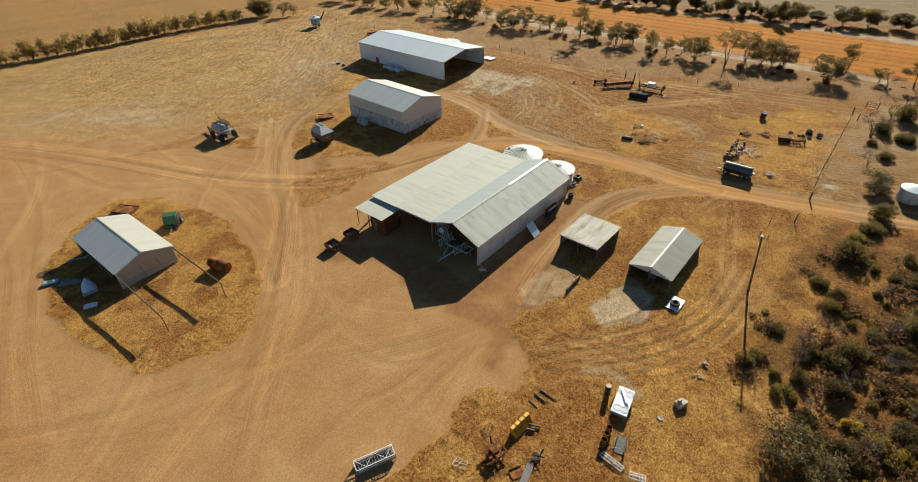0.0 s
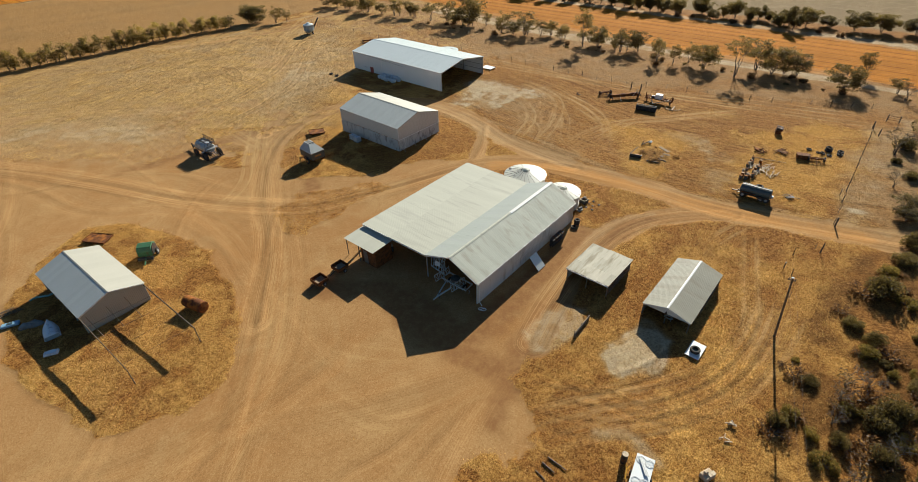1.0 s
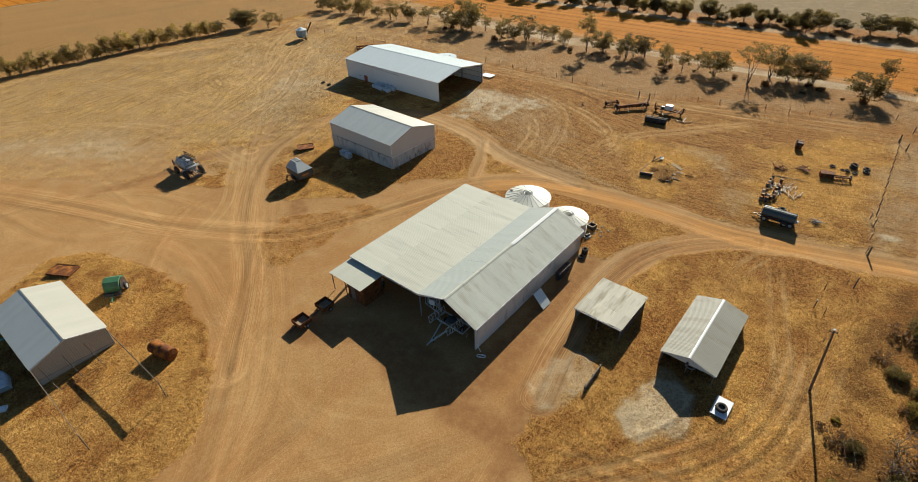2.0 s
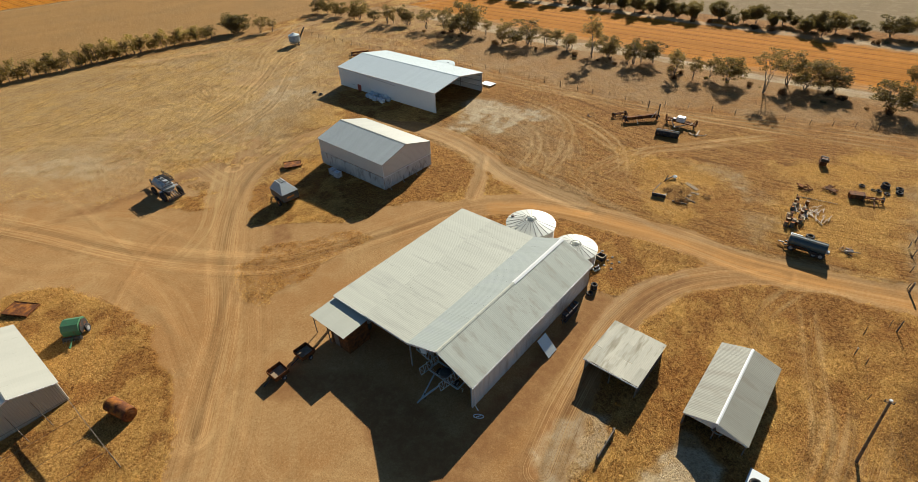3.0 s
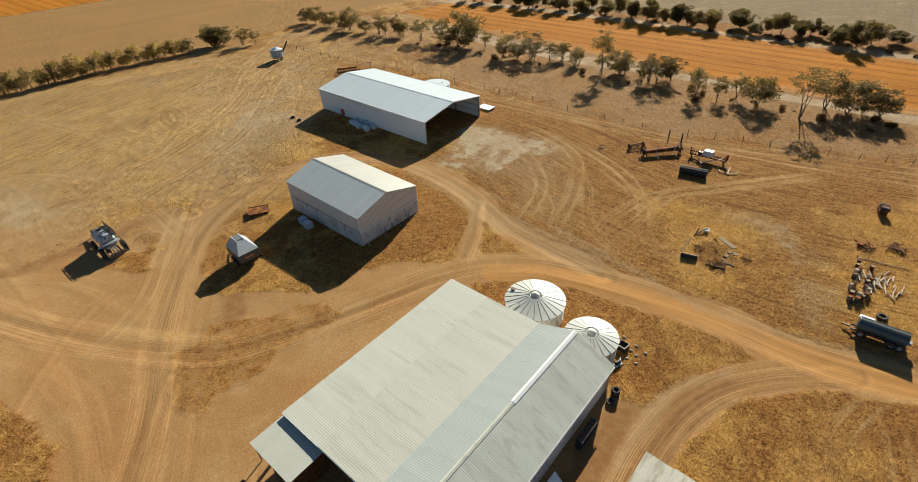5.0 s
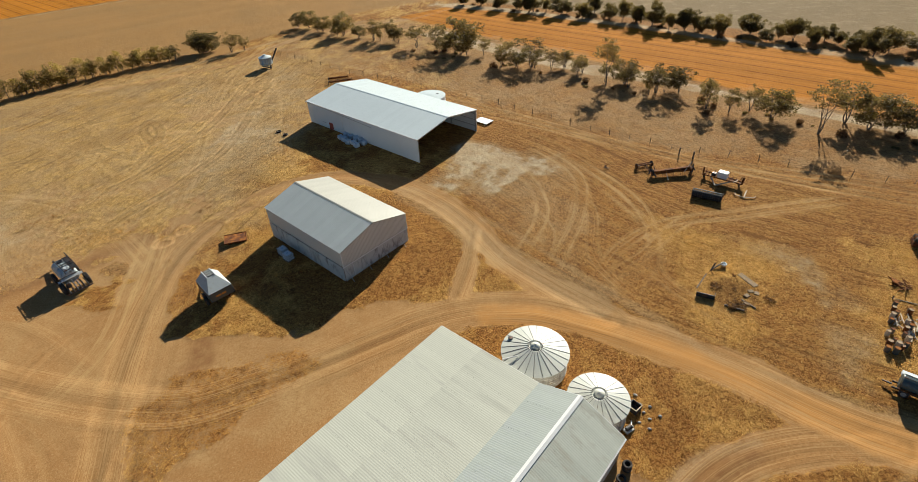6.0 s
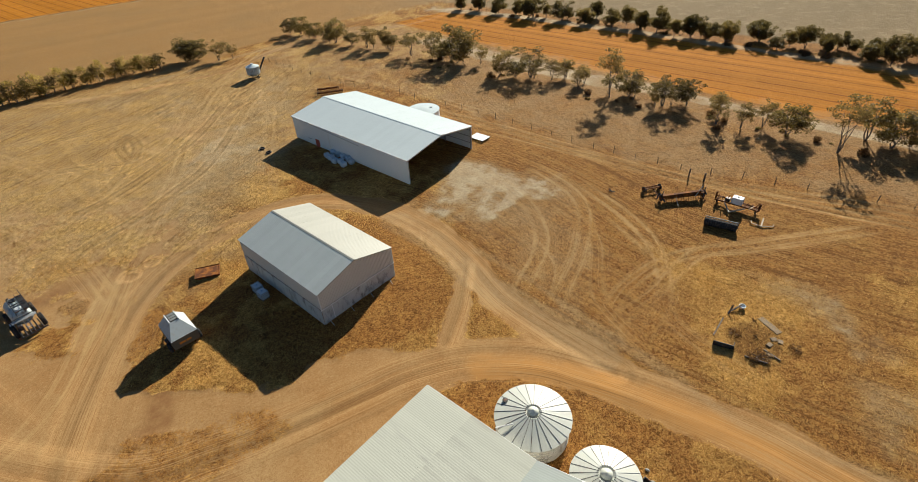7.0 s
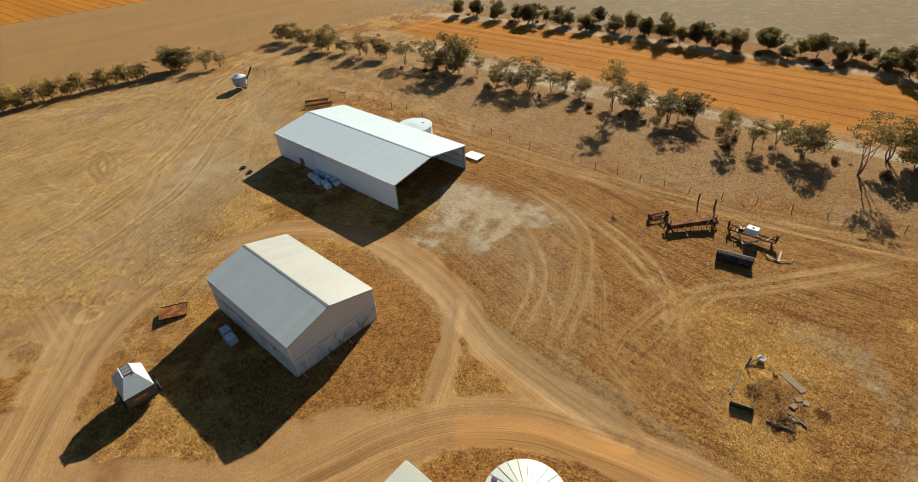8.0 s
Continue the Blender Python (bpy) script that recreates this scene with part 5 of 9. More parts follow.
# ---- tanks ----
def round_tank(x, y, r, h, rise, seams, mat_wall, mat_roof, label, seed):
    t = thing("water_tank", on(x, y), label, "water tank", "round water tanks")
    bm = B()
    prof = []
    n = 7
    for i in range(n):
        z0 = h * i / n
        prof += [(r, z0 + 0.01), (r, z0 + h / n - 0.05), (r + 0.035, z0 + h / n - 0.03), (r + 0.035, z0 + h / n)]
    lathe(bm, prof, 40)
    part("wall", bm, mat_wall, t)
    bm = B()
    lathe(bm, [(r + 0.16, h - 0.04), (r + 0.18, h), (0.75, h + rise * 0.88), (0.72, h + rise * 0.86), (0.3, h + rise * 0.6)], seams * 2)
    part("roof", bm, mat_roof, t)
    bm = B()
    lathe(bm, [(0.5, h + rise * 0.84), (0.5, h + rise * 0.97), (0.12, h + rise * 1.2), (0.05, h + rise * 1.28)], 16)
    part("cap", bm, mat_roof, t, "pale cone cap", True)
    for i in range(seams):
        a = 2 * math.pi * (i + 0.3) / seams
        bm = B()
        beam(bm, (0.62 * math.cos(a), 0.62 * math.sin(a), h + rise * 0.92), ((r + 0.15) * math.cos(a), (r + 0.15) * math.sin(a), h + 0.02), 0.028, 0.045)
        part("seam", bm, dark_steel if i % 7 else steel_frame, t)
    return t


tank_wall = surface("stained_tank_wall", (0.62, 0.60, 0.53), 0.6, 0.0, 0.08, 0.6, 10, ((0.26, 0.2, 0.13), 0.35, 0.8), 0.1, 0.0, (1, 1, 0.2))
tank_roof = surface("white_tank_roof", (0.55, 0.55, 0.47), 0.5, 0.0, 0.06, 0.7, 10, ((0.5, 0.48, 0.42), 0.3, 0.7), 0.06)
T1 = round_tank(11.75, 89.0, 3.25, 2.3, 0.75, 24, tank_wall, tank_roof, "round white steel water tank with ribbed cone roof", 1)
round_tank(16.7, 83.2, 2.65, 2.3, 0.65, 22, tank_wall, tank_roof, "smaller round white water tank with ribbed cone roof", 2)
part("pipe", rod(rod(B(), (-3.4, -1.2, 2.6), (-1.9, -1.0, 2.75), 0.06), (-1.9, -1.0, 2.75), (-1.8, -1.0, 2.5), 0.06), trim_white, T1)
part("hatch", lathe(B(), [(0.25, 2.5), (0.25, 2.62), (0.05, 2.64)], 12, Matrix.Translation((-2.3, 1.6, 0))), dark_steel, T1)


# ---- trees and bushes ----
def foliage(name, dark, light, sheen=0.6):
    m = bpy.data.materials.new(name)
    m.use_nodes = True
    nt = m.node_tree
    n = nt.nodes
    bs = n["Principled BSDF"]
    geo, info = n.new("ShaderNodeNewGeometry"), n.new("ShaderNodeObjectInfo")
    mx, hue = n.new("ShaderNodeMix"), n.new("ShaderNodeHueSaturation")
    mx.data_type = 'RGBA'
    mx.inputs["A"].default_value, mx.inputs["B"].default_value = (*dark, 1), (*light, 1)
    link(nt, geo.outputs["Random Per Island"], mx.inputs["Factor"])
    r = n.new("ShaderNodeMapRange")
    r.inputs[3].default_value, r.inputs[4].default_value = 0.7, 1.3
    link(nt, info.outputs["Random"], r.inputs[0])
    link(nt, r.outputs[0], hue.inputs["Value"])
    link(nt, mx.outputs["Result"], hue.inputs["Color"])
    link(nt, hue.outputs[0], bs.inputs["Base Color"])
    bs.inputs["Roughness"].default_value = sheen
    tr, add = n.new("ShaderNodeBsdfTranslucent"), n.new("ShaderNodeMixShader")
    link(nt, hue.outputs[0], tr.inputs["Color"])
    add.inputs[0].default_value = 0.6
    link(nt, bs.outputs[0], add.inputs[1])
    link(nt, tr.outputs[0], add.inputs[2])
    link(nt, add.outputs[0], n["Material Output"].inputs["Surface"])
    return m


gum_leaf = foliage("gum_leaves", (0.085, 0.060, 0.018), (0.36, 0.245, 0.075))
dark_leaf = foliage("dark_leaves", (0.055, 0.042, 0.013), (0.20, 0.145, 0.042))
olive_leaf = foliage("olive_leaves", (0.075, 0.056, 0.016), (0.30, 0.212, 0.058))
scrub_leaf = foliage("scrub_leaves", (0.055, 0.041, 0.012), (0.23, 0.165, 0.045))
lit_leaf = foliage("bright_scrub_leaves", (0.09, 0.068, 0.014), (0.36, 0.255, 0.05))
hedge_leaf = foliage("hedge_leaves", (0.19, 0.135, 0.032), (0.56, 0.40, 0.10))
dead_leaf = foliage("dead_leaves", (0.10, 0.05, 0.02), (0.30, 0.16, 0.06))
yellow_leaf = foliage("yellow_flowering_leaves", (0.18, 0.12, 0.018), (0.48, 0.32, 0.035))
bark = surface("grey_bark", (0.21, 0.17, 0.13), 0.9, 0, 0.25, 2, 14, ((0.08, 0.06, 0.045), 0.5, 2), 0.4)


def leaf_cloud(rs, clumps, per, leaf, name, mat, flat=0.72):
    """One mesh of many small leaves in clumps: rows of centre and radius."""
    cs = []
    for c, r in clumps:
        k = int(per * (r / 0.9) ** 2)
        d = rs.normal(0, 1, (k, 3))
        d /= np.linalg.norm(d, axis=1)[:, None] + 1e-9
        rad = r * rs.uniform(0.45, 1.0, k) ** 0.6
        cs.append(np.array(c) + d * rad[:, None] * np.array([1, 1, flat]))
    p = np.vstack(cs)
    k = len(p)
    a = rs.normal(0, 1, (k, 3))
    a /= np.linalg.norm(a, axis=1)[:, None]
    b = np.cross(a, rs.normal(0, 1, (k, 3)))
    b /= np.linalg.norm(b, axis=1)[:, None]
    la, lb = (leaf * rs.uniform(0.7, 1.4, k))[:, None], (leaf * 0.5 * rs.uniform(0.7, 1.4, k))[:, None]
    co = np.stack([p - a * la - b * lb * 0.6, p + b * lb * 1.2, p + a * la - b * lb * 0.6], 1).reshape(-1, 3)
    me = bpy.data.meshes.new(name)
    me.vertices.add(3 * k)
    me.vertices.foreach_set("co", co.ravel())
    me.loops.add(3 * k)
    me.loops.foreach_set("vertex_index", np.arange(3 * k))
    me.polygons.add(k)
    me.polygons.foreach_set("loop_start", np.arange(0, 3 * k, 3))
    me.polygons.foreach_set("loop_total", np.full(k, 3))
    me.update()
    me.materials.append(mat)
    return me


MODEL_SIZE = {}


def tree_model(name, seed, height, radius, stems, clear, count, clump, per, leaf, mat, label, category="tree", flat=0.6, low=0.0, bare=False):
    """A tree of some leaning stems whose limbs carry clumps of small leaves over an uneven crown."""
    rs = np.random.RandomState(seed)
    t = thing(name, on(0, 0), label, category)
    MODEL_SIZE[t.name] = (height, radius)
    bm = B()
    r0 = 0.0155 * height / math.sqrt(stems) + 0.022
    joints = []
    for k in range(stems):
        turn = 2 * math.pi * (k + 0.7 * rs.rand()) / stems
        out = radius * (0.15 if stems == 1 else rs.uniform(0.3, 0.6))
        top = np.array([math.cos(turn) * out, math.sin(turn) * out, height * rs.uniform(0.72, 0.9)])
        last, n = np.array([0.1 * math.cos(turn), 0.1 * math.sin(turn), 0.0]), 6
        for i in range(1, n + 1):
            f = i / n
            q = top * np.array([f ** 1.3, f ** 1.3, f]) + np.r_[rs.normal(0, 0.05 * radius, 2), 0] * (i < n)
            rod(bm, last, q, r0 * (1 - 0.8 * (i - 1) / n), r0 * (1 - 0.8 * i / n), 6, False)
            joints.append((q, r0 * (1 - 0.8 * i / n)))
            last = q
    lumps = []
    mid, half = height * (clear + (1 - clear) / 2), height * (1 - clear) / 2
    lean = rs.normal(0, 0.12 * radius, 2)
    for k in range(count):
        d = rs.normal(0, 1, 3)
        d /= np.linalg.norm(d)
        d[2] = max(d[2], -0.9 + 1.1 * (1 - low) * rs.rand())
        f = rs.uniform(0.45, 0.92) * (1.0 + 0.18 * math.sin(3 * math.atan2(d[1], d[0]) + seed))
        e = np.array([d[0] * radius * f + lean[0], d[1] * radius * f + lean[1], mid + d[2] * half * min(f, 0.9)])
        q, r = min(joints, key=lambda p: np.linalg.norm((e - p[0]) * np.array([1, 1, 0.8])) + 2.5 * (p[0][2] > e[2]))
        knee = q + (e - q) * 0.55 + np.array([0, 0, -0.06 * radius])
        rod(bm, q, knee, max(0.02, r * 0.55), max(0.015, r * 0.35), 5, False)
        rod(bm, knee, e, max(0.015, r * 0.35), 0.012, 4, False)
        if bare:
            for _ in range(4):
                rod(bm, knee + (e - knee) * rs.rand(), e + rs.normal(0, 0.16 * radius, 3), 0.02, 0.008, 4, False)
        for _ in range(2):
            lumps.append((e + rs.normal(0, clump * 0.45, 3) * np.array([1, 1, 0.5]), clump * rs.uniform(0.45, 1.0)))
    part("trunk", bm, bark, t)
    ob = new("crown", leaf_cloud(rs, lumps[::5] if bare else lumps, per, leaf, "crown", mat, flat))
    ob.parent = t
    return t


def bush_model(name, seed, height, spread, per, leaf, mat, label, lumps=9):
    """A shrub that is leafy down to the ground."""
    rs = np.random.RandomState(seed)
    t = thing(name, on(0, 0), label, "bush")
    bm = B()
    clumps = []
    for _ in range(lumps):
        ta, d = rs.uniform(0, 2 * math.pi), spread * math.sqrt(rs.rand()) * 0.72
        z = height * (0.35 + 0.4 * rs.rand()) * (1.1 - 0.5 * d / spread)
        e = np.array([math.cos(ta) * d, math.sin(ta) * d, z])
        rod(bm, (0.1 * math.cos(ta), 0.1 * math.sin(ta), 0), e, 0.06, 0.02, 5, False)
        clumps.append((e, min(height * 0.5, spread * rs.uniform(0.3, 0.5))))
        clumps.append((e * np.array([1.1, 1.1, 0.45]), min(height * 0.4, spread * rs.uniform(0.25, 0.4))))
    part("trunk", bm, bark, t)
    ob = new("crown", leaf_cloud(rs, clumps, per, leaf, "crown", mat))
    ob.parent = t
    return t


PLACED = set()


def plant(models, rows, group, label=""):
    """Copies of the models at (x, y, size) or (x, y, height, width); the first use of a model moves the model itself."""
    rs = random.Random(len(rows) * 7 + len(models))
    for i, (x, y, *size) in enumerate(rows):
        src = models[i % len(models)]
        if len(size) == 2:
            tall, wide = MODEL_SIZE[src.name]
            k = (0.49 * size[1] / wide * rs.uniform(0.92, 1.08), 0.49 * size[1] / wide * rs.uniform(0.92, 1.08), 0.95 * size[0] / tall)
        else:
            k = (size[0] * rs.uniform(0.85, 1.1), size[0] * rs.uniform(0.85, 1.1), size[0])
        m = on(x, y, rs.uniform(0, 360), -0.05) @ Matrix.Diagonal((*k, 1))
        if src.name not in PLACED:
            PLACED.add(src.name)
            src.matrix_basis = m
            tagged(src, group=group)
        else:
            copy_thing(src, m)


gums = [tree_model("gum_tree", 100 + k, 6.4, 2.6, (3, 4, 3, 4)[k], (0.24, 0.18, 0.28, 0.2)[k], (30, 36, 27, 33)[k], 0.78, 84, 0.14, (gum_leaf, gum_leaf, olive_leaf, gum_leaf)[k],
                   "scraggly eucalypt with open olive-brown crown in a windbreak", flat=0.62, low=0.35) for k in range(4)]
rounds = [tree_model("mallee_tree", 120 + k, 5.6, 2.7, 4, 0.08, 52, 0.8, 78, 0.15, (olive_leaf, dark_leaf, olive_leaf)[k],
                     "dense dark round-headed mallee tree in a windbreak", flat=0.7, low=0.8) for k in range(3)]
talls = [tree_model("tall_gum_tree", 140 + k, 11.0, 2.9, 3, 0.26, 42, 0.85, 74, 0.15, gum_leaf, "tall thin eucalypt with sparse crown", flat=0.75, low=0.4) for k in range(1)]
flats = [tree_model("spreading_gum_tree", 145, 9.0, 3.6, 5, 0.50, 34, 0.8, 56, 0.15, gum_leaf, "spreading eucalypt with bare stems and flat crown", flat=0.5)]
wind = [tree_model("windbreak_tree", 150 + k, 6.0, 3.0, (3, 4, 3)[k], (0.1, 0.06, 0.16)[k], (44, 52, 38)[k], 1.0, 75, 0.2, (olive_leaf, dark_leaf, dark_leaf)[k],
                   "dark eucalypt in the far windbreak beyond the stubble", flat=0.7, low=0.7) for k in range(3)]
hedge = [tree_model("hedge_tree", 170 + k, 5.6, 1.5, (2, 3, 2)[k], (0.08, 0.05, 0.12)[k], (26, 30, 24)[k], 0.7, 52, 0.18, (hedge_leaf, hedge_leaf, olive_leaf)[k],
                    "slender olive-green eucalypt in a fence-line hedge", flat=1.0, low=0.8) for k in range(3)]
scrub = [bush_model("scrub_bush", 190 + k, (1.9, 1.6, 2.2, 1.4)[k], (1.9, 1.5, 2.0, 1.6)[k], 240, 0.11, (scrub_leaf, lit_leaf, scrub_leaf, lit_leaf)[k],
                    "dark green native bush growing in dry scrub", 11) for k in range(4)]
dead = [bush_model("dead_bush", 230 + k, (0.8, 0.6)[k], (1.4, 1.2)[k], 170, 0.10, dead_leaf, "low brown dead bush in dry scrub", 8) for k in range(2)]
under = [bush_model("low_bush", 240 + k, 1.5, 1.8, 80, 0.2, (gum_leaf, dead_leaf)[k], "low straggly bush under the windbreak trees", 8) for k in range(2)]
wattle = [bush_model("wattle_bush", 210, 1.2, 1.5, 240, 0.11, yellow_leaf, "low yellow-flowering bush in dry scrub", 9)]
bare = [tree_model("bare_tree", 220 + k, (4.5, 2.6)[k], (2.6, 1.7)[k], 5, 0.2, 26, 0.5, 24, 0.11, dark_leaf, "nearly leafless grey branching tree", bare=True) for k in range(2)]

R = random.Random(4)
# near windbreak, along the stubble: place, height and width
NEAR_LINE = pts("-44,238 -20,217 0,206 17,188 36,177 48,164 63,150")
row_gum = [(-19.8, 217.6, 7.0, 6.6), (-13.7, 215.9, 6.6, 5.2), (-6.1, 207.6, 6.8, 7.5), (-0.4, 206.6, 6.7, 6), (12.8, 196.6, 5.2, 3.2), (17.2, 186.9, 7, 6.6), (24.3, 183.8, 7.5, 6.8), (28.9, 181.6, 5.4, 4.5), (32.6, 182.6, 4.9, 3.2),
           (35.8, 177.7, 4.6, 3.6), (48.3, 162.2, 7.2, 4.5), (55.3, 152.2, 6.9, 4.4), (58.8, 149.9, 5.4, 3.4), (63, 150.1, 5.6, 4), (77, 142.4, 8.2, 5.6), (82.5, 139.4, 7.2, 6), (98.6, 133.9, 7, 3.4), (99, 123.5, 3.8, 4), (103.9, 119.1, 6.7, 4.4), (43.6, 166.3, 5, 4)]
row_round = [(-44.4, 238.6, 6.2, 7), (-48.5, 240.5, 5, 5.5), (-30.5, 225.5, 7.6, 9), (-38.5, 233, 5, 5), (-25, 221.5, 5, 5), (7.4, 200.3, 7.9, 7.6), (43.4, 168.5, 5.4, 5.6), (53.3, 161.9, 7, 6), (65.1, 145.6, 5.3, 4.6), (79.2, 139.2, 6.2, 6), (84.5, 137.5, 6.6, 7), (88.4, 126, 5.2, 5.4), (1.5, 203.5, 4, 5), (20.5, 185.2, 4.2, 4.6)]
for (ax, ay), (bx, by) in zip(NEAR_LINE[:-1], NEAR_LINE[1:]):
    for _ in range(4):
        f = R.random()
        row_gum.append((ax + (bx - ax) * f + R.uniform(-2.5, 2.5), ay + (by - ay) * f + R.uniform(-2.5, 2.5), R.uniform(2.6, 4.8), R.uniform(2.4, 4.2)))
plant(gums, row_gum, "near windbreak")
plant(rounds, row_round, "near windbreak")
plant(talls, [(39.2, 168.5, 11.2, 5.4)], "near windbreak")
plant(flats, [(69.6, 138.3, 9.8, 7)], "near windbreak")
# far windbreak
rows = [(9.2, 261.1, 6, 4.4), (15.5, 257.9, 6, 5.5), (22.2, 252.8, 6.2, 5.5), (28.7, 248, 6.2, 5.6), (33, 243.8, 7.4, 8), (41.4, 237.4, 6.4, 8), (47.5, 231.7, 5.6, 7), (52.8, 237.8, 6.4, 5.6), (54.6, 226.1, 5.6, 6), (59.3, 226.4, 6.9, 6.2), (61.5, 219.5, 6.9, 5.6),
        (65.1, 216.3, 7.7, 6.8), (68.8, 212.1, 5.6, 5), (73.2, 211.2, 7.2, 7.2), (76.6, 207.2, 5, 5.4), (80, 204.4, 6.4, 7.8), (88.3, 202.8, 6.6, 7.6), (89.3, 195.5, 3.4, 4.9), (96.3, 195.2, 6.6, 7.9), (100.8, 193.9, 4.6, 5), (103.4, 193, 4.6, 5), (104.6, 189.1, 4, 4.6),
        (104.6, 183.1, 4.8, 6.4), (106.7, 178.7, 7.1, 6.9), (112.9, 182.2, 6.3, 9.4), (118.3, 179.9, 4, 6.4), (123.9, 175.3, 6, 9), (129.6, 172.3, 6.1, 9.6), (136.4, 167.1, 5.6, 8.6)]
for f in range(16):
    rows.append((10 + f * 6.4 + R.uniform(-2, 2), 262.5 - f * 5.05 + R.uniform(-2, 3), R.uniform(3, 5), R.uniform(3.5, 5.5)))
for f in range(9):
    rows.append((141 + f * 6 + R.uniform(-2, 2), 163 - f * 4.7 + R.uniform(-2.5, 2.5), R.uniform(4.5, 6.5), R.uniform(5, 8)))
plant(wind, rows, "far windbreak")
rows = []
for line in ("-10,208 20,184 47,159 72,141 100,119", "12,260 50,230 80,203 112,176 150,146"):
    for (ax, ay), (bx, by) in zip(pts(line)[:-1], pts(line)[1:]):
        for _ in range(9):
            f = R.random()
            rows.append((ax + (bx - ax) * f + R.uniform(-3, 3), ay + (by - ay) * f + R.uniform(-3, 3), R.uniform(.35, .95)))
plant([under[0], under[1]], rows, "low bushes under the windbreaks")
# hedge along the western track
rows = []
HEDGE = pts("-134,160.5 -124.2,166.5 -117.2,172.3 -107.7,181.4 -94.8,194.6 -83,204.6 -76,209")
for (ax, ay), (bx, by) in zip(HEDGE[:-1], HEDGE[1:]):
    k = round(math.hypot(bx - ax, by - ay) / 1.75)
    for i in range(k):
        f = (i + R.uniform(-.3, .3)) / k
        rows.append((ax + (bx - ax) * f + R.uniform(-.7, .7), ay + (by - ay) * f + R.uniform(-.7, .7), R.uniform(4.3, 6.4), R.uniform(2.6, 3.9)))
plant(hedge, rows, "hedge along the western track")
plant([rounds[1]], [(-71.4, 213.9, 8.0, 9.2), (-70.6, 214.6, 7.2, 8.0), (-72.3, 213.4, 6.2, 7.0)], "trees at the hedge's end")
plant([gums[1]], [(-62.5, 213.4, 6, 6.4), (-58.8, 214.5, 4.6, 4)], "trees at the hedge's end")
# scrub in the east
SCRUB = pts("58.1,66.0,1.85 54.4,63.9,2.0 50.8,59.9,2.7 52.6,58.4,1.9 44.5,55.5,1.75 43.1,51.2,2.2 45,52.6,1.3 35.5,51.1,0.8 35.2,48.2,1.4 31.2,44.6,1.7 29.6,44,1.2 31.3,39.5,2.3 38.8,43.0,2.6 36.6,44.6,1.7 40.6,44.4,1.9 39.6,41,1.7 45.1,46.3,1.8 42.7,43.6,1.2 49.6,47.2,2.2 47.3,43.8,1.9 31.7,36.7,1.8 "
            "35.7,34.9,1.4 32.7,33.0,1.4 42.4,37.6,1.9 39.7,34.8,2.0 38.8,37.9,1.2 36.6,39.8,1.5 58.7,58.4,2.7 55.4,54.2,2.0 31.8,42.3,1.6 30.7,33.8,1.6 31.2,32.2,1.5 33.3,31.8,1.4 43.9,48.4,1.3 33.7,41.3,1.1 36.6,31.9,1.6 39.0,32.7,1.9 37.4,44.3,1.3")
rows = [(x, y, k / 2.25) for x, y, k in SCRUB]
for _ in range(26):
    rows.append((R.uniform(44, 66), R.uniform(28, 50), R.uniform(.3, .65)))
for _ in range(40):
    f = R.random()
    rows.append((30 + 24 * f + R.uniform(-1, 12), 30 + 27 * f + R.uniform(-6, 2), R.uniform(.2, .5)))
plant(scrub, rows, "bushes of the scrub")
rows = [(x + R.uniform(-2.5, 2.5), y + R.uniform(-2.5, 2.5), R.uniform(.7, 1.4)) for x, y, k in SCRUB]
for _ in range(80):
    f = R.random()
    rows.append((29 + 24 * f + R.uniform(-1, 12), 29 + 26 * f + R.uniform(-6, 1), R.uniform(.6, 1.3)))
rows += [(35.8, 96.3, .75), (36.8, 98.9, .5), (34.9, 99.6, .45), (37.6, 101.2, .5), (39.8, 97.0, .45)]
plant(dead, rows, "dead bushes of the scrub")
plant([rounds[2]], [(27.7, 33.2, 3.0, 3.8), (29.6, 31.4, 2.2, 2.8)], "tall bushes of the scrub")
plant(wattle, [(36.1, 33.6, 1.0), (37.2, 32.6, .9), (35.7, 35.6, .8), (34.6, 34.2, .6), (38.2, 31.9, .7)], "yellow bushes of the scrub")
plant(bare[1:], [(38, 40, .9), (35, 33.5, .9), (44, 42, 1), (47, 47, .9), (50, 53, .8), (33, 38, .8), (42, 36, .9), (52, 44, .9), (37, 46, 1.0), (38.5, 47.5, 1.1), (40.5, 47.2, 1.0), (34.6, 43.5, .9), (56, 58, .8)], "bare bushes")
# trees by the eastern stock yard
plant([rounds[1]], [(66.6, 77.8, 3.4, 4.4), (65.0, 75.2, 2.6, 3.6)], "trees by the stock yard")
plant(bare[:1], [(77.9, 95.3, 5.6, 6.4), (69.9, 84.5, 2.6, 3.0), (97.5, 119, 4.0, 4.4)], "bare trees")
plant([scrub[0], scrub[2]], [(74.5, 86.6, .9), (88.6, 102.6, 1.3), (82.4, 93, 1.1), (80.5, 96.9, .9), (76, 92.3, .6), (61.5, 68.6, .9), (82.5, 92.5, 1.0)], "bushes by the stock yard")


# ---- more materials ----
yellow_paint = surface("worn_yellow_paint", (0.88, 0.47, 0.04), 0.6, 0, 0.12, 2, 18, (RUST, 0.25, 3))
green_paint = surface("faded_green_paint", (0.05, 0.16, 0.075), 0.55, 0, 0.15, 2, 18, ((0.10, 0.08, 0.04), 0.25, 3))
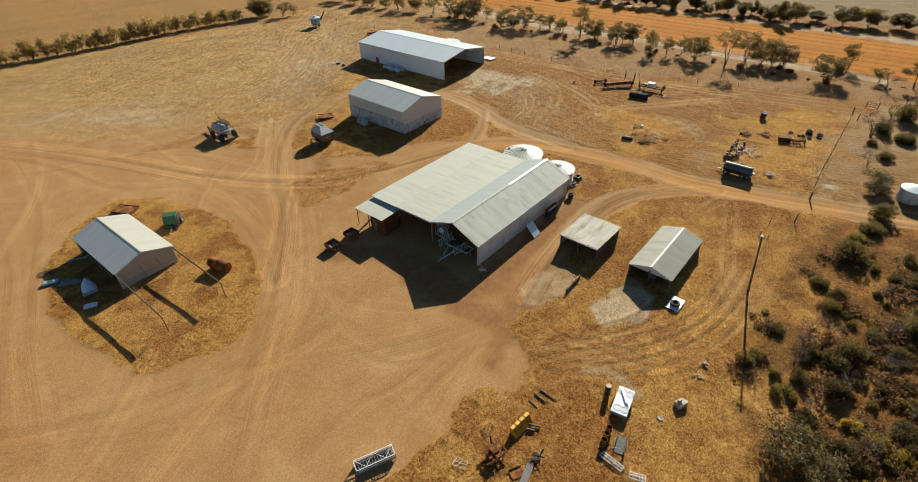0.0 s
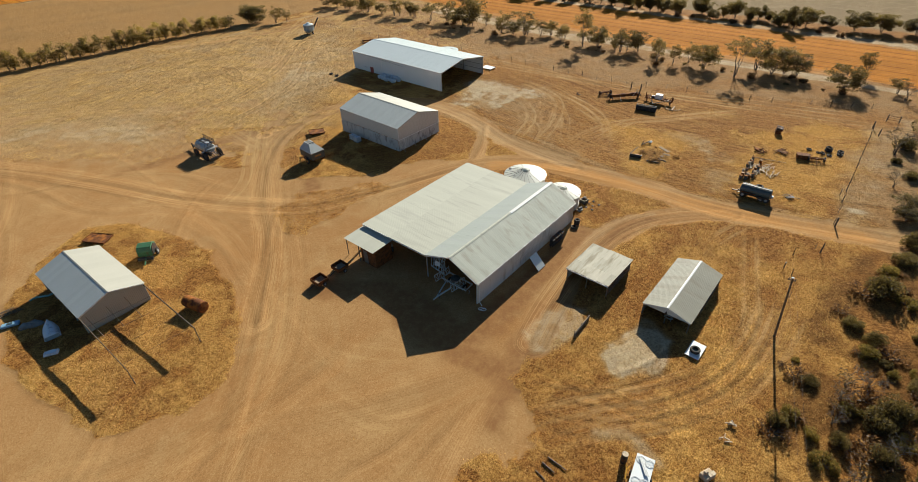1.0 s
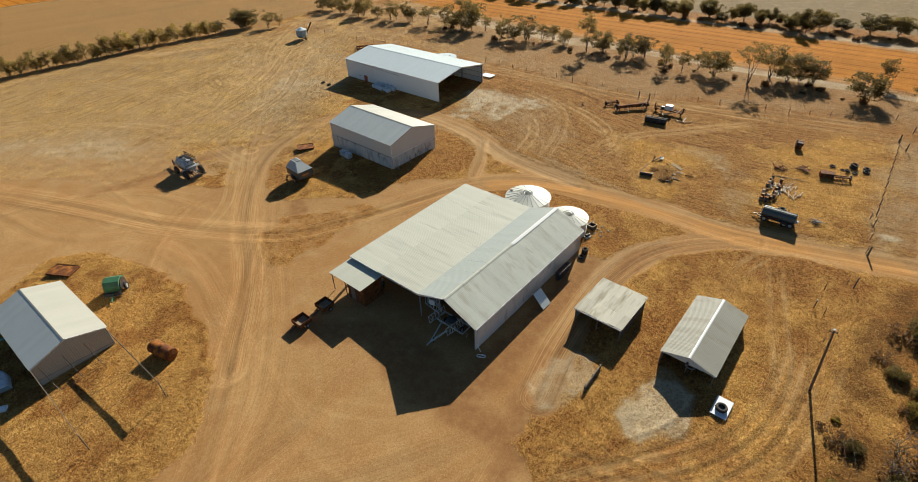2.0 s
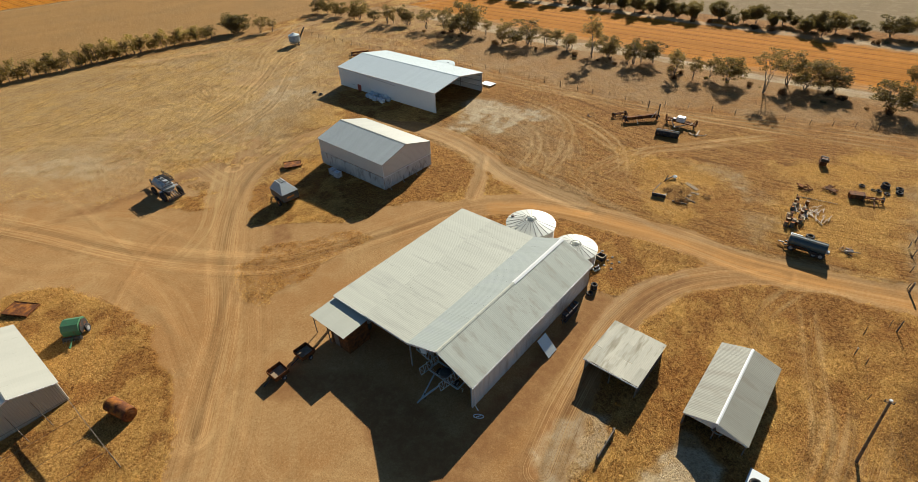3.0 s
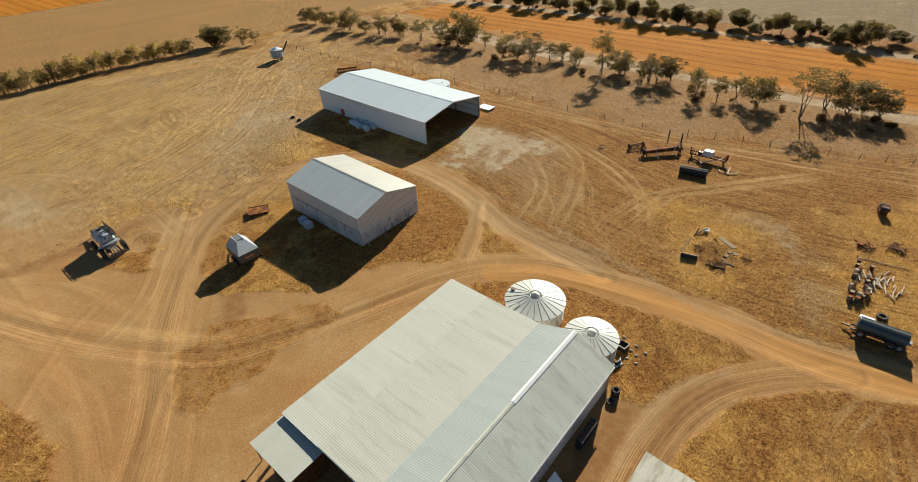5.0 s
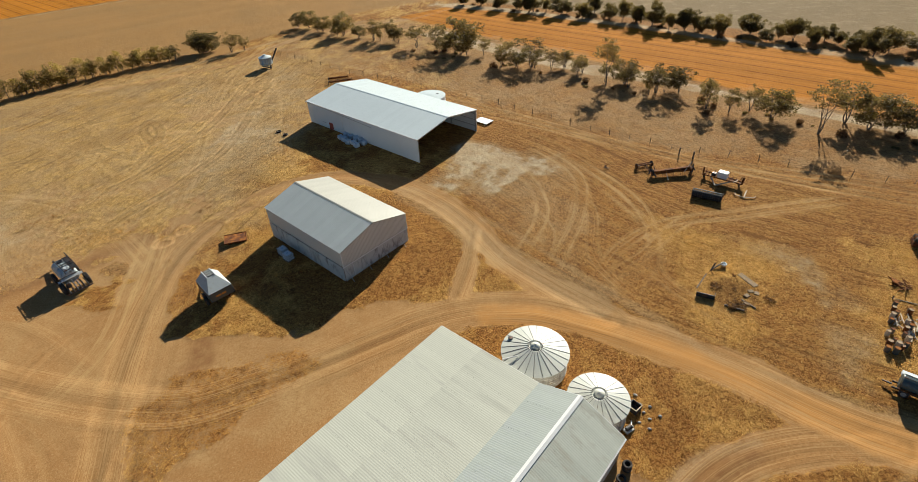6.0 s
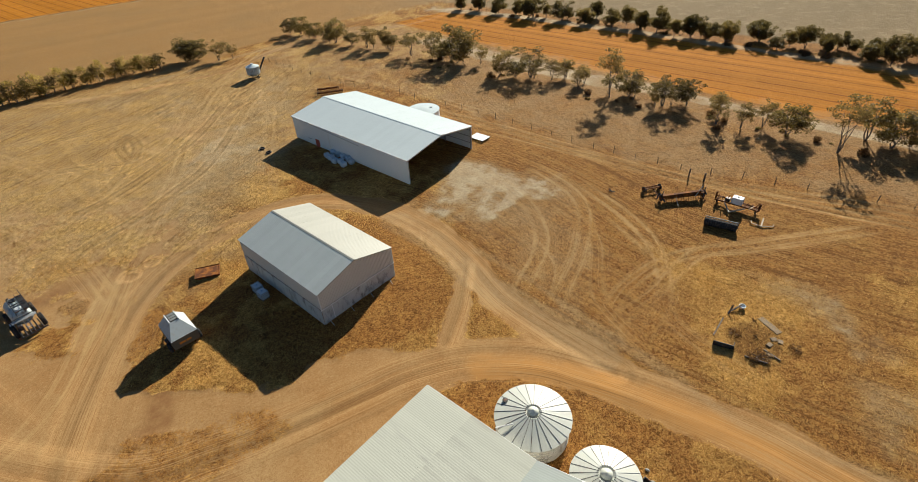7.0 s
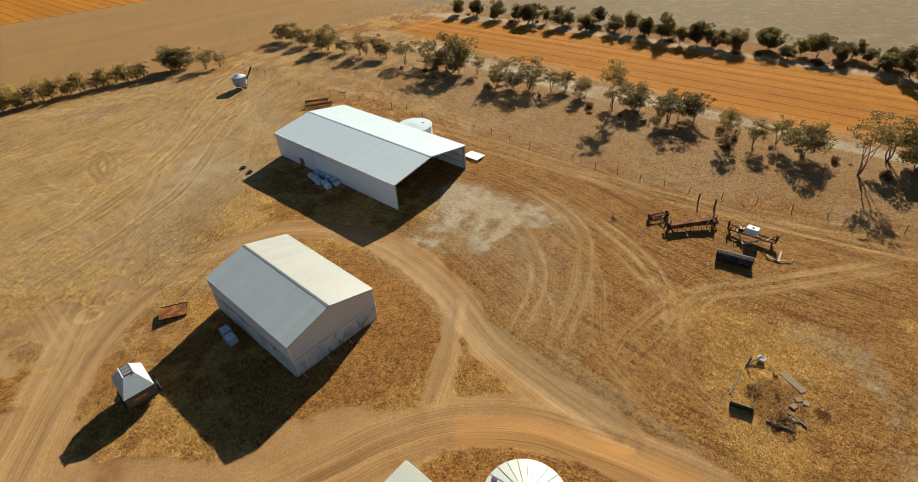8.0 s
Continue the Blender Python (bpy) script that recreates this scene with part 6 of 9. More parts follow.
blue_grey_paint = surface("blue_grey_paint", (0.30, 0.38, 0.43), 0.45, 0, 0.08, 1.5, 15, ((0.22, 0.24, 0.24), 0.3, 2))
dark_blue_paint = surface("dark_teal_paint", (0.06, 0.09, 0.092), 0.4, 0.1, 0.15, 1.5, 15, ((0.10, 0.09, 0.08), 0.3, 2))
seeder_grey = surface("seeder_grey_paint", (0.40, 0.46, 0.46), 0.45, 0, 0.1, 1.5, 15, ((0.22, 0.20, 0.17), 0.35, 2))
dark_green_grey = surface("dark_grey_green_paint", (0.075, 0.085, 0.08), 0.5, 0, 0.1, 1.5, 15)
red_paint = surface("faded_red_paint", (0.36, 0.07, 0.04), 0.6, 0, 0.15, 2, 15)
orange_paint = surface("orange_paint", (0.60, 0.22, 0.03), 0.6, 0, 0.1, 2, 15)
blue_plastic = surface("blue_plastic", (0.22, 0.40, 0.55), 0.5, 0, 0.1, 2, 15)
boat_white = surface("blue_white_gelcoat", (0.74, 0.80, 0.82), 0.35, 0, 0.06, 1.5, 15, ((0.42, 0.45, 0.44), 0.3, 2))
turquoise = surface("turquoise_plastic", (0.20, 0.50, 0.48), 0.5, 0, 0.1, 2, 15)
cream_timber = surface("bleached_timber", (0.62, 0.52, 0.38), 0.85, 0, 0.2, 2, 20, ((0.30, 0.22, 0.14), 0.4, 3), 0.3)
tan_block = surface("tan_block", (0.55, 0.42, 0.28), 0.9, 0, 0.15, 2, 20)
bag_white = surface("white_woven_bag", (0.56, 0.63, 0.68), 0.8, 0, 0.08, 2, 20, None, 0.3, 0.08)
dust_slab = surface("dusty_concrete", (0.27, 0.195, 0.12), 0.95, 0, 0.2, 0.8, 10, ((0.38, 0.32, 0.24), 0.42, 0.6), 0.3)
net_grey = surface("grey_tarpaulin", (0.20, 0.21, 0.20), 0.85, 0, 0.2, 2, 14)


# ---- wheels ----
def tyre_mesh(bm, r, w, m=None, seg=18, lugs=0):
    """A tyre lying flat, its axle along z."""
    h = w / 2
    lathe(bm, [(r * 0.58, -h * 0.8), (r * 0.8, -h), (r * 0.96, -h * 0.8), (r, -h * 0.3), (r, h * 0.3), (r * 0.96, h * 0.8), (r * 0.8, h), (r * 0.58, h * 0.8)], seg, m, True)
    for i in range(lugs):
        a = 2 * math.pi * i / lugs
        mm = (m if m is not None else Matrix()) @ Matrix.Rotation(a, 4, 'Z')
        box(bm, r * 0.97, r * 1.05, -0.05 * r, 0.05 * r, -h * 0.85, h * 0.85, mm)
    return bm


def wheel(parent, x, y, z, r, w, axis_deg=0.0, rim=None, lugs=0):
    """A wheel that stands upright; its axle lies in the ground plane at axis_deg from x."""
    m = Matrix.Translation((x, y, z)) @ Matrix.Rotation(radians(axis_deg), 4, 'Z') @ Matrix.Rotation(radians(90), 4, 'Y')
    ob = part("wheel", tyre_mesh(B(), r, w, m, 18, lugs), rubber, parent, "black rubber tyre")
    part("rim", lathe(lathe(B(), [(r * 0.57, -w * 0.3), (r * 0.57, w * 0.3)], 14, m), [(r * 0.2, -w * 0.42), (r * 0.2, w * 0.42)], 10, m), rim or steel_frame, ob)
    return ob


def loose_tyre(x, y, r=0.5, w=0.3, tilt=(0, 0), h=0.0, label="worn black tyre lying on the ground"):
    z = w / 2 + h
    return whole("tyre", tyre_mesh(B(), r, w), rubber, on(x, y, 0, z) @ pose(0, 0, 0, *tilt, 0), label, "tyre", "loose tyres", smooth=False)


# ---- things by the grass island ----
def boat(x, y, ang):
    """An upturned dinghy."""
    t = thing("dinghy", on(x, y, ang), "upturned pale blue-white dinghy on the shaded grass", "boat")
    bm = B()
    rings = []
    n = 9
    for i in range(n):
        f = i / (n - 1)
        half = 0.78 * (1 - max(0, (f - 0.35) / 0.65) ** 2.2) ** 0.8 + 0.02
        keel = 0.62 * (1 - 0.25 * f * f)
        y0 = -1.9 + 3.8 * f
        rings.append([bm.verts.new((sx * half, y0, z)) for sx, z in ((-1, 0.04), (-0.92, keel * 0.55), (-0.45, keel * 0.9), (0, keel), (0.45, keel * 0.9), (0.92, keel * 0.55), (1, 0.04))])
    for p, q in zip(rings, rings[1:]):
        for k in range(6):
            bm.faces.new((p[k], p[k + 1], q[k + 1], q[k]))
    bm.faces.new(rings[0][::-1])
    bm.faces.new(rings[-1])
    part("hull", bm, boat_white, t, smooth=True)
    part("keel", beam(B(), (0, -1.85, 0.64), (0, 1.6, 0.5), 0.05, 0.08), trim_white, t)
    bm = B()
    for s in (-1, 1):
        beam(bm, (s * 0.8, -1.9, 0.05), (s * 0.8, 0.0, 0.05), 0.07, 0.08)
        beam(bm, (s * 0.8, 0.0, 0.05), (s * 0.1, 1.88, 0.05), 0.07, 0.08)
    part("gunwale", bm, trim_white, t)
    part("transom", box(B(), -0.72, 0.72, -1.95, -1.9, 0.05, 0.55), blue_grey_paint, t)
    return t


boat(-48.5, 59.8, 40)
t = thing("wash_tub", on(-46.0, 56.0, 20), "small white plastic tub lying on shaded grass", "tub")
part("shell", bevelled(box(B(), -0.75, 0.75, -0.4, 0.4, 0, 0.3), 0.12, 2), boat_white, t)
part("rim", lathe(B(), [(0.42, 0.28), (0.5, 0.28), (0.5, 0.34), (0.42, 0.34)], 18, Matrix.Diagonal((1.4, 0.7, 1, 1)), True), trim_white, t)
t = thing("plastic_kayak", on(-53.9, 60.8, 25), "small faded blue plastic boat in the shade", "boat")
part("hull", bevelled(box(B(), -0.95, 0.95, -0.38, 0.38, 0, 0.35), 0.15, 2), blue_plastic, t)
part("seat", box(B(), -0.3, 0.3, -0.2, 0.2, 0.34, 0.38), dark_blue_paint, t)
bm = B()
rs = np.random.RandomState(3)
lathe(bm, [(0.9, 0), (0.85, 0.25), (0.5, 0.45), (0.1, 0.5)], 14, Matrix.Diagonal((1.5, 0.7, 1, 1)))
for v in bm.verts:
    v.co += Vector(rs.normal(0, 0.07, 3))
whole("tarpaulin_heap", bm, net_grey, on(-51.4, 60.7, 20), "crumpled grey tarpaulin heap on the grass", "tarpaulin")
bm = B()
for k in range(9):
    a = k * 0.7
    rod(bm, (-1.3 + 0.3 * k, 0.25 * math.sin(a), 0.12), (-1.0 + 0.3 * k, 0.25 * math.sin(a + 0.7), 0.16 + 0.05 * (k % 3)), 0.10, 0.12, 7)
whole("hose_bundle", bm, turquoise, on(-53.4, 65.8, 32), "bundle of turquoise plastic pipe beside a shed", "pipe")
bm = B()
for k in range(5):
    rod(bm, (-1.4, -0.4 + 0.25 * k, 0.05 + 0.05 * (k % 2)), (1.3 - 0.2 * k, -0.5 + 0.3 * k, 0.1), 0.05, 0.04, 6)
whole("stick_pile", bm, timber, on(-55.6, 63.2, 40), "pile of grey sticks in shade", "sticks")


def rust_tray(x, y, ang, l, w, label):
    t = thing("rusty_tray", on(x, y, ang) @ pose(0, 0, -0.26, 0, 3, 0), label, "tray")
    part("floor", box(B(), -l / 2, l / 2, -w / 2, w / 2, 0.55, 0.62), rusty_orange, t)
    for a, b in (((-l / 2, -w / 2), (l / 2, -w / 2)), ((l / 2, -w / 2), (l / 2, w / 2)), ((l / 2, w / 2), (-l / 2, w / 2)), ((-l / 2, w / 2), (-l / 2, -w / 2))):
        part("side", beam(B(), (*a, 0.58), (*b, 0.58), 0.04, 0.22), rusty, t)
    for x0, y0 in ((-l * 0.35, -w * 0.4), (l * 0.35, -w * 0.4), (-l * 0.35, w * 0.4), (l * 0.35, w * 0.4)):
        part("leg", beam(B(), (x0, y0, 0), (x0, y0, 0.46), 0.1, 0.1), rusty, t)
    for k in range(3):
        part("bearer", beam(B(), (-l / 2 + l * (k + .5) / 3, -w / 2, 0.4), (-l / 2 + l * (k + .5) / 3, w / 2, 0.4), 0.08, 0.1), rusty, t)
    return t


rust_tray(-53.4, 78.8, -8, 3.4, 2.2, "rusty steel tray lying on bare dirt")
rust_tray(-28.0, 114.8, 20, 3.0, 2.3, "orange-rusted steel tray standing on dry grass")

# green baler
t = thing("hay_baler", on(-43.7, 74.4, 10) @ Matrix.Scale(1.1, 4), "old green farm baler with rounded hood", "baler")
bm = B()
prism(bm, [(-0.9, 0.5), (-0.95, 1.2), (-0.6, 1.75), (0.2, 1.9), (0.85, 1.55), (1.0, 0.9), (0.9, 0.5)], -0.85, 0.85)
part("hood", bm, green_paint, t)
part("side_panel", prism(B(), [(-0.8, 0.55), (-0.8, 1.2), (-0.45, 1.55), (0.2, 1.7), (0.75, 1.4), (0.85, 0.6)], 0.86, 0.95), dark_steel, t)
part("pickup", rod(B(), (-0.9, -1.15, 0.35), (0.9, -1.15, 0.35), 0.22, seg=12), dark_steel, t)
for k in range(7):
    part("tine", rod(B(), (-0.8 + 0.26 * k, -1.15, 0.35), (-0.8 + 0.26 * k, -1.5, 0.2), 0.02, seg=5), steel_frame, t)
part("drawbar", beam(B(), (0, -0.9, 0.5), (0.3, -2.6, 0.35), 0.12, 0.12), green_paint, t)
part("shaft", rod(B(), (0.9, 0.2, 1.0), (1.5, -0.7, 0.7), 0.05), dark_steel, t)
wheel(t, -1.05, 0.2, 0.45, 0.45, 0.25)
wheel(t, 1.05, 0.2, 0.45, 0.45, 0.25)

# orange-rusted tank
t = thing("fuel_tank", on(-32.3, 62.7, -28), "rust-streaked orange cylindrical tank lying on grass", "tank")
my = Matrix.Translation((-1.55, 0, 0.78)) @ Matrix.Rotation(radians(90), 4, 'Y')
part("shell", lathe(B(), [(0.66, 0.0), (0.74, 0.05), (0.74, 1.0), (0.76, 1.02), (0.76, 1.08), (0.74, 1.1), (0.74, 2.0), (0.76, 2.02), (0.76, 2.08), (0.74, 2.1), (0.74, 3.05), (0.66, 3.1)], 26, my), rusty_orange, t, smooth=False)
part("end", lathe(B(), [(0.5, 3.06), (0.5, 3.14), (0.1, 3.2)], 20, my), rusty, t)
part("filler", rod(B(), (0.1, 0, 1.5), (0.1, 0, 1.62), 0.14, seg=10), rusty, t)
for x0 in (-0.9, 0.9):
    part("cradle", box(B(), x0 - 0.08, x0 + 0.08, -0.5, 0.5, 0, 0.2), timber, t)

# ---- air seeder cart and field bins ----
t = thing("air_seeder_cart", on(-47.9, 107.6, -40) @ Matrix.Diagonal((1.06, 1.0, 0.97, 1)), "grey air seeder cart with black drawbar and big tyres", "seeder cart")
bm = B()
ml = Matrix.Translation((-2.2, 0, 1.95)) @ Matrix.Rotation(radians(90), 4, 'Y') @ Matrix.Diagonal((0.95, 1.05, 1, 1))
lathe(bm, [(0.55, 0.0), (0.85, 0.1), (0.98, 0.3), (1.0, 0.5), (1.0, 2.1), (1.02, 2.12), (1.02, 2.18), (1.0, 2.2), (1.0, 3.7), (0.96, 3.85), (0.7, 3.95)], 28, ml)
part("hopper", bm, seeder_grey, t, smooth=True)
for x0 in (-1.1, 0.9):
    part("outlet", lathe(B(), [(0.75, 1.35), (0.25, 0.75), (0.25, 0.65)], 16, Matrix.Translation((x0, 0, 0))), seeder_grey, t)
for x0 in (-1.2, 0.9):
    part("hatch", lathe(lathe(B(), [(0.36, 2.85), (0.36, 3.0), (0.28, 3.04)], 16, Matrix.Translation((x0, 0.1, 0))), [(0.05, 3.04), (0.05, 3.1)], 8, Matrix.Translation((x0, 0.1, 0))), dark_steel if x0 < 0 else plastic_white, t)
part("walkway", box(B(), -2.0, 1.6, 0.55, 1.15, 2.78, 2.82), dark_steel, t)
for y0 in (-0.35, 0.55, 1.15):
    bm = B()
    for z in (3.15, 3.5) if y0 > 1 else (2.98,):
        beam(bm, (-2.1, y0, z), (1.7, y0, z), 0.07, 0.06)
    for k in range(6):
        beam(bm, (-2.1 + 0.76 * k, y0, 2.6), (-2.1 + 0.76 * k, y0, 3.5 if y0 > 1 else 2.98), 0.06, 0.06)
    part("railing", bm, dark_steel, t)
for x0 in (-1.6, -0.2, 0.3, 1.5):
    part("cross_bar", beam(B(), (x0, -0.4, 2.95), (x0, 1.2, 2.95), 0.08, 0.06), dark_steel, t)
part("chassis", beam(beam(B(), (-2.4, -0.6, 0.85), (3.0, -0.6, 0.85), 0.14, 0.2), (-2.4, 0.6, 0.85), (3.0, 0.6, 0.85), 0.14, 0.2), dark_steel, t)
part("drawbar", beam(beam(B(), (-2.3, -0.5, 0.85), (-5.2, -0.2, 0.8), 0.2, 0.22), (-2.3, 0.3, 0.85), (-5.2, -0.2, 0.8), 0.16, 0.18), dark_steel, t)
part("jack", rod(B(), (-5.0, -0.2, 0.0), (-5.0, -0.2, 1.25), 0.12, seg=8), dark_steel, t)
part("fan", lathe(B(), [(0.4, 0), (0.45, 0.1), (0.45, 0.4), (0.3, 0.5)], 14, pose(2.4, -0.5, 1.4, 90, 0, 0)), dark_steel, t)
part("platform", box(B(), 1.75, 2.3, -1.3, 1.3, 2.05, 2.11), steel_frame, t)
part("platform_rail", beam(beam(beam(B(), (2.3, -1.3, 2.6), (2.3, 1.3, 2.6), 0.06, 0.06), (2.3, -1.3, 2.05), (2.3, -1.3, 2.6), 0.06, 0.06), (2.3, 1.3, 2.05), (2.3, 1.3, 2.6), 0.06, 0.06), dark_steel, t)
part("ladder", beam(beam(beam(beam(beam(B(), (2.35, -0.2, 2.05), (3.2, -0.2, 0.4), 0.07, 0.07), (2.35, 0.25, 2.05), (3.2, 0.25, 0.4), 0.07, 0.07), (2.55, -0.2, 1.65), (2.55, 0.25, 1.65), 0.06, 0.06), (2.8, -0.2, 1.2), (2.8, 0.25, 1.2), 0.06, 0.06), (3.0, -0.2, 0.8), (3.0, 0.25, 0.8), 0.06, 0.06), trim_white, t)
for k in range(6):
    part("hose", rod(rod(B(), (2.0, -1.0 + 0.4 * k, 1.2), (2.9, -1.1 + 0.43 * k, 1.0), 0.07, seg=6), (2.9, -1.1 + 0.43 * k, 1.0), (3.4, -1.1 + 0.43 * k, 0.5), 0.07, seg=6), dark_steel, t)
part("rear_bar", beam(B(), (3.3, -1.5, 0.55), (3.3, 1.5, 0.55), 0.14, 0.14), dark_steel, t)
for y0 in (-1.55, 1.55):
    wheel(t, 1.9, y0 * 0.92, 0.8, 0.8, 0.5, 90, dark_steel, 18)
    wheel(t, -1.6, y0 * 0.85, 0.7, 0.7, 0.45, 90, dark_steel, 16)
part("box", box(B(), 0.9, 1.6, -1.5, -1.1, 1.0, 1.5), plastic_white, t)


hood_grey = surface("pale_grey_paint", (0.42, 0.45, 0.44), 0.5, 0, 0.06, 1.5, 15, ((0.40, 0.40, 0.37), 0.3, 2))


def field_bin(x, y, ang):
    t = thing("field_bin", on(x, y, ang) @ Matrix.Scale(1.0, 4), "white hip-topped field grain bin on wheels, grey sides", "grain bin")
    a, b = 1.95, 1.4
    bm = B()
    lo = [bm.verts.new(v) for v in ((-a, -b, 0.95), (a, -b, 0.95), (a, b, 0.95), (-a, b, 0.95))]
    mid = [bm.verts.new(v) for v in ((-a, -b, 2.25), (a, -b, 2.25), (a, b, 2.25), (-a, b, 2.25))]
    bot = [bm.verts.new(v) for v in ((-a + 0.5, -b + 0.5, 0.55), (a - 0.5, -b + 0.5, 0.55), (a - 0.5, b - 0.5, 0.55), (-a + 0.5, b - 0.5, 0.55))]
    for p, q in ((bot, lo), (lo, mid)):
        for k in range(4):
            bm.faces.new((p[k], p[(k + 1) % 4], q[(k + 1) % 4], q[k]))
    bm.faces.new(bot[::-1])
    bm.faces.new(mid)
    part("body", bm, dark_green_grey, t, "dark grey-green lower body")
    bm = B()
    lo = [bm.verts.new(v) for v in ((-a, -b, 2.255), (a, -b, 2.255), (a, b, 2.255), (-a, b, 2.255))]
    hi = [bm.verts.new(v) for v in ((-a + 0.55, -0.5, 3.35), (a - 1.75, -0.5, 3.35), (a - 1.75, 0.5, 3.35), (-a + 0.55, 0.5, 3.35))]
    for k in range(4):
        bm.faces.new((lo[k], lo[(k + 1) % 4], hi[(k + 1) % 4], hi[k]))
    bm.faces.new(lo[::-1])
    bm.faces.new(hi)
    part("hood", bm, hood_grey, t, "pale grey sheet-steel hood")
    hatch = part("hatch", box(B(), -a + 0.6, a - 1.8, -0.42, 0.42, 3.36, 3.42), dark_steel, t)
    for k in range(3):
        part("grate", box(B(), -a + 0.72 + 0.48 * k, -a + 1.06 + 0.48 * k, -0.36, 0.36, 3.425, 3.44), net_grey, hatch)
    for s in (-1, 1):
        part("rim", beam(B(), (-a + 0.5, s * 0.5, 3.4), (a - 1.7, s * 0.5, 3.4), 0.1, 0.1), wall_white, t)
    part("lettering", box(box(B(), a + 0.002, a + 0.008, -0.7, -0.05, 1.4, 1.65), a + 0.002, a + 0.008, 0.05, 0.55, 1.4, 1.65), orange_paint, t, "two orange bars")
    part("belt", box(B(), -a - 0.02, a + 0.02, -b - 0.02, b + 0.02, 2.2, 2.25), wall_white, t)
    part("frame", beam(beam(B(), (-2.3, -0.8, 0.5), (2.0, -0.8, 0.5), 0.12, 0.16), (-2.3, 0.8, 0.5), (2.0, 0.8, 0.5), 0.12, 0.16), rusty, t)
    part("drawbar", beam(beam(B(), (-2.0, -0.8, 0.5), (-3.6, 0, 0.45), 0.12, 0.12), (-2.0, 0.8, 0.5), (-3.6, 0, 0.45), 0.12, 0.12), rusty, t)
    part("chute", box(B(), -0.5, 0.5, -b - 0.3, -b, 0.7, 1.2), dark_steel, t)
    for s in (-1, 1):
        wheel(t, 0.6, s * (b + 0.2), 0.55, 0.55, 0.35, 90, orange_paint, 14)
    return t


field_bin(-26.1, 102.8, -46)

t = thing("silo_bin", on(-46.4, 195.4, 20) @ Matrix.Scale(0.8, 4), "small round blue-grey silo bin with auger", "silo")
part("shell", lathe(B(), [(1.2, 0.7), (2.1, 1.5), (2.12, 2.1), (2.1, 2.15), (2.12, 3.1), (2.1, 3.15), (2.12, 3.6)], 24), blue_grey_paint, t)
part("roof", lathe(B(), [(2.15, 3.61), (2.1, 3.7), (0.5, 4.3), (0.5, 4.45), (0.1, 4.5)], 24), zinc_white, t)
for k in range(4):
    a = math.pi / 4 + k * math.pi / 2
    part("leg", beam(B(), (1.6 * math.cos(a), 1.6 * math.sin(a), 0.35), (1.6 * math.cos(a), 1.6 * math.sin(a), 1.4), 0.12, 0.12), dark_steel, t)
for s in (-1, 1):
    part("skid", beam(B(), (-1.9, s * 1.1, 0.4), (1.9, s * 1.1, 0.4), 0.12, 0.18), dark_steel, t)
    wheel(t, 1.1, s * 1.4, 0.4, 0.4, 0.25, 90)
part("auger", rod(B(), (1.2, 0.4, 0.9), (4.4, 0.6, 5.8), 0.24, seg=10), dark_steel, t)

# ---- water containers and bags ----
def ibc(x, y, ang):
    t = thing("liquid_container", on(x, y, ang), "blue-white plastic container in a wire cage on a pallet", "container", "pallet containers")
    part("tank", bevelled(box(B(), -0.48, 0.48, -0.58, 0.58, 0.15, 1.12), 0.08, 2), bag_white, t)
    part("lid", rod(B(), (0, 0, 1.12), (0, 0, 1.17), 0.12, seg=12), blue_plastic, t)
    bm = B()
    for z in (0.3, 0.6, 0.9, 1.13):
        for s in (-1, 1):
            beam(bm, (-0.51, s * 0.61, z), (0.51, s * 0.61, z), 0.025, 0.025)
            beam(bm, (s * 0.51, -0.61, z), (s * 0.51, 0.61, z), 0.025, 0.025)
    for k in range(5):
        for s in (-1, 1):
            beam(bm, (-0.5 + 0.25 * k, s * 0.61, 0.15), (-0.5 + 0.25 * k, s * 0.61, 1.14), 0.02, 0.02)
            beam(bm, (s * 0.51, -0.6 + 0.3 * k, 0.15), (s * 0.51, -0.6 + 0.3 * k, 1.14), 0.02, 0.02)
    part("cage", bm, steel_frame, t)
    part("pallet", box(B(), -0.5, 0.5, -0.6, 0.6, 0, 0.14), timber, t)
    return t


ibc(-19.7, 110.3, 47)
ibc(-18.7, 109.1, 50)


def bulk_bag(x, y, ang, s):
    bm = B()
    box(bm, -0.48, 0.48, -0.48, 0.48, 0, 0.95)
    bmesh.ops.subdivide_edges(bm, edges=bm.edges[:], cuts=2, use_grid_fill=True)
    rs = np.random.RandomState(int(abs(x) * 100) % 1000)
    for v in bm.verts:
        k = 1 + 0.16 * math.sin(math.pi * v.co.z / 0.95)
        v.co = Vector((v.co.x * k, v.co.y * k, v.co.z)) + Vector(rs.normal(0, 0.025, 3)) * (v.co.z > 0.05)
    t = thing("bulk_bag", on(x, y, ang) @ Matrix.Scale(s, 4), "full white woven bulk bag against a shed wall", "bag", "bulk bags")
    part("sack", bm, bag_white, t, smooth=True)
    for sx in (-1, 1):
        part("strap", rod(rod(B(), (sx * 0.38, -0.38, 0.9), (sx * 0.3, 0, 1.18), 0.03, seg=5), (sx * 0.3, 0, 1.18), (sx * 0.38, 0.38, 0.9), 0.03, seg=5), blue_plastic, t)
    return t


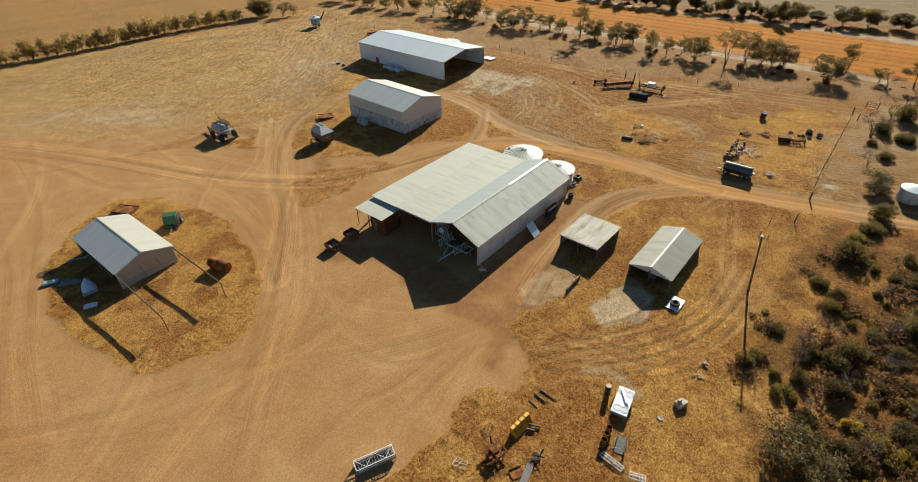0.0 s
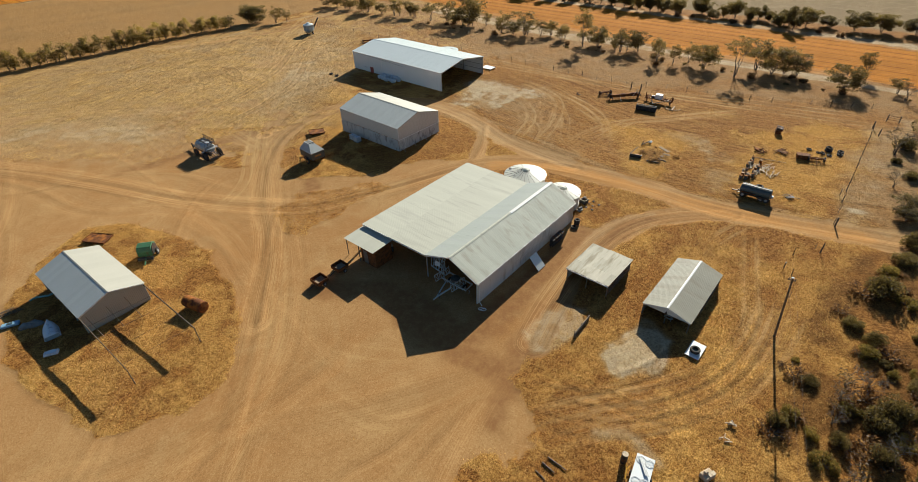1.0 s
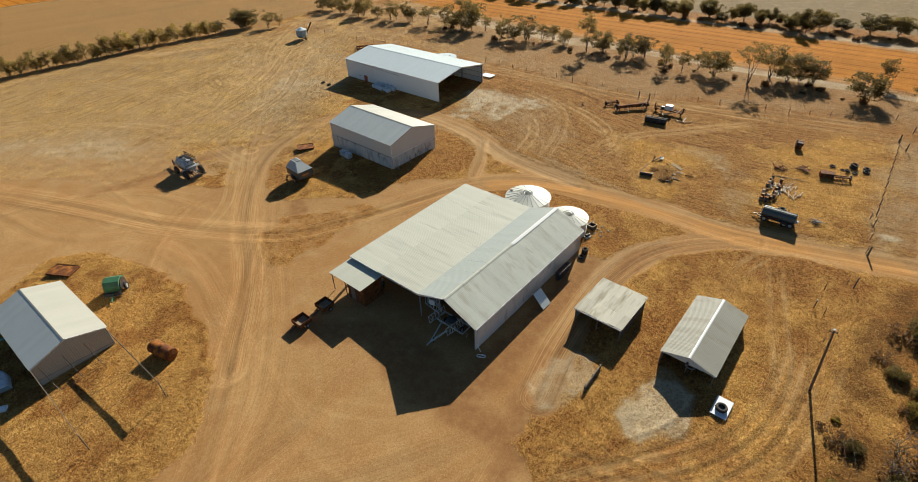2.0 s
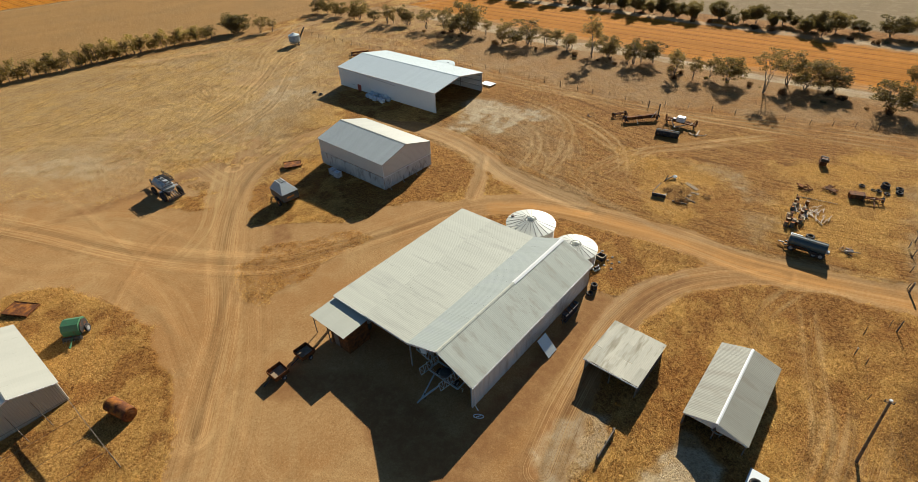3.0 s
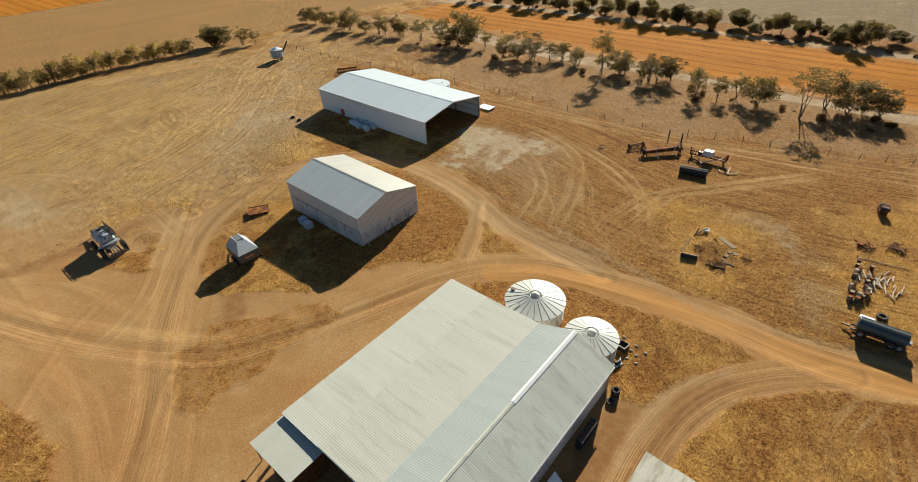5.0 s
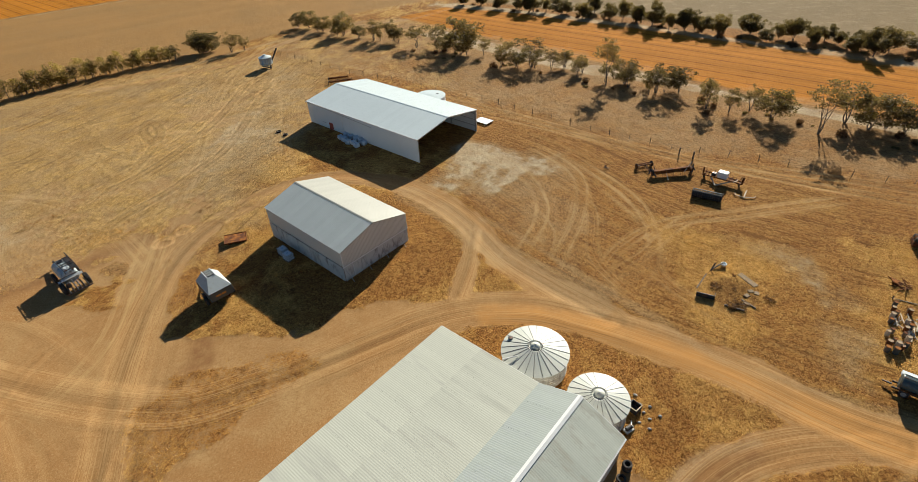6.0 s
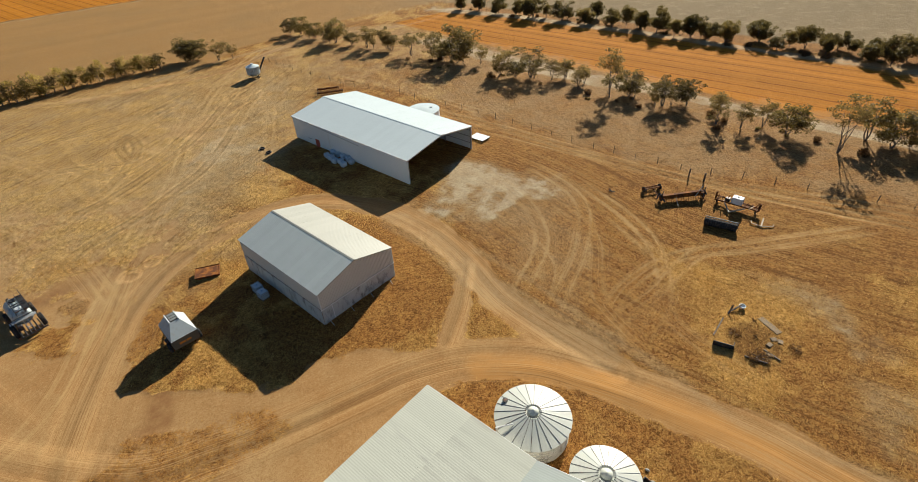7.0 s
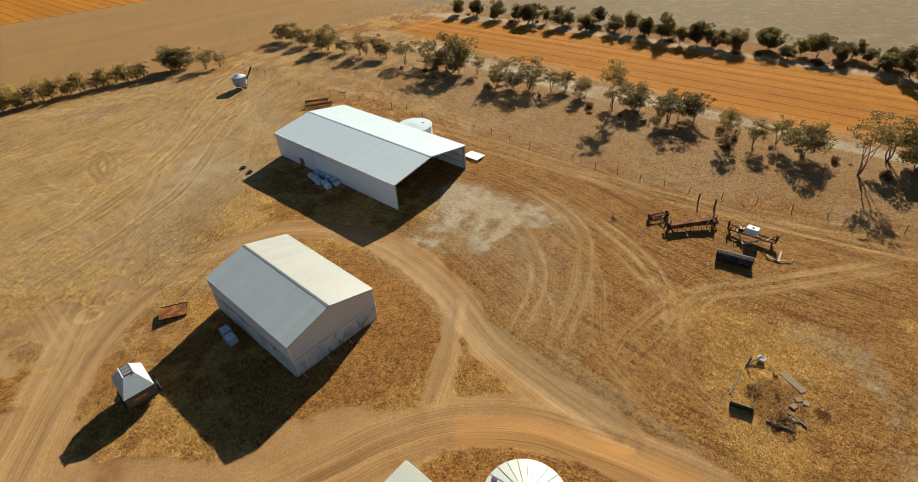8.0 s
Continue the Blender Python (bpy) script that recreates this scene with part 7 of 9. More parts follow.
for i, (x, y) in enumerate(((-17.9, 146.3), (-16.9, 147.5), (-16.9, 145.2), (-15.8, 146.4), (-14.7, 145.3), (-16.0, 143.9), (-14.9, 143.5), (-14.2, 142.3), (-13.6, 144.2), (-12.9, 143.1))):
    bulk_bag(x, y, 48 + 9 * (i * 3 % 4) - 12, 0.82 + 0.04 * (i % 3))
t = thing("red_cabinet", on(-20.1, 151.2, 48), "faded red steel cabinet beside white shed wall", "cabinet")
part("body", bevelled(box(B(), -0.5, 0.5, -0.6, 0.6, 0, 1.5), 0.03), red_paint, t)
part("door", box(B(), -0.44, 0.44, -0.63, -0.605, 0.1, 1.4), red_paint, t)
part("wheel_bracket", rod(B(), (-0.6, -0.7, 0.3), (0.4, -0.9, 0.6), 0.06), trim_white, t)
t = thing("blue_drum_rack", on(-21.8, 152.8, 48), "blue-grey steel rack beside white shed wall", "rack")
part("frame", bevelled(box(B(), -0.45, 0.45, -0.5, 0.5, 0, 1.1), 0.05), blue_grey_paint, t)
part("shelf", box(B(), -0.5, 0.5, -0.55, 0.55, 1.1, 1.16), dark_blue_paint, t)
for x0, y0 in ((-31.4, 151.4), (-29.6, 149.6)):
    loose_tyre(x0, y0, 0.5, 0.28)

# ---- round tanks farther off ----
T3 = thing("water_tank", on(-0.7, 160.6), "large flat-topped white water tank behind the white shed", "water tank", "round water tanks")
part("wall", lathe(B(), [(3.25, 0), (3.25, 1.2), (3.28, 1.22), (3.25, 1.25), (3.25, 2.4)], 40), wall_white, T3)
part("roof", lathe(B(), [(3.32, 2.41), (3.32, 2.48), (0.4, 2.75), (0.1, 2.76)], 40), zinc_white, T3)
part("hatch", rod(B(), (1.6, 0.5, 2.6), (1.6, 0.5, 2.75), 0.3, seg=14), trim_white, T3)
T4 = thing("water_tank", on(69.0, 73.6), "squat pale water tank beside bushes", "water tank", "round water tanks")
part("wall", lathe(B(), [(1.7, 0), (1.7, 0.9), (1.73, 0.92), (1.7, 0.95), (1.7, 1.9)], 28), tank_wall, T4)
part("roof", lathe(B(), [(1.76, 1.91), (1.76, 1.97), (0.3, 2.25), (0.05, 2.27)], 28), zinc_white, T4)
t = thing("stacked_sheet", on(10.2, 150.7, 48), "white steel sheet resting on blocks beside the shed", "sheet")
part("sheet", box(B(), -1.15, 1.15, -1.6, 1.6, 0.3, 0.36), wall_white, t)
for sx, sy in ((-1, -1), (1, -1), (1, 1), (-1, 1)):
    part("block", box(B(), sx * 1.0 - 0.15, sx * 1.0 + 0.15, sy * 1.2 - 0.2, sy * 1.2 + 0.2, 0, 0.3), timber, t)
part("rod", rod(B(), (1.2, 0.8, 0.36), (1.4, 1.6, 1.5), 0.03), dark_steel, t)
t = thing("crate", on(20.3, 83.4, 40), "open dark steel crate with pale rim", "crate")
for x0, y0, x1, y1 in ((-0.5, -0.5, 0.5, -0.44), (-0.5, 0.44, 0.5, 0.5), (-0.5, -0.44, -0.44, 0.44), (0.44, -0.44, 0.5, 0.44)):
    part("side", box(B(), x0, x1, y0, y1, 0, 0.6), dark_steel, t)
part("floor", box(B(), -0.44, 0.44, -0.44, 0.44, 0.02, 0.06), dark_steel, t)
part("rim", beam(beam(B(), (-0.5, -0.47, 0.62), (0.5, -0.47, 0.62), 0.07, 0.04), (-0.47, -0.43, 0.62), (-0.47, 0.5, 0.62), 0.07, 0.04), cream_timber, t, "pale timber rim")
for k in range(14):
    a0, d0 = k * 2.4, 0.8 + 0.11 * k
    bm = B()
    lathe(bm, [(0.1, -0.04), (0.17, 0.03), (0.12, 0.12), (0.03, 0.15)], 7, Matrix.Rotation(a0, 4, 'Z') @ Matrix.Diagonal((1 + 0.1 * (k % 4), 0.7, 1, 1)))
    whole("stone", bm, concrete, on(20.3 + d0 * math.cos(a0), 83.0 + d0 * math.sin(a0), 40 * k), "pale field stone lying beside a water tank", "stone", "stones by the tank")
t = thing("tank_pump", on(19.2, 81.3, 30), "small dark pump on stones beside a water tank", "pump")
part("motor", rod(B(), (-0.3, 0, 0.3), (0.3, 0, 0.3), 0.2, seg=12), dark_steel, t)
part("base", box(B(), -0.45, 0.45, -0.3, 0.3, 0, 0.12), concrete, t)
part("pipe", rod(B(), (0.3, 0, 0.3), (0.9, 0.5, 0.1), 0.05), trim_white, t)

# ---- by the machinery shed ----
def box_trailer(x, y, ang, label, group):
    t = thing("box_trailer", on(x, y, ang) @ Matrix.Scale(0.84, 4), label, "trailer", group)
    part("floor", box(B(), -0.95, 0.95, -0.95, 0.95, 0.45, 0.5), dust_slab, t, "dusty floor")
    for a, b in (((-1, -1), (1, -1)), ((1, -1), (1, 1)), ((1, 1), (-1, 1)), ((-1, 1), (-1, -1))):
        part("side", beam(B(), (a[0] * 0.97, a[1] * 0.97, 0.78), (b[0] * 0.97, b[1] * 0.97, 0.78), 0.05, 0.62), rusty, t)
    part("drawbar", beam(B(), (0, -0.95, 0.42), (0.2, -2.3, 0.3), 0.09, 0.09), dark_steel, t)
    part("chassis", beam(beam(B(), (-0.6, -0.95, 0.4), (-0.6, 0.95, 0.4), 0.08, 0.1), (0.6, -0.95, 0.4), (0.6, 0.95, 0.4), 0.08, 0.1), dark_steel, t)
    wheel(t, -1.12, 0.1, 0.33, 0.33, 0.2)
    wheel(t, 1.12, 0.1, 0.33, 0.33, 0.2)
    return t


box_trailer(-17.8, 66.6, -41, "rusty open box trailer with dusty floor", "box trailers")
box_trailer(-15.6, 69.2, -41, "rusty open box trailer in the shed's shade", "box trailers")

pale_steel = surface("pale_grey_green_steel", (0.50, 0.54, 0.52), 0.5, 0, 0.1, 1.5, 15, ((0.30, 0.31, 0.29), 0.35, 2))


def lattice(parent, a, b, z0, z1, n, lean=0.25, name="wing"):
    """An upright wing of rails, uprights and diagonals between two points."""
    a, b = Vector((*a, 0)), Vector((*b, 0))
    side = Vector((-(b - a).y, (b - a).x, 0)).normalized() * lean
    wing = part(name, beam(beam(B(), a + Vector((0, 0, z0)), b + Vector((0, 0, z0)), 0.08, 0.08), a + side + Vector((0, 0, z1)), b + side + Vector((0, 0, z1)), 0.08, 0.08), pale_steel, parent)
    for k in range(n + 1):
        p = a.lerp(b, k / n)
        part("upright", beam(B(), p + Vector((0, 0, z0)), p + side + Vector((0, 0, z1 + 0.12 * (k % 3))), 0.06, 0.06), pale_steel, wing)
        if k < n:
            q = a.lerp(b, (k + 1) / n)
            lo, hi = (p, q) if k % 2 else (q, p)
            part("diagonal", beam(B(), lo + Vector((0, 0, z0)), hi + side + Vector((0, 0, z1)), 0.045, 0.045), pale_steel, wing)
    return wing


t = thing("seeder_bar", Matrix.Translation((0, 0, float(gz(0, 65)))), "pale grey folded seeder bar parked in the shed mouth", "seeder bar")
part("hitch", beam(beam(B(), (-2.6, 62.6, 0.5), (-1.4, 65.2, 0.75), 0.13, 0.12), (-2.6, 62.6, 0.5), (-0.8, 63.9, 0.75), 0.16, 0.14), pale_steel, t)
part("hitch_tongue", beam(B(), (-2.55, 62.65, 0.5), (-3.0, 62.1, 0.5), 0.14, 0.1), pale_steel, t)
part("jack", rod(B(), (-2.3, 62.9, 0.0), (-2.3, 62.9, 0.9), 0.06), dark_steel, t)
part("main_bar", beam(beam(B(), (-1.9, 65.9, 0.75), (1.0, 63.3, 0.75), 0.14, 0.14), (-1.0, 67.0, 0.75), (1.9, 64.4, 0.75), 0.14, 0.14), pale_steel, t)
part("side_bar", beam(beam(B(), (-1.9, 65.9, 0.75), (-1.0, 67.0, 0.75), 0.12, 0.12), (1.0, 63.3, 0.75), (1.9, 64.4, 0.75), 0.12, 0.12), pale_steel, t)
part("hopper", bevelled(lathe(B(), [(0.3, 0.8), (0.62, 1.2), (0.62, 1.5), (0.2, 1.6)], 14, Matrix.Translation((-0.2, 64.9, 0))), 0.02), dark_green_grey, t, "dark hopper")
lattice(t, (-2.7, 65.3), (-0.9, 66.9), 0.7, 1.5, 5)
lattice(t, (-0.7, 63.3), (1.1, 64.8), 0.6, 1.45, 6)
for i in range(9):
    x0, y0 = -1.7 + 0.38 * i, 66.0 - 0.33 * i
    part("tine", rod(rod(B(), (x0, y0, 0.75), (x0 + 0.2, y0 + 0.22, 0.4), 0.03, seg=5), (x0 + 0.2, y0 + 0.22, 0.4), (x0 + 0.05, y0 + 0.05, 0.03), 0.03, seg=5), pale_steel, t)
wheel(t, -0.9, 65.9, 0.38, 0.38, 0.22, -42)
wheel(t, 0.9, 64.3, 0.38, 0.38, 0.22, -42)
t = thing("folded_harrow", Matrix.Translation((0, 0, float(gz(-2.4, 68)))), "folded pale steel harrow standing in the shed mouth", "harrow")
lattice(t, (-3.4, 69.3), (-1.7, 67.4), 0.15, 2.3, 5, 0.35)
lattice(t, (-2.9, 69.5), (-1.4, 67.9), 0.15, 1.9, 4, -0.3)
part("plate", box(B(), -0.35, 0.35, -0.04, 0.0, 0, 0.75, Matrix.Translation((-2.45, 67.45, 1.45)) @ Matrix.Rotation(radians(-25), 4, 'Z')), wall_white, t)
part("foot", beam(B(), (-3.4, 69.3, 0.08), (-1.7, 67.4, 0.08), 0.12, 0.16), pale_steel, t)
bm = B()
for k in range(10):
    a = 2 * math.pi * k / 10
    rod(bm, (0.5 * math.cos(a), 0.22 * math.sin(a), 0.1), (0.5 * math.cos(a + .63), 0.22 * math.sin(a + .63), 0.12), 0.05, seg=6)
rod(bm, (-0.2, -0.1, 0.12), (0.25, 0.1, 0.14), 0.05, seg=6)
whole("white_hose", bm, plastic_white, on(2.9, 60.6, -10), "coil of white plastic hose by the shed corner", "hose")
t = thing("white_door", on(10.1, 68.9, 48.3), "pale grey sheet door leaning on the shed wall", "door")
part("sheet", box(B(), -0.8, 0.8, -0.03, 0.03, 0, 2.2, pose(0, -1.55, 0, -44, 0, 0)), zinc_white, t)
part("frame", beam(beam(B(), (-0.8, -1.5, 0.02), (-0.8, 0.0, 1.56), 0.05, 0.06), (0.8, -1.5, 0.02), (0.8, 0.0, 1.56), 0.05, 0.06), dark_steel, t)
t = thing("steel_rack", on(14.0, 73.2, 48.3), "dark steel rack of parts against the shed wall", "rack")
for x0 in (-1.3, 0, 1.3):
    part("upright", beam(B(), (x0, 0, 0), (x0, 0.1, 1.5), 0.08, 0.08), dark_steel, t)
for z in (0.4, 0.9, 1.4):
    part("shelf", box(B(), -1.4, 1.4, -0.45, 0.2, z, z + 0.05), dark_steel, t)
for k in range(6):
    part("bar", beam(B(), (-1.2 + 0.4 * k, -0.4, 0.95 + 0.5 * (k % 2)), (-1.0 + 0.4 * k, 0.15, 1.05 + 0.5 * (k % 2)), 0.1, 0.1), rusty if k % 2 else dark_steel, t)
for k in range(3):
    loose_tyre(18.0, 77.7, 0.42, 0.26, (0, 0), 0.26 * k, "stack of worn black tyres by the shed wall")
loose_tyre(17.3, 76.8, 0.42, 0.26)
t = thing("fuel_drum", on(-9.0, 72.9, 0), "dark drum in the shade of the lean-to", "drum")
part("shell", lathe(B(), [(0.28, 0), (0.29, 0.29), (0.3, 0.3), (0.29, 0.31), (0.29, 0.6), (0.3, 0.61), (0.29, 0.62), (0.28, 0.9)], 16), dark_blue_paint, t)
part("lid", rod(B(), (0, 0, 0.9), (0, 0, 0.93), 0.29, seg=16), steel_frame, t)


# ---- scrap lying near the yard ----
t = thing("sheep_feeder", on(-8.3, 34.1, 25), "long galvanised feeder cage with crossed roof bars", "feeder")
fl, fw, fh = 1.78, 0.52, 0.75
for s in (-1, 1):
    part("side_rail", beam(B(), (-fl, s * fw, fh), (fl, s * fw, fh), 0.06, 0.06), trim_white, t)
    part("lower_rail", beam(B(), (-fl, s * fw, 0.12), (fl, s * fw, 0.12), 0.06, 0.06), steel_frame, t)
    part("end_rail", beam(B(), (s * fl, -fw, fh), (s * fl, fw, fh), 0.08, 0.06), trim_white, t)
    part("side_sheet", box(B(), -fl, fl, s * fw - 0.015, s * fw + 0.015, 0.12, 0.5), steel_frame, t)
for i in range(15):
    x0 = -fl + 2 * fl * i / 14
    part("slat", beam(B(), (x0, -fw, fh + 0.02), (x0 + 0.05, fw, fh + 0.02), 0.03, 0.03), steel_frame, t)
for i in range(4):
    x0 = -fl + fl * i / 2
    part("brace", beam(B(), (x0, -fw if i % 2 else fw, fh + 0.05), (x0 + fl / 2, fw if i % 2 else -fw, fh + 0.05), 0.035, 0.02), trim_white, t)
for sx, sy in ((-1, -1), (1, -1), (1, 1), (-1, 1)):
    part("leg", beam(B(), (sx * fl, sy * fw, 0), (sx * fl, sy * fw, fh), 0.06, 0.06), steel_frame, t)
part("trough", box(B(), -fl + 0.1, fl - 0.1, -fw + 0.08, fw - 0.08, 0.1, 0.16), dark_steel, t)

t = thing("loader_bucket", on(5.2, 37.0, 43), "yellow loader bucket standing on brown grass", "bucket")
part("shell", prism(B(), [(0.45, 0.0), (0.5, 0.85), (0.45, 0.95), (0.15, 0.95), (0.1, 0.9), (0.4, 0.85), (0.38, 0.06), (-0.35, 0.05), (-0.35, 0.0)], -1.2, 1.2), yellow_paint, t)
for x0 in (-1.2, 1.17):
    part("end_plate", prism(B(), [(0.45, 0.0), (0.48, 0.9), (0.2, 0.92), (-0.35, 0.1), (-0.35, 0.0)], x0, x0 + 0.03), yellow_paint, t)
for x0 in (-0.6, 0.0, 0.6):
    part("rib", box(B(), x0 - 0.04, x0 + 0.04, 0.1, 0.5, 0.955, 0.985), dark_steel, t)
part("arm", beam(B(), (0.7, -0.2, 0.2), (1.3, -1.2, 0.15), 0.12, 0.16), dark_steel, t)
part("arm", beam(B(), (0.2, -0.4, 0.2), (0.6, -1.1, 0.12), 0.12, 0.16), dark_steel, t)

for (ax, ay), (bx, by), r in (((7.6, 41.3), (9.0, 40.0), 0.07), ((7.0, 40.8), (7.9, 39.8), 0.09), ((6.3, 40.1), (7.0, 39.2), 0.06)):
    l = math.hypot(bx - ax, by - ay)
    bm = B()
    n = 6
    for k in range(n):
        rod(bm, (l * k / n, 0.02 * math.sin(k * 2.1), r), (l * (k + 1) / n, 0.02 * math.sin(k * 2.1 + 2.1), r), r * (1 - 0.04 * k), r * (1 - 0.04 * (k + 1)), 7, k in (0, n - 1))
    whole("old_post", bm, timber, on(ax, ay, math.degrees(math.atan2(by - ay, bx - ax))), "old weathered timber post lying on grass", "post", "lying posts")

t = thing("rusty_plough", on(2.4, 34.3, 35), "rusty brown plough frame with gearbox", "plough")
for k in range(4):
    part("beam", beam(B(), (-0.9 + 0.6 * k, -0.8, 0.55), (-0.7 + 0.6 * k, 0.9, 0.6), 0.12, 0.12), rusty, t)
for k in range(3):
    part("cross_beam", beam(B(), (-1.1, -0.6 + 0.6 * k, 0.62), (1.1, -0.6 + 0.6 * k, 0.62), 0.1, 0.1), rusty, t)
part("gearbox", bevelled(box(B(), -0.35, 0.35, -0.3, 0.4, 0.55, 1.0), 0.05), rusty_orange, t)
part("seat_plate", box(B(), -0.75, -0.3, -0.1, 0.35, 0.68, 0.78), rusty, t)
part("arm", beam(B(), (0.3, 0.8, 0.6), (0.5, 1.3, 1.1), 0.12, 0.12), dark_steel, t)
for k in range(4):
    part("disc", lathe(B(), [(0.3, -0.02), (0.2, 0.03), (0.05, 0.05)], 14, pose(-0.8 + 0.5 * k, -0.5, 0.3, 90, 0, 25)), rusty, t)
for x0 in (-0.9, 0.9):
    part("leg", beam(B(), (x0, 0, 0), (x0, 0, 0.6), 0.1, 0.1), rusty, t)

t = thing("red_sheet", on(4.2, 32.6, 20), "flat rust-red steel sheet on the grass", "sheet")
part("plate", box(B(), -0.6, 0.6, -0.45, 0.45, 0.06, 0.09), rusty_orange, t)
part("lip", box(B(), -0.6, 0.6, 0.42, 0.46, 0.09, 0.2), rusty, t)
t = thing("bent_hurdle", on(-0.7, 33.6, -30), "pale bent steel hurdle on the grass", "hurdle")
for a, b in (((-0.6, -0.4), (0.6, -0.35)), ((0.6, -0.35), (0.55, 0.45)), ((0.55, 0.45), (-0.55, 0.4)), ((-0.55, 0.4), (-0.6, -0.4)), ((-0.2, -0.4), (0.1, 0.42)), ((-0.6, 0.0), (0.57, 0.1))):
    part("bar", beam(B(), (*a, 0.12), (*b, 0.2), 0.06, 0.06), cream_timber, t)
t = thing("pipe_rack", on(5.0, 32.3, 60), "bundle of grey steel pipes on the grass", "pipes")
for k in range(5):
    part("pipe", rod(B(), (-1.3, -0.25 + 0.12 * k, 0.1), (1.2 + 0.1 * (k % 2), -0.2 + 0.13 * k, 0.12), 0.04, seg=7), steel_frame, t)
for x0 in (-0.7, 0.6):
    part("bearer", beam(B(), (x0, -0.4, 0.04), (x0, 0.45, 0.04), 0.08, 0.08), timber, t)


def scrap(x, y, ang, n, size, seed, label, mat=None, name="scrap_heap"):
    """A small heap of bent bars and plates."""
    rs = random.Random(seed)
    t = thing(name, on(x, y, ang), label, "scrap")
    for k in range(n):
        a, l = rs.uniform(0, 6.3), size * rs.uniform(0.4, 1.0)
        cx, cy = rs.uniform(-.4, .4) * size, rs.uniform(-.4, .4) * size
        dx, dy = math.cos(a) * l / 2, math.sin(a) * l / 2
        m = mat or (rusty, dark_steel, timber, rusty_orange)[rs.randrange(4)]
        if k % 4 == 3:
            part("plate", box(B(), -l * .3, l * .3, -l * .2, l * .2, 0, 0.04, pose(cx, cy, rs.uniform(.1, .3), rs.uniform(-25, 25), rs.uniform(-25, 25), math.degrees(a))), m, t)
        else:
            part("bar", beam(B(), (cx - dx, cy - dy, rs.uniform(.05, .25)), (cx + dx, cy + dy, rs.uniform(.05, .6)), rs.uniform(.05, .12), rs.uniform(.05, .1)), m, t)
    return t


scrap(6.1, 34.0, 0, 8, 1.1, 2, "dark heap of scrap steel on the grass", dark_steel)
t = thing("flat_trailer", on(15.3, 39.2, 59) @ Matrix.Diagonal((0.84, 0.95, 0.9, 1)), "white flat-topped trailer loaded with hoops and poles", "trailer")
part("deck", bevelled(box(B(), -1.95, 1.95, -0.82, 0.82, 0.62, 0.74), 0.02), wall_white, t)
part("skirt", box(B(), -1.97, -1.95, -0.82, 0.82, 0.35, 0.74), blue_grey_paint, t)
for i, (x0, y0, r) in enumerate(((-1.2, 0.3, 0.42), (-1.1, -0.4, 0.4), (1.3, 0.35, 0.42), (1.25, -0.42, 0.4))):
    part("hoop", lathe(B(), [(r - 0.03, 0.76), (r, 0.76), (r, 0.80), (r - 0.03, 0.80)], 20, Matrix.Translation((x0, y0, 0.02 * (i % 2))), True), steel_frame, t)
    for k in range(3):
        a = k * math.pi / 3 + i
        part("spoke", beam(B(), (x0 - r * .9 * math.cos(a), y0 - r * .9 * math.sin(a), 0.79), (x0 + r * .9 * math.cos(a), y0 + r * .9 * math.sin(a), 0.79), 0.012, 0.012), trim_white, t)
for k in range(3):
    part("pole", beam(B(), (1.5, 0.55 - 0.12 * k, 0.86), (-0.3, -0.35 - 0.14 * k, 0.9), 0.08, 0.05), steel_frame, t)
wheel(t, -0.3, -0.9, 0.3, 0.3, 0.18, 90)
wheel(t, -0.3, 0.9, 0.3, 0.3, 0.18, 90)
part("drawbar", beam(B(), (-1.95, 0.55, 0.4), (-4.3, 0.5, 0.12), 0.09, 0.09), rusty, t)
part("drawbar", beam(B(), (-1.95, 0.75, 0.4), (-4.3, 0.55, 0.12), 0.07, 0.07), rusty, t)
t = thing("black_cylinder", on(14.2, 40.6, 0), "upright black cylinder with pale top", "cylinder")
part("body", lathe(B(), [(0.28, 0), (0.28, 0.7), (0.3, 0.72), (0.28, 0.75), (0.28, 1.2)], 16), dark_steel, t)
part("top", rod(B(), (0, 0, 1.2), (0, 0, 1.24), 0.27, seg=16), cream_timber, t)
t = thing("yellow_bracket", on(14.1, 39.4, 60), "bright yellow forked bracket beside a trailer", "bracket")
part("arm", beam(B(), (-0.5, 0, 0.1), (0.4, 0.1, 0.35), 0.1, 0.1), yellow_paint, t)
part("fork", beam(beam(B(), (0.3, 0.1, 0.3), (0.7, 0.3, 0.4), 0.07, 0.07), (0.3, 0.1, 0.3), (0.7, -0.12, 0.4), 0.07, 0.07), yellow_paint, t)
for x0, y0 in ((13.2, 36.3), (12.8, 35.7), (12.4, 35.1)):
    t = thing("rusty_drum", on(x0, y0, 0), "open rusty drum standing on grass", "drum", "rusty drums")
    part("shell", lathe(B(), [(0.27, 0.02), (0.28, 0.3), (0.29, 0.32), (0.28, 0.34), (0.28, 0.75), (0.25, 0.75), (0.25, 0.1), (0.05, 0.06)], 16), rusty, t)
    part("rim", lathe(B(), [(0.25, 0.75), (0.29, 0.75), (0.29, 0.79), (0.25, 0.79)], 16, None, True), rusty_orange, t)
t = thing("rusty_trough", on(13.9, 34.9, 60), "dark steel trough with a hoop", "trough")
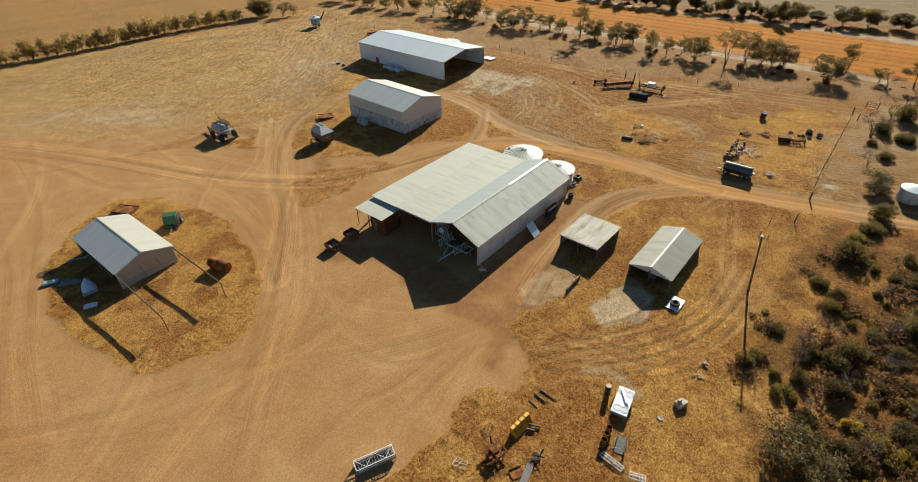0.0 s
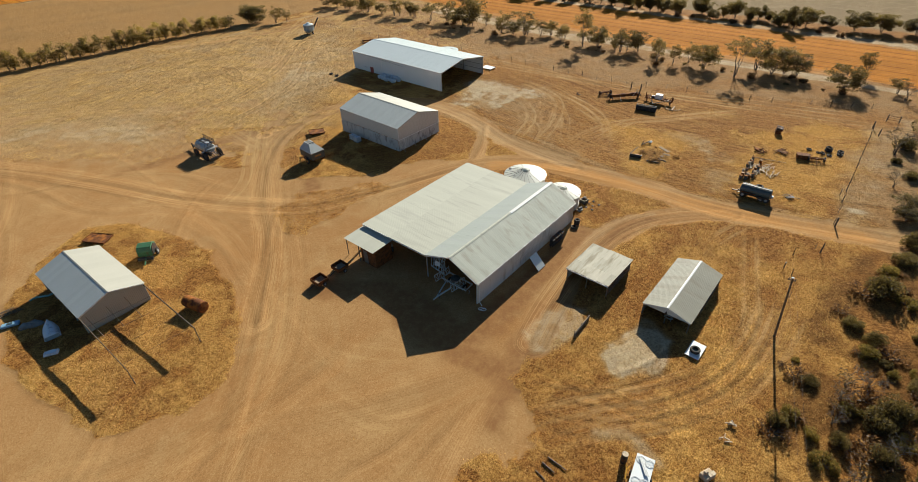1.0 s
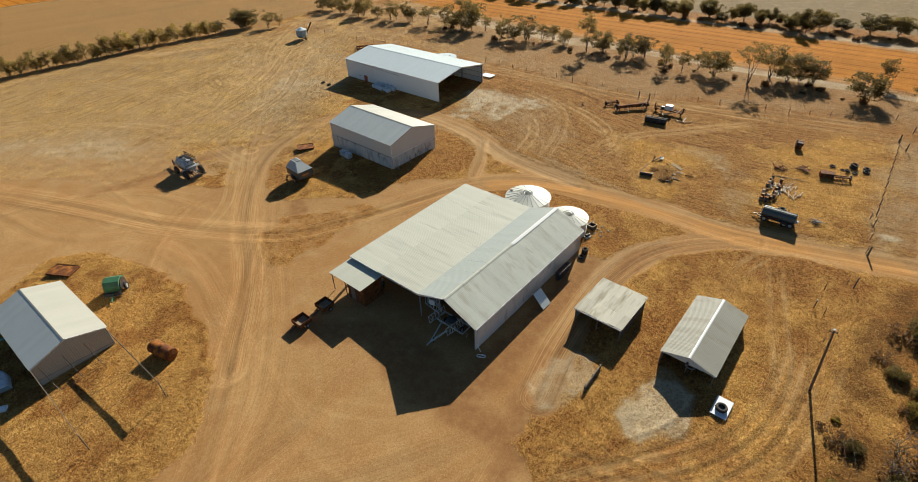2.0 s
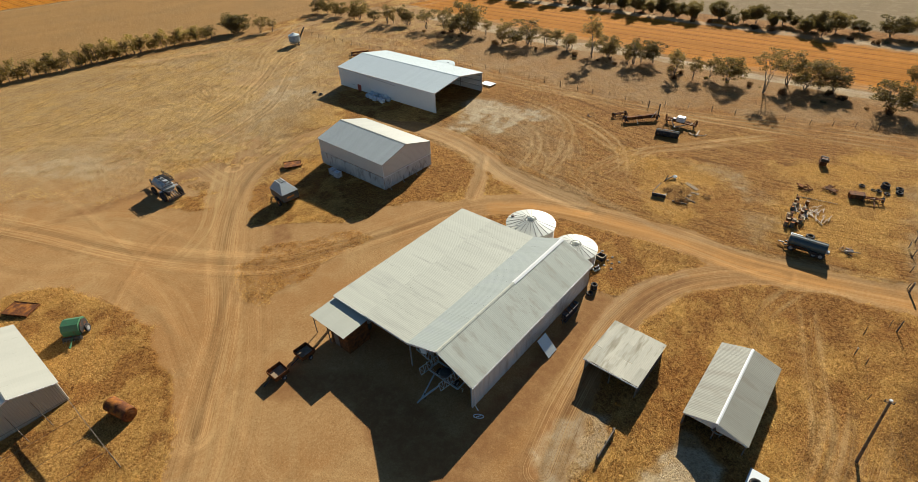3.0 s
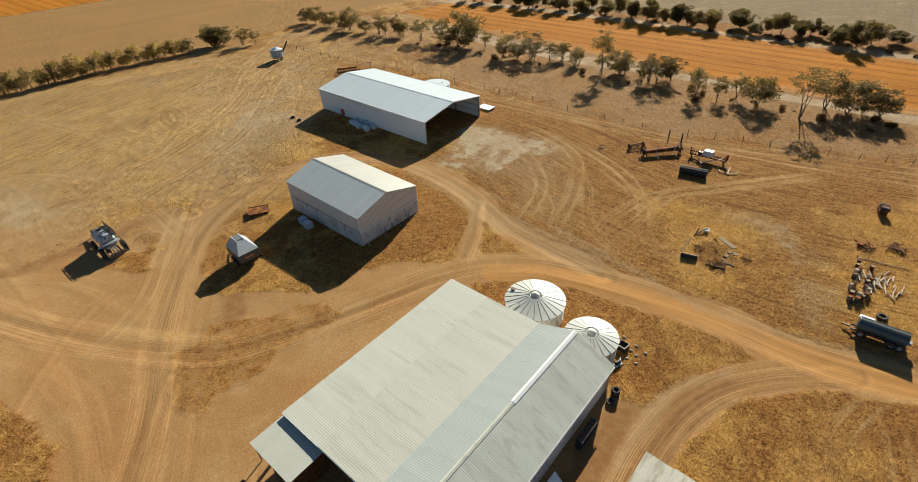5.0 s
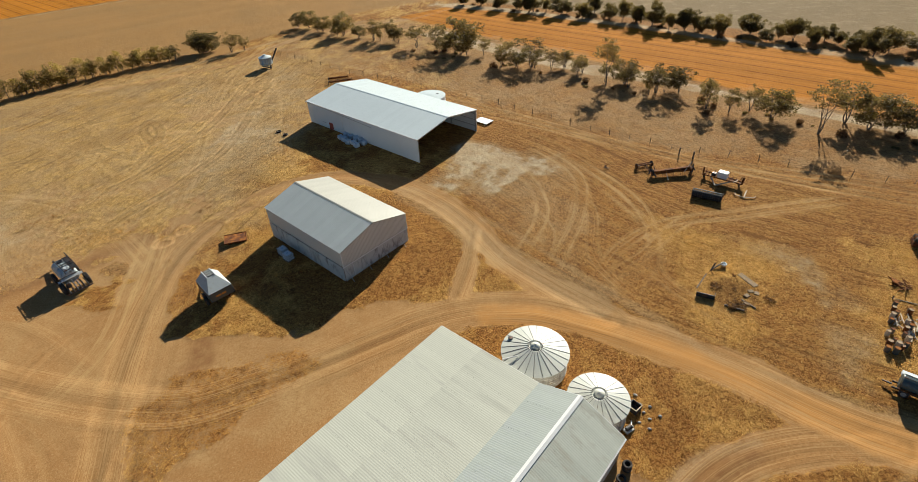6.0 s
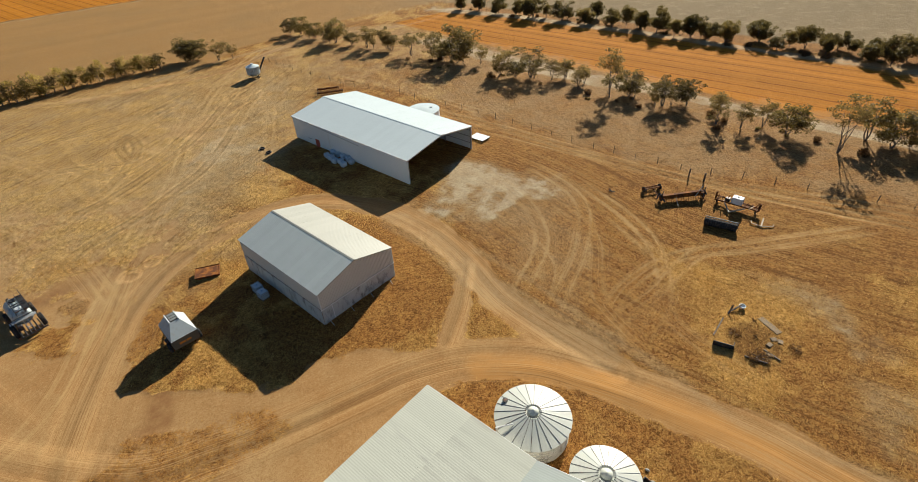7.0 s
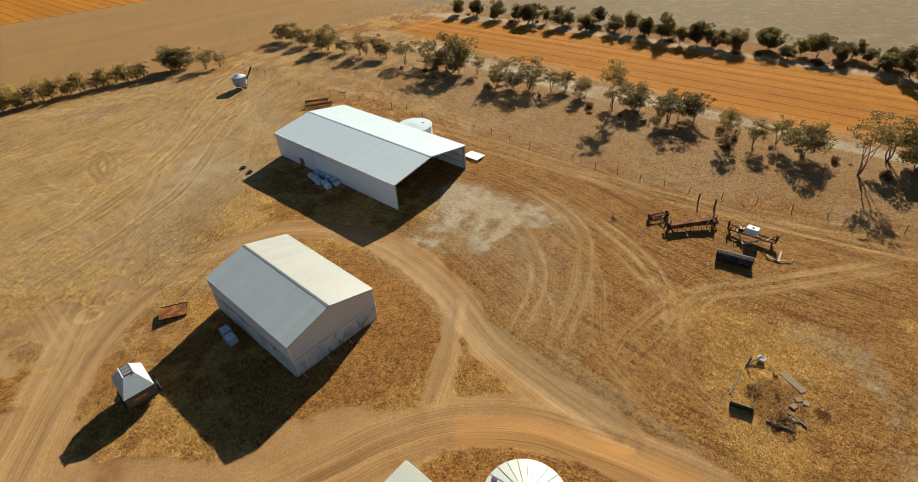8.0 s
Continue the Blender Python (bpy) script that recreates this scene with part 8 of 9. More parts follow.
part("tub", prism(B(), [(-0.45, 0.0), (-0.5, 0.55), (-0.44, 0.55), (-0.4, 0.06), (0.4, 0.06), (0.44, 0.55), (0.5, 0.55), (0.45, 0.0)], -0.9, 0.9), dark_steel, t)
bm = B()
for k in range(8):
    a, b = math.pi * k / 8, math.pi * (k + 1) / 8
    rod(bm, (-1.0, 0.6 * math.cos(a), 0.3 + 0.6 * math.sin(a)), (-1.0, 0.6 * math.cos(b), 0.3 + 0.6 * math.sin(b)), 0.035, seg=6)
part("hoop", bm, steel_frame, t)
for x0, y0, a0, l0, w0 in ((12.7, 33.3, -48, 2.1, 0.55), (14.5, 31.8, -20, 1.3, 0.6)):
    t = thing("white_ladder_frame", on(x0, y0, a0), "white slatted steel frame lying on grass", "frame", "white frames")
    for s in (-1, 0.1, 1):
        part("rail", beam(B(), (-l0 / 2, s * w0 / 2, 0.15), (l0 / 2, s * w0 / 2, 0.18), 0.05, 0.05), trim_white, t)
    for k in range(6):
        part("rung", beam(B(), (-l0 / 2 + l0 * k / 5, -w0 / 2, 0.2), (-l0 / 2 + l0 * k / 5, w0 / 2, 0.2), 0.04, 0.04), trim_white, t)
    part("foot", box(B(), -0.1, 0.1, -0.1, 0.1, 0, 0.14), timber, t)
t = thing("stone_block", on(20.9, 38.9, 25), "pale tan block with knob on dry grass", "block")
part("body", bevelled(box(B(), -0.55, 0.55, -0.4, 0.4, 0, 0.5), 0.06), tan_block, t)
part("knob", bevelled(box(B(), -0.3, 0.1, 0.0, 0.3, 0.5, 0.75), 0.06), tan_block, t)
part("board", box(B(), -0.1, 0.6, -0.35, 0.0, 0.52, 0.58), cream_timber, t)
scrap(23.9, 42.2, 10, 5, 0.8, 5, "pale bleached sticks in golden grass", cream_timber)
scrap(25.2, 43.8, 40, 5, 0.7, 6, "pale bleached sticks in golden grass", cream_timber)
bm = B()
lathe(bm, [(0.42, 0.0), (0.42, 0.16), (0.3, 0.16), (0.28, 0.05), (0.05, 0.04)], 16)
whole("well_ring", bm, concrete, on(18.5, 37.5) @ Matrix.Scale(0.6, 4), "small round concrete ring in the grass", "ring")
t = thing("rusty_gate", on(2.0, 37.0, 40), "thin rusty gate frame lying on grass", "gate")
for a, b in (((-0.6, -0.35), (0.6, -0.35)), ((0.6, -0.35), (0.6, 0.35)), ((0.6, 0.35), (-0.6, 0.35)), ((-0.6, 0.35), (-0.6, -0.35)), ((-0.6, -0.35), (0.6, 0.35))):
    part("bar", beam(B(), (*a, 0.1), (*b, 0.14), 0.05, 0.05), rusty, t)


# ---- beside the low sheds ----
t = thing("tyre_pad", on(25.6, 52.9, 48), "white square pad with a tyre trough on it", "pad")
part("sheet", bevelled(box(B(), -1.25, 1.25, -0.75, 0.75, 0.14, 0.2), 0.02), wall_white, t)
part("trough", tyre_mesh(B(), 0.55, 0.36, pose(-0.25, 0.0, 0.4)), rubber, t, "black tyre trough")
part("water", rod(B(), (-0.25, 0, 0.2), (-0.25, 0, 0.3), 0.36, seg=16), dark_blue_paint, t)
# dark upright strip added in place of the raised ramp's shadowed drop
t = thing("retaining_board", on(14.2, 57.1, 50), "upright dark strip added for the shadowed drop at the ramp's edge", "board")
part("edge_strip", box(B(), -1.8, 1.8, -0.05, 0.05, -0.1, 0.55), timber, t)
for x0 in (-1.6, 0, 1.6):
    part("stake", beam(B(), (x0, 0.1, -0.1), (x0, 0.1, 0.65), 0.09, 0.09), timber, t)
t = thing("wall_fitting", on(24.3, 57.6, -41), "small pale metal coil by the sheep shed", "coil")
part("coil", lathe(B(), [(0.25, 0.5), (0.4, 0.5), (0.4, 0.6), (0.25, 0.6)], 14, Matrix.Diagonal((1.3, .7, 1, 1)), True), steel_frame, t)
part("stand", rod(B(), (0.3, 0, 0), (0.3, 0, 0.55), 0.03), steel_frame, t)


def power_pole(x, y, top, label):
    """A timber pole with a short crossarm; top is where its head stands, from its foot."""
    t = thing("power_pole", on(x, y), label, "power pole", "power poles")
    tx, ty, h = top
    part("shaft", rod(B(), (0, 0, -0.3), (tx, ty, h), 0.13, 0.09, 10), pole_wood, t)
    part("cap", rod(B(), (tx, ty, h), (tx, ty, h + 0.08), 0.15, 0.12, 10), trim_white, t)
    part("crossarm", beam(B(), (tx - 0.3, ty + 0.17, h - 0.25), (tx + 0.3, ty - 0.17, h - 0.25), 0.08, 0.1), pole_wood, t)
    for s0 in (-1, 1):
        part("insulator", rod(B(), (tx + s0 * 0.26, ty - s0 * 0.15, h - 0.2), (tx + s0 * 0.26, ty - s0 * 0.15, h - 0.02), 0.04, seg=8), timber, t)
    return t


pole_wood = surface("weathered_pole_timber", (0.20, 0.145, 0.095), 0.9, 0, 0.2, 2, 16, ((0.07, 0.05, 0.035), 0.4, 2), 0.3)
power_pole(35.1, 54.5, (-1.0, 0.05, 8.5), "weathered timber power pole, leaning slightly, in dry grass")
power_pole(13.4, 14.5, (-0.2, 0.0, 9.5), "weathered timber power pole beside the yard")
for s0 in (-1, 1):
    a, b = Vector((34.1 + s0 * 0.26, 54.55 - s0 * 0.15, 8.0)), Vector((13.2 + s0 * 0.26, 14.5 - s0 * 0.15, 9.2))
    bm = B()
    for k in range(10):
        p, q = [a.lerp(b, f) - Vector((0, 0, 2.4 * f * (1 - f))) for f in (k / 10, (k + 1) / 10)]
        rod(bm, p, q, 0.0045, seg=5)
    whole("power_line", bm, dark_steel, Matrix(), "thin pale overhead wire between power poles", "wire", "overhead wires")
t = thing("marker_post", on(48.7, 68.7, 0), "leaning grey timber post", "post")
part("shaft", rod(B(), (0, 0, 0), (0.15, 0.1, 1.5), 0.08, 0.06), timber, t)
part("peg", rod(B(), (0.1, 0.07, 1.0), (0.3, 0.0, 1.0), 0.02), timber, t)
t = thing("marker_post", on(42.3, 65.9, 0), "short white-topped marker post", "post")
part("shaft", rod(B(), (0, 0, 0), (0, 0, 0.9), 0.05), timber, t)
part("cap", rod(B(), (0, 0, 0.9), (0, 0, 1.05), 0.07), trim_white, t)

# ---- eastern stock yard ----
t = thing("tanker_trailer", on(46.9, 83.0, -40) @ Matrix.Diagonal((0.84, 0.9, 0.86, 1)), "dark teal cylindrical tanker trailer with white box", "tanker")
mx = Matrix.Translation((-2.6, 0, 1.35)) @ Matrix.Rotation(radians(90), 4, 'Y')
part("barrel", lathe(B(), [(0.6, 0), (0.85, 0.08), (0.88, 0.15), (0.88, 2.55), (0.91, 2.57), (0.91, 2.63), (0.88, 2.65), (0.88, 5.05), (0.85, 5.12), (0.6, 5.2)], 24, mx), dark_blue_paint, t, smooth=False)
part("rail", beam(beam(B(), (-2.5, -0.25, 2.25), (2.5, -0.25, 2.25), 0.05, 0.05), (-2.5, 0.25, 2.25), (2.5, 0.25, 2.25), 0.05, 0.05), dark_steel, t)
part("running_board", box(B(), -2.6, 0.2, -1.15, -0.85, 1.1, 1.16), rusty, t)
part("white_box", bevelled(box(B(), -2.6, -1.0, 0.75, 1.35, 1.4, 1.75), 0.03), wall_white, t)
part("chassis", beam(beam(B(), (-3.0, -0.45, 0.5), (2.7, -0.45, 0.5), 0.12, 0.2), (-3.0, 0.45, 0.5), (2.7, 0.45, 0.5), 0.12, 0.2), dark_steel, t)
part("drawbar", beam(B(), (-3.0, 0, 0.5), (-3.9, 0.1, 0.4), 0.14, 0.14), dark_steel, t)
part("tool_box", box(B(), 0.5, 1.5, -1.15, -0.7, 0.6, 1.0), dark_steel, t)
part("mudguard", prism(B(), [(-0.3, 0.9), (0.3, 0.9), (0.25, 1.2), (-0.25, 1.2)], 2.55, 3.0), blue_grey_paint, t)
for x0 in (-1.9, 1.2, 2.1):
    for s in (-1, 1):
        wheel(t, x0, s * 0.85, 0.48, 0.48, 0.28, 90)
loose_tyre(49.3, 85.9, 0.55, 0.32)
drum_mats = (timber, rusty, dark_green_grey, cream_timber)
drum_model = {}
lid_tan = surface("tan_dusty_lid", (0.42, 0.30, 0.18), 0.9, 0, 0.2, 3, 18, (RUST, 0.35, 3))
for i in range(11):
    for j in range(3):
        if (i * 5 + j * 7) % 11 in (3, 10) or (i > 2 and j == 1):
            continue
        x0, y0 = 48.0 + 0.5 * i + 0.66 * (j - 1) * 0.78 + 0.16 * ((i * 7 + j) % 3), 88.4 + 0.6 * i - 0.66 * (j - 1) * 0.62 + 0.1 * ((i * 5 + j) % 4)
        kind = (i + 2 * j) % 4
        m = on(x0, y0, 40 * i) @ Matrix.Scale(0.82 + 0.05 * ((i + j) % 3), 4)
        if kind not in drum_model:
            t = thing("steel_drum", m, ("grey weathered drum with pale lid", "rusty drum with pale lid", "dark green drum with pale lid", "bleached drum with pale lid")[kind] + " in a row", "drum", "rows of drums")
            part("shell", lathe(B(), [(0.28, 0), (0.29, 0.28), (0.305, 0.3), (0.29, 0.32), (0.29, 0.6), (0.305, 0.62), (0.29, 0.64), (0.28, 0.88)], 14), drum_mats[kind], t)
            part("lid", lathe(B(), [(0.29, 0.88), (0.29, 0.92), (0.24, 0.92), (0.24, 0.9), (0.03, 0.9)], 14), lid_tan if kind % 2 else rusty_orange, t)
            drum_model[kind] = t
        else:
            copy_thing(drum_model[kind], m)
rs = random.Random(12)
for k in range(34):
    x0, y0, a = 52.6 + rs.uniform(-1.6, 2.2), 91.0 + rs.uniform(-1.8, 2.2), rs.uniform(20, 110)
    l = rs.uniform(0.9, 2.0)
    bm = B()
    rod(bm, (-l / 2, 0, 0.16), (0, 0.04, 0.19), 0.06, 0.065, 6)
    rod(bm, (0, 0.04, 0.19), (l / 2, -0.02, 0.15), 0.065, 0.045, 6)
    whole("fence_dropper", bm, cream_timber, on(x0, y0, a), "bleached timber stick lying on dry grass", "stick", "lying sticks")
t = thing("long_pole", on(55.5, 94.8, -32), "long thin bleached pole lying on grass", "pole")
part("shaft", rod(B(), (-2.6, 0, 0.08), (2.6, 0.1, 0.1), 0.05, 0.035), cream_timber, t)
part("stub", rod(B(), (-2.6, 0, 0.0), (-2.6, 0, 0.45), 0.05), timber, t)
for x0, y0, r, w, h0 in ((64.9, 98.4, .62, .35, 0), (65.7, 97.0, .5, .3, 0), (66.3, 96.6, .5, .3, 0), (66.0, 96.4, .5, .3, .3), (67.9, 97.6, .85, .5, 0), (68.0, 97.7, .8, .45, .5), (66.9, 95.7, .6, .3, 0), (68.8, 95.8, .7, .45, 0), (69.6, 96.8, .75, .45, 0)):
    loose_tyre(x0 - 0.4, y0 - 0.2, r * 0.72, w * 0.75, (6, 5) if h0 == 0 else (14, 8), h0 * 0.75)
t = thing("steel_bin", on(61.4, 95.0, -22), "dark rusty rectangular steel bin in dry grass", "bin")
part("shell", bevelled(box(B(), -0.95, 0.95, -0.55, 0.55, 0.1, 0.8), 0.04), rusty, t)
part("lid", box(B(), -1.0, 1.0, -0.6, 0.6, 0.8, 0.85), rusty, t)
for sx in (-1, 1):
    part("foot", box(B(), sx * 0.8 - .1, sx * 0.8 + .1, -0.55, 0.55, 0, 0.1), timber, t)


def spring_tine(x, y, ang, l, seed, label):
    """A wrecked row of wheels and tines."""
    rs = random.Random(seed)
    t = thing("old_harrow", on(x, y, ang), label, "harrow")
    part("main_bar", beam(B(), (-l / 2, 0, 0.6), (l / 2, 0, 0.6), 0.14, 0.14), rusty, t)
    part("rear_bar", beam(B(), (-l / 2, 0.7, 0.5), (l / 2, 0.7, 0.5), 0.1, 0.1), rusty, t)
    for k in range(int(l * 2)):
        part("disc", lathe(B(), [(0.28, -0.02), (0.2, 0.03), (0.05, 0.05)], 10, pose(-l / 2 + 0.25 + 0.5 * k, 0.7, 0.3, 90, 0, 20)), rusty, t)
    for k in range(max(4, int(l / 0.45))):
        x0 = -l / 2 + l * k / max(3, int(l / 0.45) - 1)
        part("tine", rod(rod(B(), (x0, 0.3, 0.6), (x0, -0.25, 0.75), 0.03, seg=5), (x0, -0.25, 0.75), (x0, -0.4, 0.05), 0.03, seg=5), rusty if k % 2 else dark_steel, t)
    for x0 in (-l / 2, l / 2):
        part("link", beam(B(), (x0, 0, 0.6), (x0, 0.7, 0.5), 0.1, 0.1), dark_steel, t)
        wheel(t, x0 * 1.06, 0.3, 0.45, 0.45, 0.14, 0, rusty)
    part("drawbar", beam(B(), (0, 0, 0.5), (rs.uniform(-.6, .6), -1.8, 0.3), 0.1, 0.1), rusty, t)
    return t


spring_tine(63.0, 93.6, -20, 2.4, 3, "wrecked rusty harrow in dry grass")
scrap(55.8, 98.0, 20, 14, 2.0, 21, "rusty scrap bars lying in dry grass", rusty_orange)
scrap(58.9, 97.4, 50, 14, 2.0, 22, "rusty scrap bars and plates in dry grass", rusty)
scrap(52.2, 82.6, 0, 9, 1.5, 23, "dark scrap ring in the dry grass", dark_steel)
t = thing("old_engine", on(62.8, 105.6, 60), "dark rusty engine block with panels", "engine")
part("block", bevelled(box(B(), -0.8, 0.8, -0.5, 0.5, 0.1, 0.8), 0.05), rusty, t)
for k in range(3):
    part("panel", box(B(), -0.7 + 0.5 * k, -0.4 + 0.5 * k, -0.5, 0.6, 0.8, 1.25, pose(0, 0, 0, 8, 0, 0)), rusty if k % 2 else dark_steel, t)
part("cover", box(B(), -0.3, 0.2, -0.4, 0.3, 1.1, 1.2), cream_timber, t)

# ---- implements in the northern paddock ----
t = thing("hay_rake", on(39.2, 126.2, 4), "long rusty hay rake with wheels at its ends", "rake")
part("main_beam", beam(B(), (-3.2, 0, 0.85), (3.0, 0.3, 1.0), 0.4, 0.35), rusty_orange, t)
part("seed_box", box(B(), -2.8, 2.6, -0.1, 0.5, 0.5, 0.85), rusty, t)
part("lower_beam", beam(B(), (-3.2, -0.3, 0.55), (3.0, 0.0, 0.65), 0.12, 0.12), rusty_orange, t)
for k in range(17):
    x0 = -3.0 + 0.37 * k
    part("tine", rod(B(), (x0, -0.05, 0.8), (x0, -0.55, 0.1), 0.04, seg=5), rusty_orange, t)
for x0 in (-3.3, 3.1):
    wheel(t, x0, 0.2, 0.55, 0.55, 0.12, 0, rusty)
    part("mast", beam(B(), (x0, 0, 0.8), (x0 + 0.2, 0.2, 1.7), 0.1, 0.1), dark_steel, t)
for x0, s0 in ((-3.0, -1), (2.8, 1)):
    part("end_frame", beam(beam(B(), (x0, -0.7, 0.3), (x0 + 0.5 * s0, 0.5, 1.1), 0.16, 0.2), (x0 + 0.5 * s0, 0.5, 1.1), (x0 + 0.9 * s0, 0.2, 0.4), 0.16, 0.2), dark_steel, t)
    part("end_plate", box(B(), x0 - 0.25, x0 + 0.25, -0.3, 0.4, 1.0, 1.1), rusty, t)
part("drawbar", beam(B(), (-1.2, -0.2, 0.6), (-1.5, -1.8, 0.2), 0.1, 0.1), cream_timber, t)
part("lift_arm", beam(B(), (1.6, -0.4, 0.6), (3.2, 0.8, 1.6), 0.1, 0.1), cream_timber, t)
spring_tine(35.6, 128.9, 15, 2.6, 4, "small rusty cultivator with raised arm")
scrap(29.2, 129.6, 0, 5, 1.1, 25, "dark post and scrap in dry grass")
t = thing("boom_sprayer", on(45.8, 123.4, -42), "old boom sprayer with white tank", "sprayer")
part("tank", bevelled(box(B(), -0.75, 0.75, -0.55, 0.55, 0.75, 1.75), 0.12, 2), plastic_white, t)
part("lid", rod(B(), (0, 0, 1.75), (0, 0, 1.82), 0.18, seg=12), dark_steel, t)
for y0, z in ((-0.55, 0.7), (0.55, 0.8)):
    part("boom", beam(B(), (-2.9, y0, z), (2.9, y0 * 0.6, z), 0.16, 0.16), rusty_orange, t)
for k in range(7):
    part("strut", beam(B(), (-2.7 + 0.9 * k, -0.55, 0.7), (-2.3 + 0.9 * k, 0.4, 0.85), 0.11, 0.11), cream_timber if k % 2 else rusty, t)
for x0 in (-2.9, 2.9):
    part("fold", beam(B(), (x0, 0, 0.5), (x0 * 1.02, 0.2, 1.6), 0.22, 0.3), rusty, t)
    wheel(t, x0 * 0.9, 0, 0.4, 0.4, 0.2, 0, rusty)
part("drawbar", beam(beam(B(), (-1.5, -0.5, 0.6), (-0.3, -2.2, 0.3), 0.15, 0.12), (1.3, -0.5, 0.6), (-0.3, -2.2, 0.3), 0.15, 0.12), cream_timber, t)
for k in range(9):
    part("nozzle_arm", beam(B(), (-2.6 + 0.62 * k, -0.5 + 0.2 * (k % 3), 0.75), (-2.5 + 0.66 * k, 0.2 - 0.55 * (k % 2), 1.25 + 0.2 * (k % 3)), 0.07, 0.07), dark_steel if k % 2 else rusty, t)
part("pump", bevelled(box(B(), -1.6, -0.95, -0.3, 0.35, 0.7, 1.2), 0.05), dark_steel, t)
part("frame_plate", box(B(), 0.95, 1.7, -0.5, 0.4, 0.72, 0.8), rusty, t)
t = thing("press_roller", on(41.5, 118.7, -32), "long black press-wheel roller in dry grass", "roller")
part("axle", rod(B(), (-2.1, 0, 0.45), (2.1, 0, 0.45), 0.12), dark_steel, t)
for k in range(14):
    part("ring", tyre_mesh(B(), 0.56, 0.3, Matrix.Translation((-1.9 + 0.292 * k, 0, 0.55)) @ Matrix.Rotation(radians(90), 4, 'Y'), 14), rubber, t)
part("frame", beam(B(), (-2.1, 0.3, 1.15), (2.1, 0.3, 1.15), 0.12, 0.1), net_grey, t)
for x0 in (-2.08, 2.08):
    part("arm", beam(B(), (x0, 0, 0.45), (x0, 0.3, 0.95), 0.08, 0.1), dark_steel, t)
t = thing("anchor_frame", on(47.3, 118.8, -20), "pale three-armed lifting frame lying on grass", "frame")
part("shaft", beam(B(), (-0.2, -0.6, 0.12), (0.4, 1.7, 0.15), 0.17, 0.12), cream_timber, t)
part("arm", beam(beam(B(), (-0.2, -0.5, 0.12), (1.3, -0.2, 0.14), 0.09, 0.09), (1.3, -0.2, 0.14), (1.5, 0.3, 0.14), 0.09, 0.09), cream_timber, t)
part("arm", beam(beam(B(), (-0.2, -0.5, 0.12), (-1.3, 0.0, 0.14), 0.09, 0.09), (-1.3, 0.0, 0.14), (-1.3, 0.6, 0.14), 0.09, 0.09), cream_timber, t)

# ruin of an old hut
bleached = surface("dusty_grey_stone", (0.27, 0.195, 0.12), 0.95, 0, 0.2, 1.5, 12, ((0.22, 0.14, 0.07), 0.45, 1.5), 0.3)
t = thing("hut_ruin", Matrix.Translation((0, 0, float(gz(36, 99)) - 0.06)), "ruined foundation of an old hut in tall grass", "ruin")
part("pit_wall", beam(beam(B(), (31.9, 98.2, 0.25), (33.6, 97.3, 0.25), 0.06, 0.8), (33.6, 97.3, 0.2), (34.0, 97.9, 0.2), 0.06, 0.7), dark_steel, t, "black sheet wall")
for ax, ay, bx, by, z in ((35.5, 102.6, 37.2, 103.3, 0.5), (32.5, 99.4, 34.6, 101.8, 0.12), (36.7, 97.1, 37.6, 95.6, 0.1), (34.4, 96.4, 36.2, 95.3, 0.1)):
    part("sill_log", beam(B(), (ax, ay, 0.1), (bx, by, z), 0.14, 0.14), timber, t)
part("floor_slab", bevelled(prism(B(), [(-0.45, 0), (-0.4, 0.14), (0.4, 0.12), (0.45, 0)], -1.3, 1.3, Matrix.Translation((39.0, 100.4, -0.02)) @ Matrix.Rotation(radians(-70), 4, 'Z')), 0.04), bleached, t, "dusty grey floor slab")
for i, (x0, y0) in enumerate(((38.4, 98.4), (37.6, 97.7), (38.9, 98.0), (36.9, 96.4))):
    part("rubble", bevelled(box(B(), -0.35, 0.35, -0.25, 0.25, 0, 0.15, pose(x0, y0, 0, 4, 3, 30 * i)), 0.05), bleached, t)
part("basin", lathe(B(), [(0.3, 0.0), (0.36, 0.25), (0.3, 0.25), (0.26, 0.1), (0.05, 0.08)], 14, Matrix.Translation((37.3, 103.2, 0.2))), wall_white, t)
part("basin_stand", rod(B(), (37.3, 103.2, -0.1), (37.3, 103.2, 0.22), 0.12), timber, t)
part("rafter", rod(B(), (35.4, 102.4, 0.0), (36.0, 102.9, 0.9), 0.1, 0.08), timber, t)

# rusty plough behind the white shed
spring_tine(-24.6, 182.2, 12, 4.6, 7, "second rusty plough parked in the far paddock")
spring_tine(-23.6, 179.6, 15, 5.5, 8, "long rusty plough parked in the far paddock")
scrap(-19.5, 187.5, 15, 3, 1.1, 9, "upright rusty plate by the fence")


